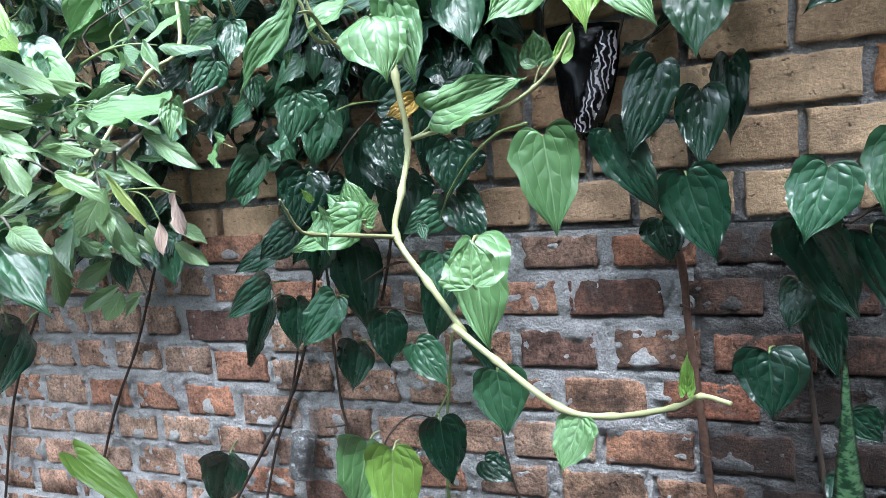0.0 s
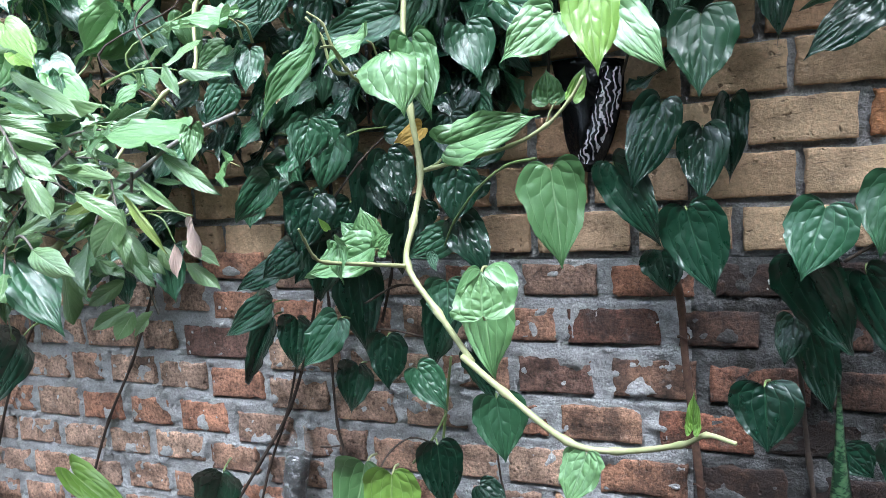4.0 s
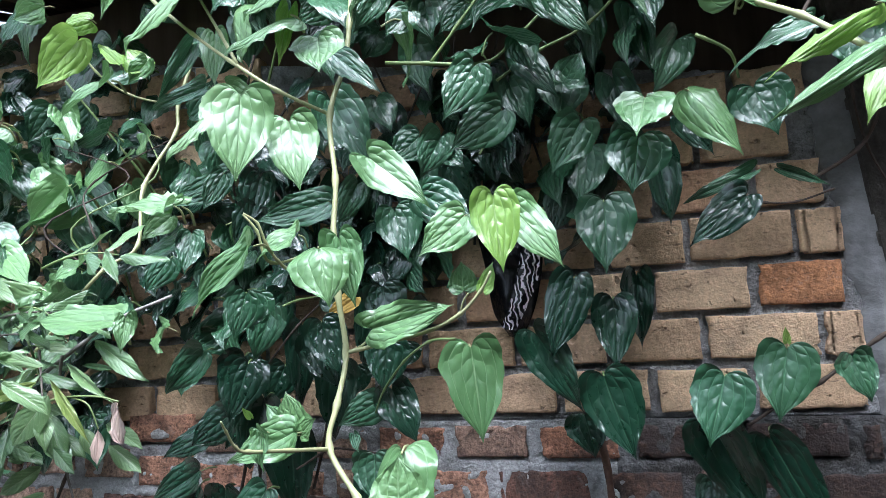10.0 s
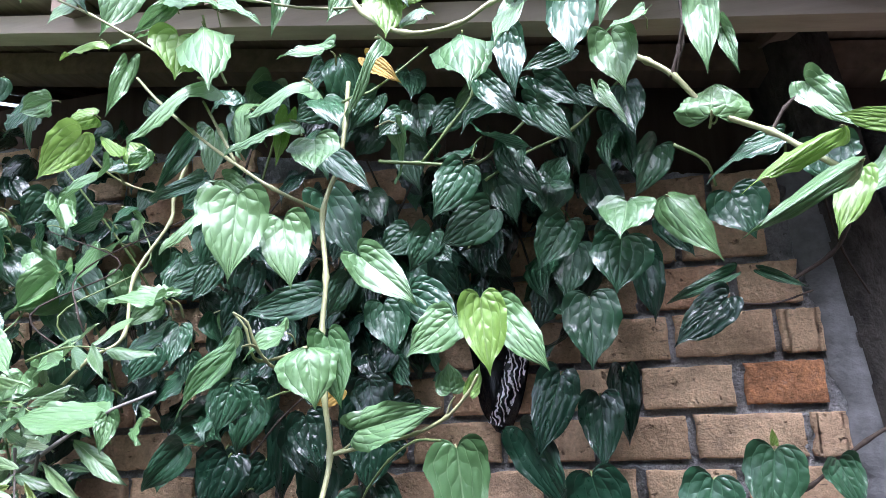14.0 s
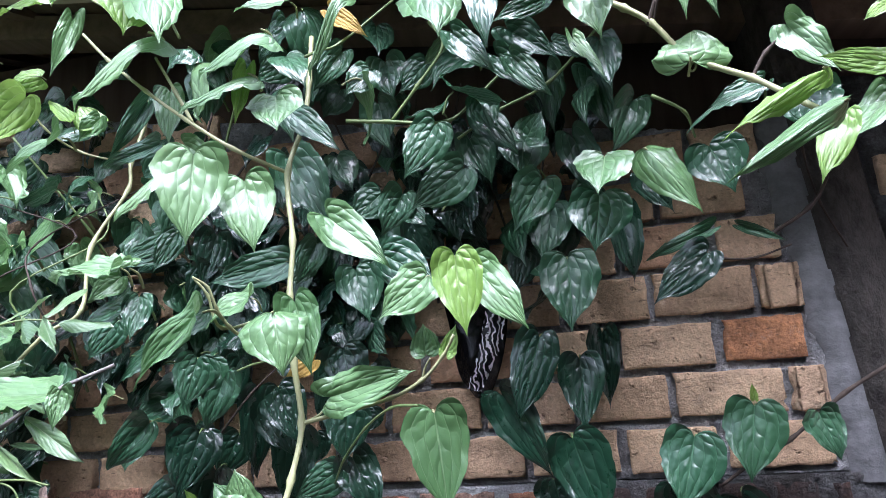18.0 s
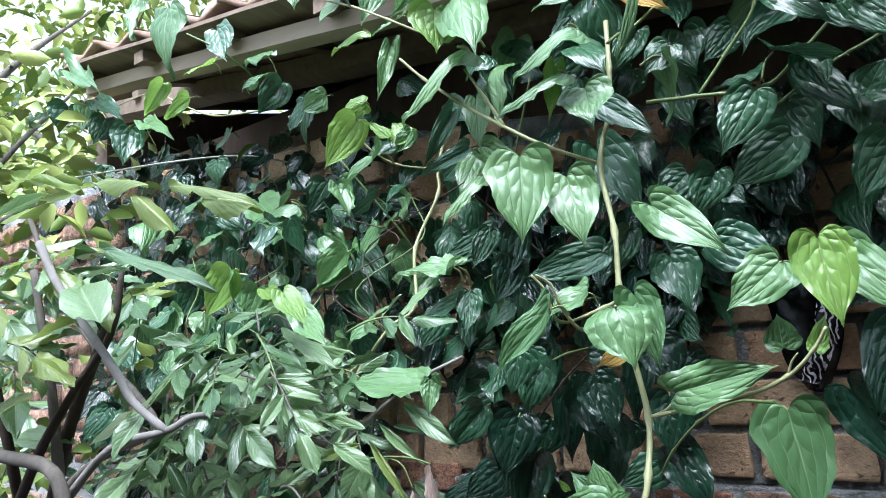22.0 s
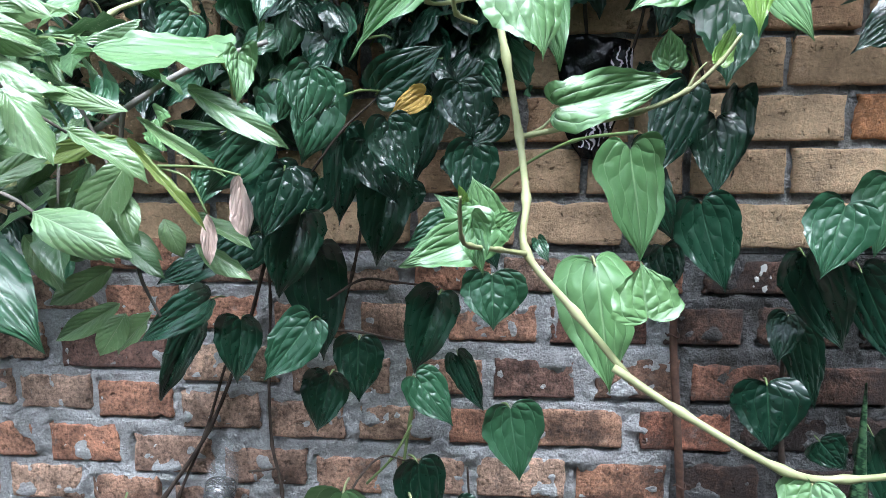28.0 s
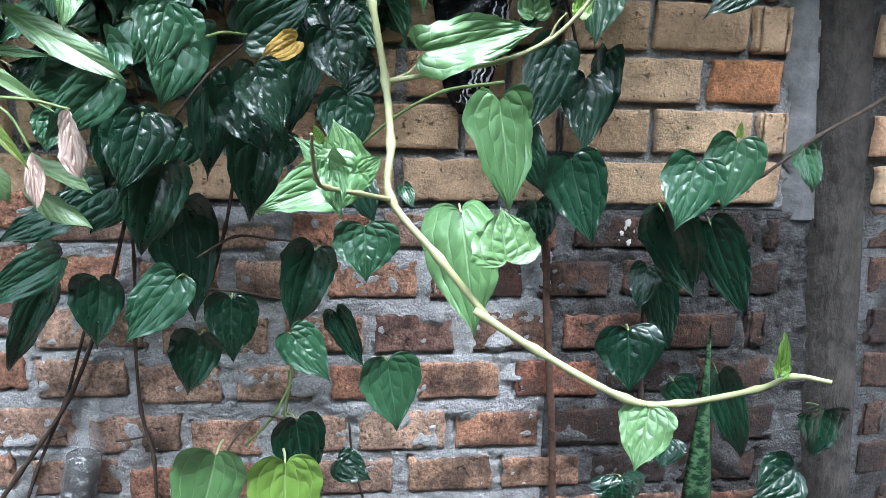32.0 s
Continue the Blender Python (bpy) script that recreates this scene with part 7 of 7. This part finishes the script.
leaf(shrub, "shrub", (-0.767, -0.720, 1.742), (-0.650, -0.732, 1.686), 0.027, face=(0, -0.6, 0.75))
leaf(shrub, "shrub", (-0.760, -0.740, 1.581), (-0.648, -0.752, 1.577), 0.022, face=(0, -0.6, 0.75))
leaf(shrub, "shrub_old", (-0.667, -0.680, 1.508), (-0.603, -0.692, 1.470), 0.026, face=(0, -0.6, 0.75))
leaf(shrub, "shrub", (-0.652, -0.670, 1.506), (-0.602, -0.682, 1.485), 0.021, face=(0, -0.6, 0.75))
leaf(shrub, "shrub", (-0.738, -0.700, 1.620), (-0.662, -0.712, 1.597), 0.018, face=(0, -0.6, 0.75))
leaf(shrub, "shrub_old", (-0.748, -0.740, 1.714), (-0.682, -0.752, 1.659), 0.031, face=(0, -0.6, 0.75))
leaf(shrub, "shrub", (-0.597, -0.700, 1.429), (-0.633, -0.712, 1.397), 0.026, face=(0, -0.6, 0.75))
leaf(shrub, "shrub", (-0.707, -0.730, 1.494), (-0.699, -0.742, 1.420), 0.031, face=(0, -0.6, 0.75))
leaf(shrub, "shrub", (-0.594, -0.680, 1.511), (-0.576, -0.692, 1.483), 0.021, face=(0, -0.6, 0.75))
leaf(shrub, "shrub", (-0.576, -0.660, 1.488), (-0.518, -0.672, 1.459), 0.022, face=(0, -0.6, 0.75))
leaf(shrub, "shrub", (-0.578, -0.660, 1.511), (-0.517, -0.672, 1.491), 0.022, face=(0, -0.6, 0.75))
stem(shrub, ((-0.669, -0.680, 1.529), (-0.623, -0.690, 1.491), (-0.612, -0.690, 1.454), (-0.592, -0.700, 1.426)), 0.0022, BARK, 0.60, False, "twig")
stem(shrub, ((-0.619, -0.690, 1.608), (-0.623, -0.690, 1.583), (-0.623, -0.690, 1.562)), 0.0022, BARK, 0.80, False, "twig")
stem(shrub, ((-1.070, -0.930, 1.904), (-1.005, -0.930, 1.827), (-0.880, -0.920, 1.707), (-0.843, -0.910, 1.655), (-0.782, -0.900, 1.615)), 0.0062, BARK_PALE, 0.85, False, "branch")
stem(shrub, ((-0.995, -0.930, 1.494), (-0.963, -0.930, 1.533), (-0.897, -0.920, 1.588), (-0.850, -0.910, 1.606), (-0.782, -0.900, 1.617), (-0.762, -0.880, 1.631), (-0.744, -0.860, 1.631)), 0.0065, BARK_PALE, 0.60, False, "branch")
stem(shrub, ((-1.186, -0.900, 1.498), (-1.110, -0.900, 1.592), (-1.021, -0.900, 1.670), (-0.936, -0.890, 1.753), (-0.926, -0.880, 1.842)), 0.0085, STEM_BROWN, 0.50, False, "branch")
stem(shrub, ((-1.095, -0.880, 1.515), (-1.106, -0.880, 1.589), (-1.135, -0.880, 1.702), (-1.158, -0.880, 1.759), (-1.201, -0.880, 1.882)), 0.0085, BARK, 0.70, False, "branch")
stem(shrub, ((-1.207, -0.950, 1.601), (-1.127, -0.950, 1.588), (-0.986, -0.950, 1.576), (-0.938, -0.950, 1.539), (-0.925, -0.950, 1.484)), 0.0100, BARK, 0.90, False, "branch")


# ---- small things on and before the wall ----
def lathe_bm(profile, sides=20):
    bm = bmesh.new()
    rings = [[bm.verts.new((r * math.cos(2 * math.pi * k / sides), r * math.sin(2 * math.pi * k / sides), z)) for k in range(sides)] for r, z in profile]
    for a, b in zip(rings, rings[1:]):
        for k in range(sides):
            bm.faces.new((a[k], a[(k + 1) % sides], b[(k + 1) % sides], b[k]))
    bm.faces.new(rings[0][::-1])
    bm.faces.new(rings[-1])
    return bm


# half-full plastic bottle tied to the wall
PLASTIC, nt, b = material("dusty_clear_plastic")
b.inputs["Base Color"].default_value, b.inputs["Roughness"].default_value = (0.72, 0.74, 0.75, 1), 0.12
nt.links.new(ramp(nt, noise_tex(nt, 50.0, 4.0), ((0.4, (0.05, 0.05, 0.05)), (0.7, (0.24, 0.24, 0.24)))), b.inputs["Alpha"])
WATER, nt, b = material("murky_water")
nt.links.new(ramp(nt, noise_tex(nt, 45.0, 5.0), ((0.42, (0.02, 0.021, 0.022)), (0.58, (0.09, 0.09, 0.09)), (0.68, (0.5, 0.51, 0.52)))), b.inputs["Base Color"])
b.inputs["Roughness"].default_value, b.inputs["Alpha"].default_value = 0.1, 0.85
bottle = thing("bottle", (-0.866, -0.055, 0.80), "small clear plastic bottle half full of murky water", "bottle")
bottle.rotation_euler = (radians(-3), radians(11), 0)
part("body", lathe_bm(((0.024, 0.0), (0.032, 0.004), (0.034, 0.012), (0.032, 0.03), (0.034, 0.034), (0.032, 0.055), (0.034, 0.06), (0.032, 0.085), (0.034, 0.09), (0.034, 0.125), (0.03, 0.145), (0.02, 0.165), (0.0135, 0.178), (0.013, 0.192))), PLASTIC, bottle)
part("water", lathe_bm(((0.022, 0.003), (0.03, 0.006), (0.031, 0.03), (0.031, 0.08), (0.031, 0.112))), WATER, bottle, "murky grey water")
part("cap", lathe_bm(((0.0155, 0.187), (0.0155, 0.203), (0.0145, 0.205), (0.001, 0.2055))), PLASTIC, bottle)

# rusty rod against the wall, with wire ties
rod = thing("iron_rod", (0.09, -0.03, 0.0), "rusty iron rod standing against the brick wall", "rod")
rod_pts = spline([Vector(p) for p in ((0.02, 0.0, 0.0), (0.01, 0.0, 0.4), (0.0, -0.002, 0.8), (-0.02, -0.004, 1.05), (-0.034, -0.005, 1.2), (-0.04, -0.006, 1.3), (-0.055, 0.0, 1.39))], 10)
part("shaft", tube_bm(rod_pts, 0.0078, 1.0, 9, wobble=0.18), RUST, rod)
for z, x in ((1.235, -0.036), (0.93, -0.01), (0.84, -0.003)):
    ring = [Vector((x + 0.011 * math.cos(a), 0.011 * math.sin(a) - 0.004, z + 0.004 * math.sin(2 * a))) for a in [k * 0.45 for k in range(18)]]
    part("wire_tie", tube_bm(ring, 0.0016, 1.0, 5), RUST, rod)

# mottled sword-like leaf of a snake plant
SNAKE, nt, b = material("snake_plant_leaf")
co = nt.nodes.new("ShaderNodeTexCoord")
mp = nt.nodes.new("ShaderNodeMapping")
mp.inputs["Scale"].default_value = (0.55, 0.55, 1.0)
nt.links.new(co.outputs["Object"], mp.inputs[0])
wv = node(nt, "ShaderNodeTexNoise", Scale=120.0, Detail=2.0, Roughness=0.6)
nt.links.new(mp.outputs[0], wv.inputs["Vector"])
nt.links.new(ramp(nt, wv.outputs["Fac"], ((0.44, (0.02, 0.065, 0.03)), (0.52, (0.11, 0.23, 0.11)), (0.7, (0.2, 0.34, 0.17)))), b.inputs["Base Color"])
b.inputs["Roughness"].default_value = 0.4
snake = thing("snake_plant", (0.285, -0.29, 0.0), "tall mottled green sword-shaped snake plant leaf before the wall", "plant")


def blade_bm(height, width, lean, turn):
    bm = bmesh.new()
    rows = []
    for i in range(30):
        t = i / 29
        w = width * (1 - t ** 2.6) ** 0.8 * (0.75 + 0.25 * min(1, t * 4)) + 0.002
        row = []
        for k in range(9):
            u = k / 4 - 1
            row.append(bm.verts.new((u * w / 2 * math.cos(turn) + lean * t * t + 0.004 * math.sin(t * 19) * u, u * w / 2 * math.sin(turn) + 0.35 * w * (u * u - 0.5), t * height)))
        rows.append(row)
    for a, c in zip(rows, rows[1:]):
        for k in range(8):
            bm.faces.new((a[k], a[k + 1], c[k + 1], c[k]))
    geo = bmesh.ops.solidify(bm, geom=bm.faces[:], thickness=0.003)
    return bm


part("leaf", blade_bm(1.237, 0.082, -0.024, 0.15), SNAKE, snake)
part("leaf", blade_bm(0.75, 0.05, 0.08, 0.8), SNAKE, snake)
part("leaf", blade_bm(0.66, 0.05, -0.1, -0.5), SNAKE, snake)

# black plastic bag with a white scribbled print, caught among the leaves
BAG, nt, b = material("black_plastic_film")
b.inputs["Base Color"].default_value = (0.008, 0.008, 0.01, 1)
b.inputs["Roughness"].default_value = 0.22
bump(nt, b, noise_tex(nt, 28.0, 4.0), 0.6, 0.01)
PRINT, nt, b = material("white_scribble_on_black")
co = nt.nodes.new("ShaderNodeTexCoord")
wv = node(nt, "ShaderNodeTexWave", Scale=30.0, Distortion=11.0, Detail=3.0)
wv.inputs["Detail Scale"].default_value = 1.3
nt.links.new(co.outputs["Object"], wv.inputs["Vector"])
nt.links.new(ramp(nt, wv.outputs["Fac"], ((0.72, (0.01, 0.01, 0.012)), (0.8, (0.72, 0.66, 0.7)))), b.inputs["Base Color"])
b.inputs["Roughness"].default_value = 0.25
bag = thing("plastic_bag", (-0.1, -0.05, 1.66), "black plastic bag with a white scribbled print caught on the wall", "bag")


def film_bm(pts_l, pts_r, depth, seed, n=14):
    """A crumpled strip between two edges, closed at the back."""
    bm = bmesh.new()
    L, R = spline(pts_l, 6), spline(pts_r, 6)
    rows = []
    for a, c in zip(L, R):
        row = []
        for k in range(n + 1):
            u = k / n
            p = a.lerp(c, u)
            p.y -= depth * math.sin(math.pi * u) * (1 + 0.6 * noise.noise(p * 22 + Vector((seed, 0, 0)))) + 0.006 * noise.noise(p * 60)
            row.append(bm.verts.new(p))
        rows.append(row)
    for a, c in zip(rows, rows[1:]):
        for k in range(n):
            bm.faces.new((a[k], a[k + 1], c[k + 1], c[k]))
    bmesh.ops.solidify(bm, geom=bm.faces[:], thickness=-0.002)
    return bm


V3 = Vector
part("sack", film_bm([V3((-0.085, 0.02, 0.13)), V3((-0.07, 0.02, 0.04)), V3((-0.06, 0.02, -0.04)), V3((-0.03, 0.02, -0.09))], [V3((0.055, 0.02, 0.12)), V3((0.05, 0.02, 0.05)), V3((0.03, 0.02, -0.03)), V3((0.0, 0.02, -0.095))], 0.03, 1), BAG, bag)
part("printed_strip", film_bm([V3((0.018, -0.022, 0.105)), V3((0.0, -0.03, 0.03)), V3((-0.022, -0.03, -0.035)), V3((-0.04, -0.02, -0.07))], [V3((0.052, -0.02, 0.1)), V3((0.046, -0.03, 0.03)), V3((0.018, -0.03, -0.03)), V3((-0.01, -0.02, -0.078))], 0.008, 2, 8), PRINT, bag, "black film strip with white scribbled print")

# pale cord strung across the shrub to the wall
CORD = plain_material("pale_nylon_cord", (0.5, 0.48, 0.44), (0.68, 0.66, 0.6), 60.0, 0.7, 0.2, 0.001)
cord = thing("cord", (-1.45, -0.22, 2.31), "pale nylon cord strung tight in front of the wall", "cord")
part("strand", tube_bm(spline([local(cord, p) for p in ((-1.42, -0.02, 2.315), (-1.55, -0.25, 2.318), (-2.08, -0.6, 2.265), (-2.6, -0.95, 2.2))], 8), 0.0028, 1.0, 6), CORD, cord)
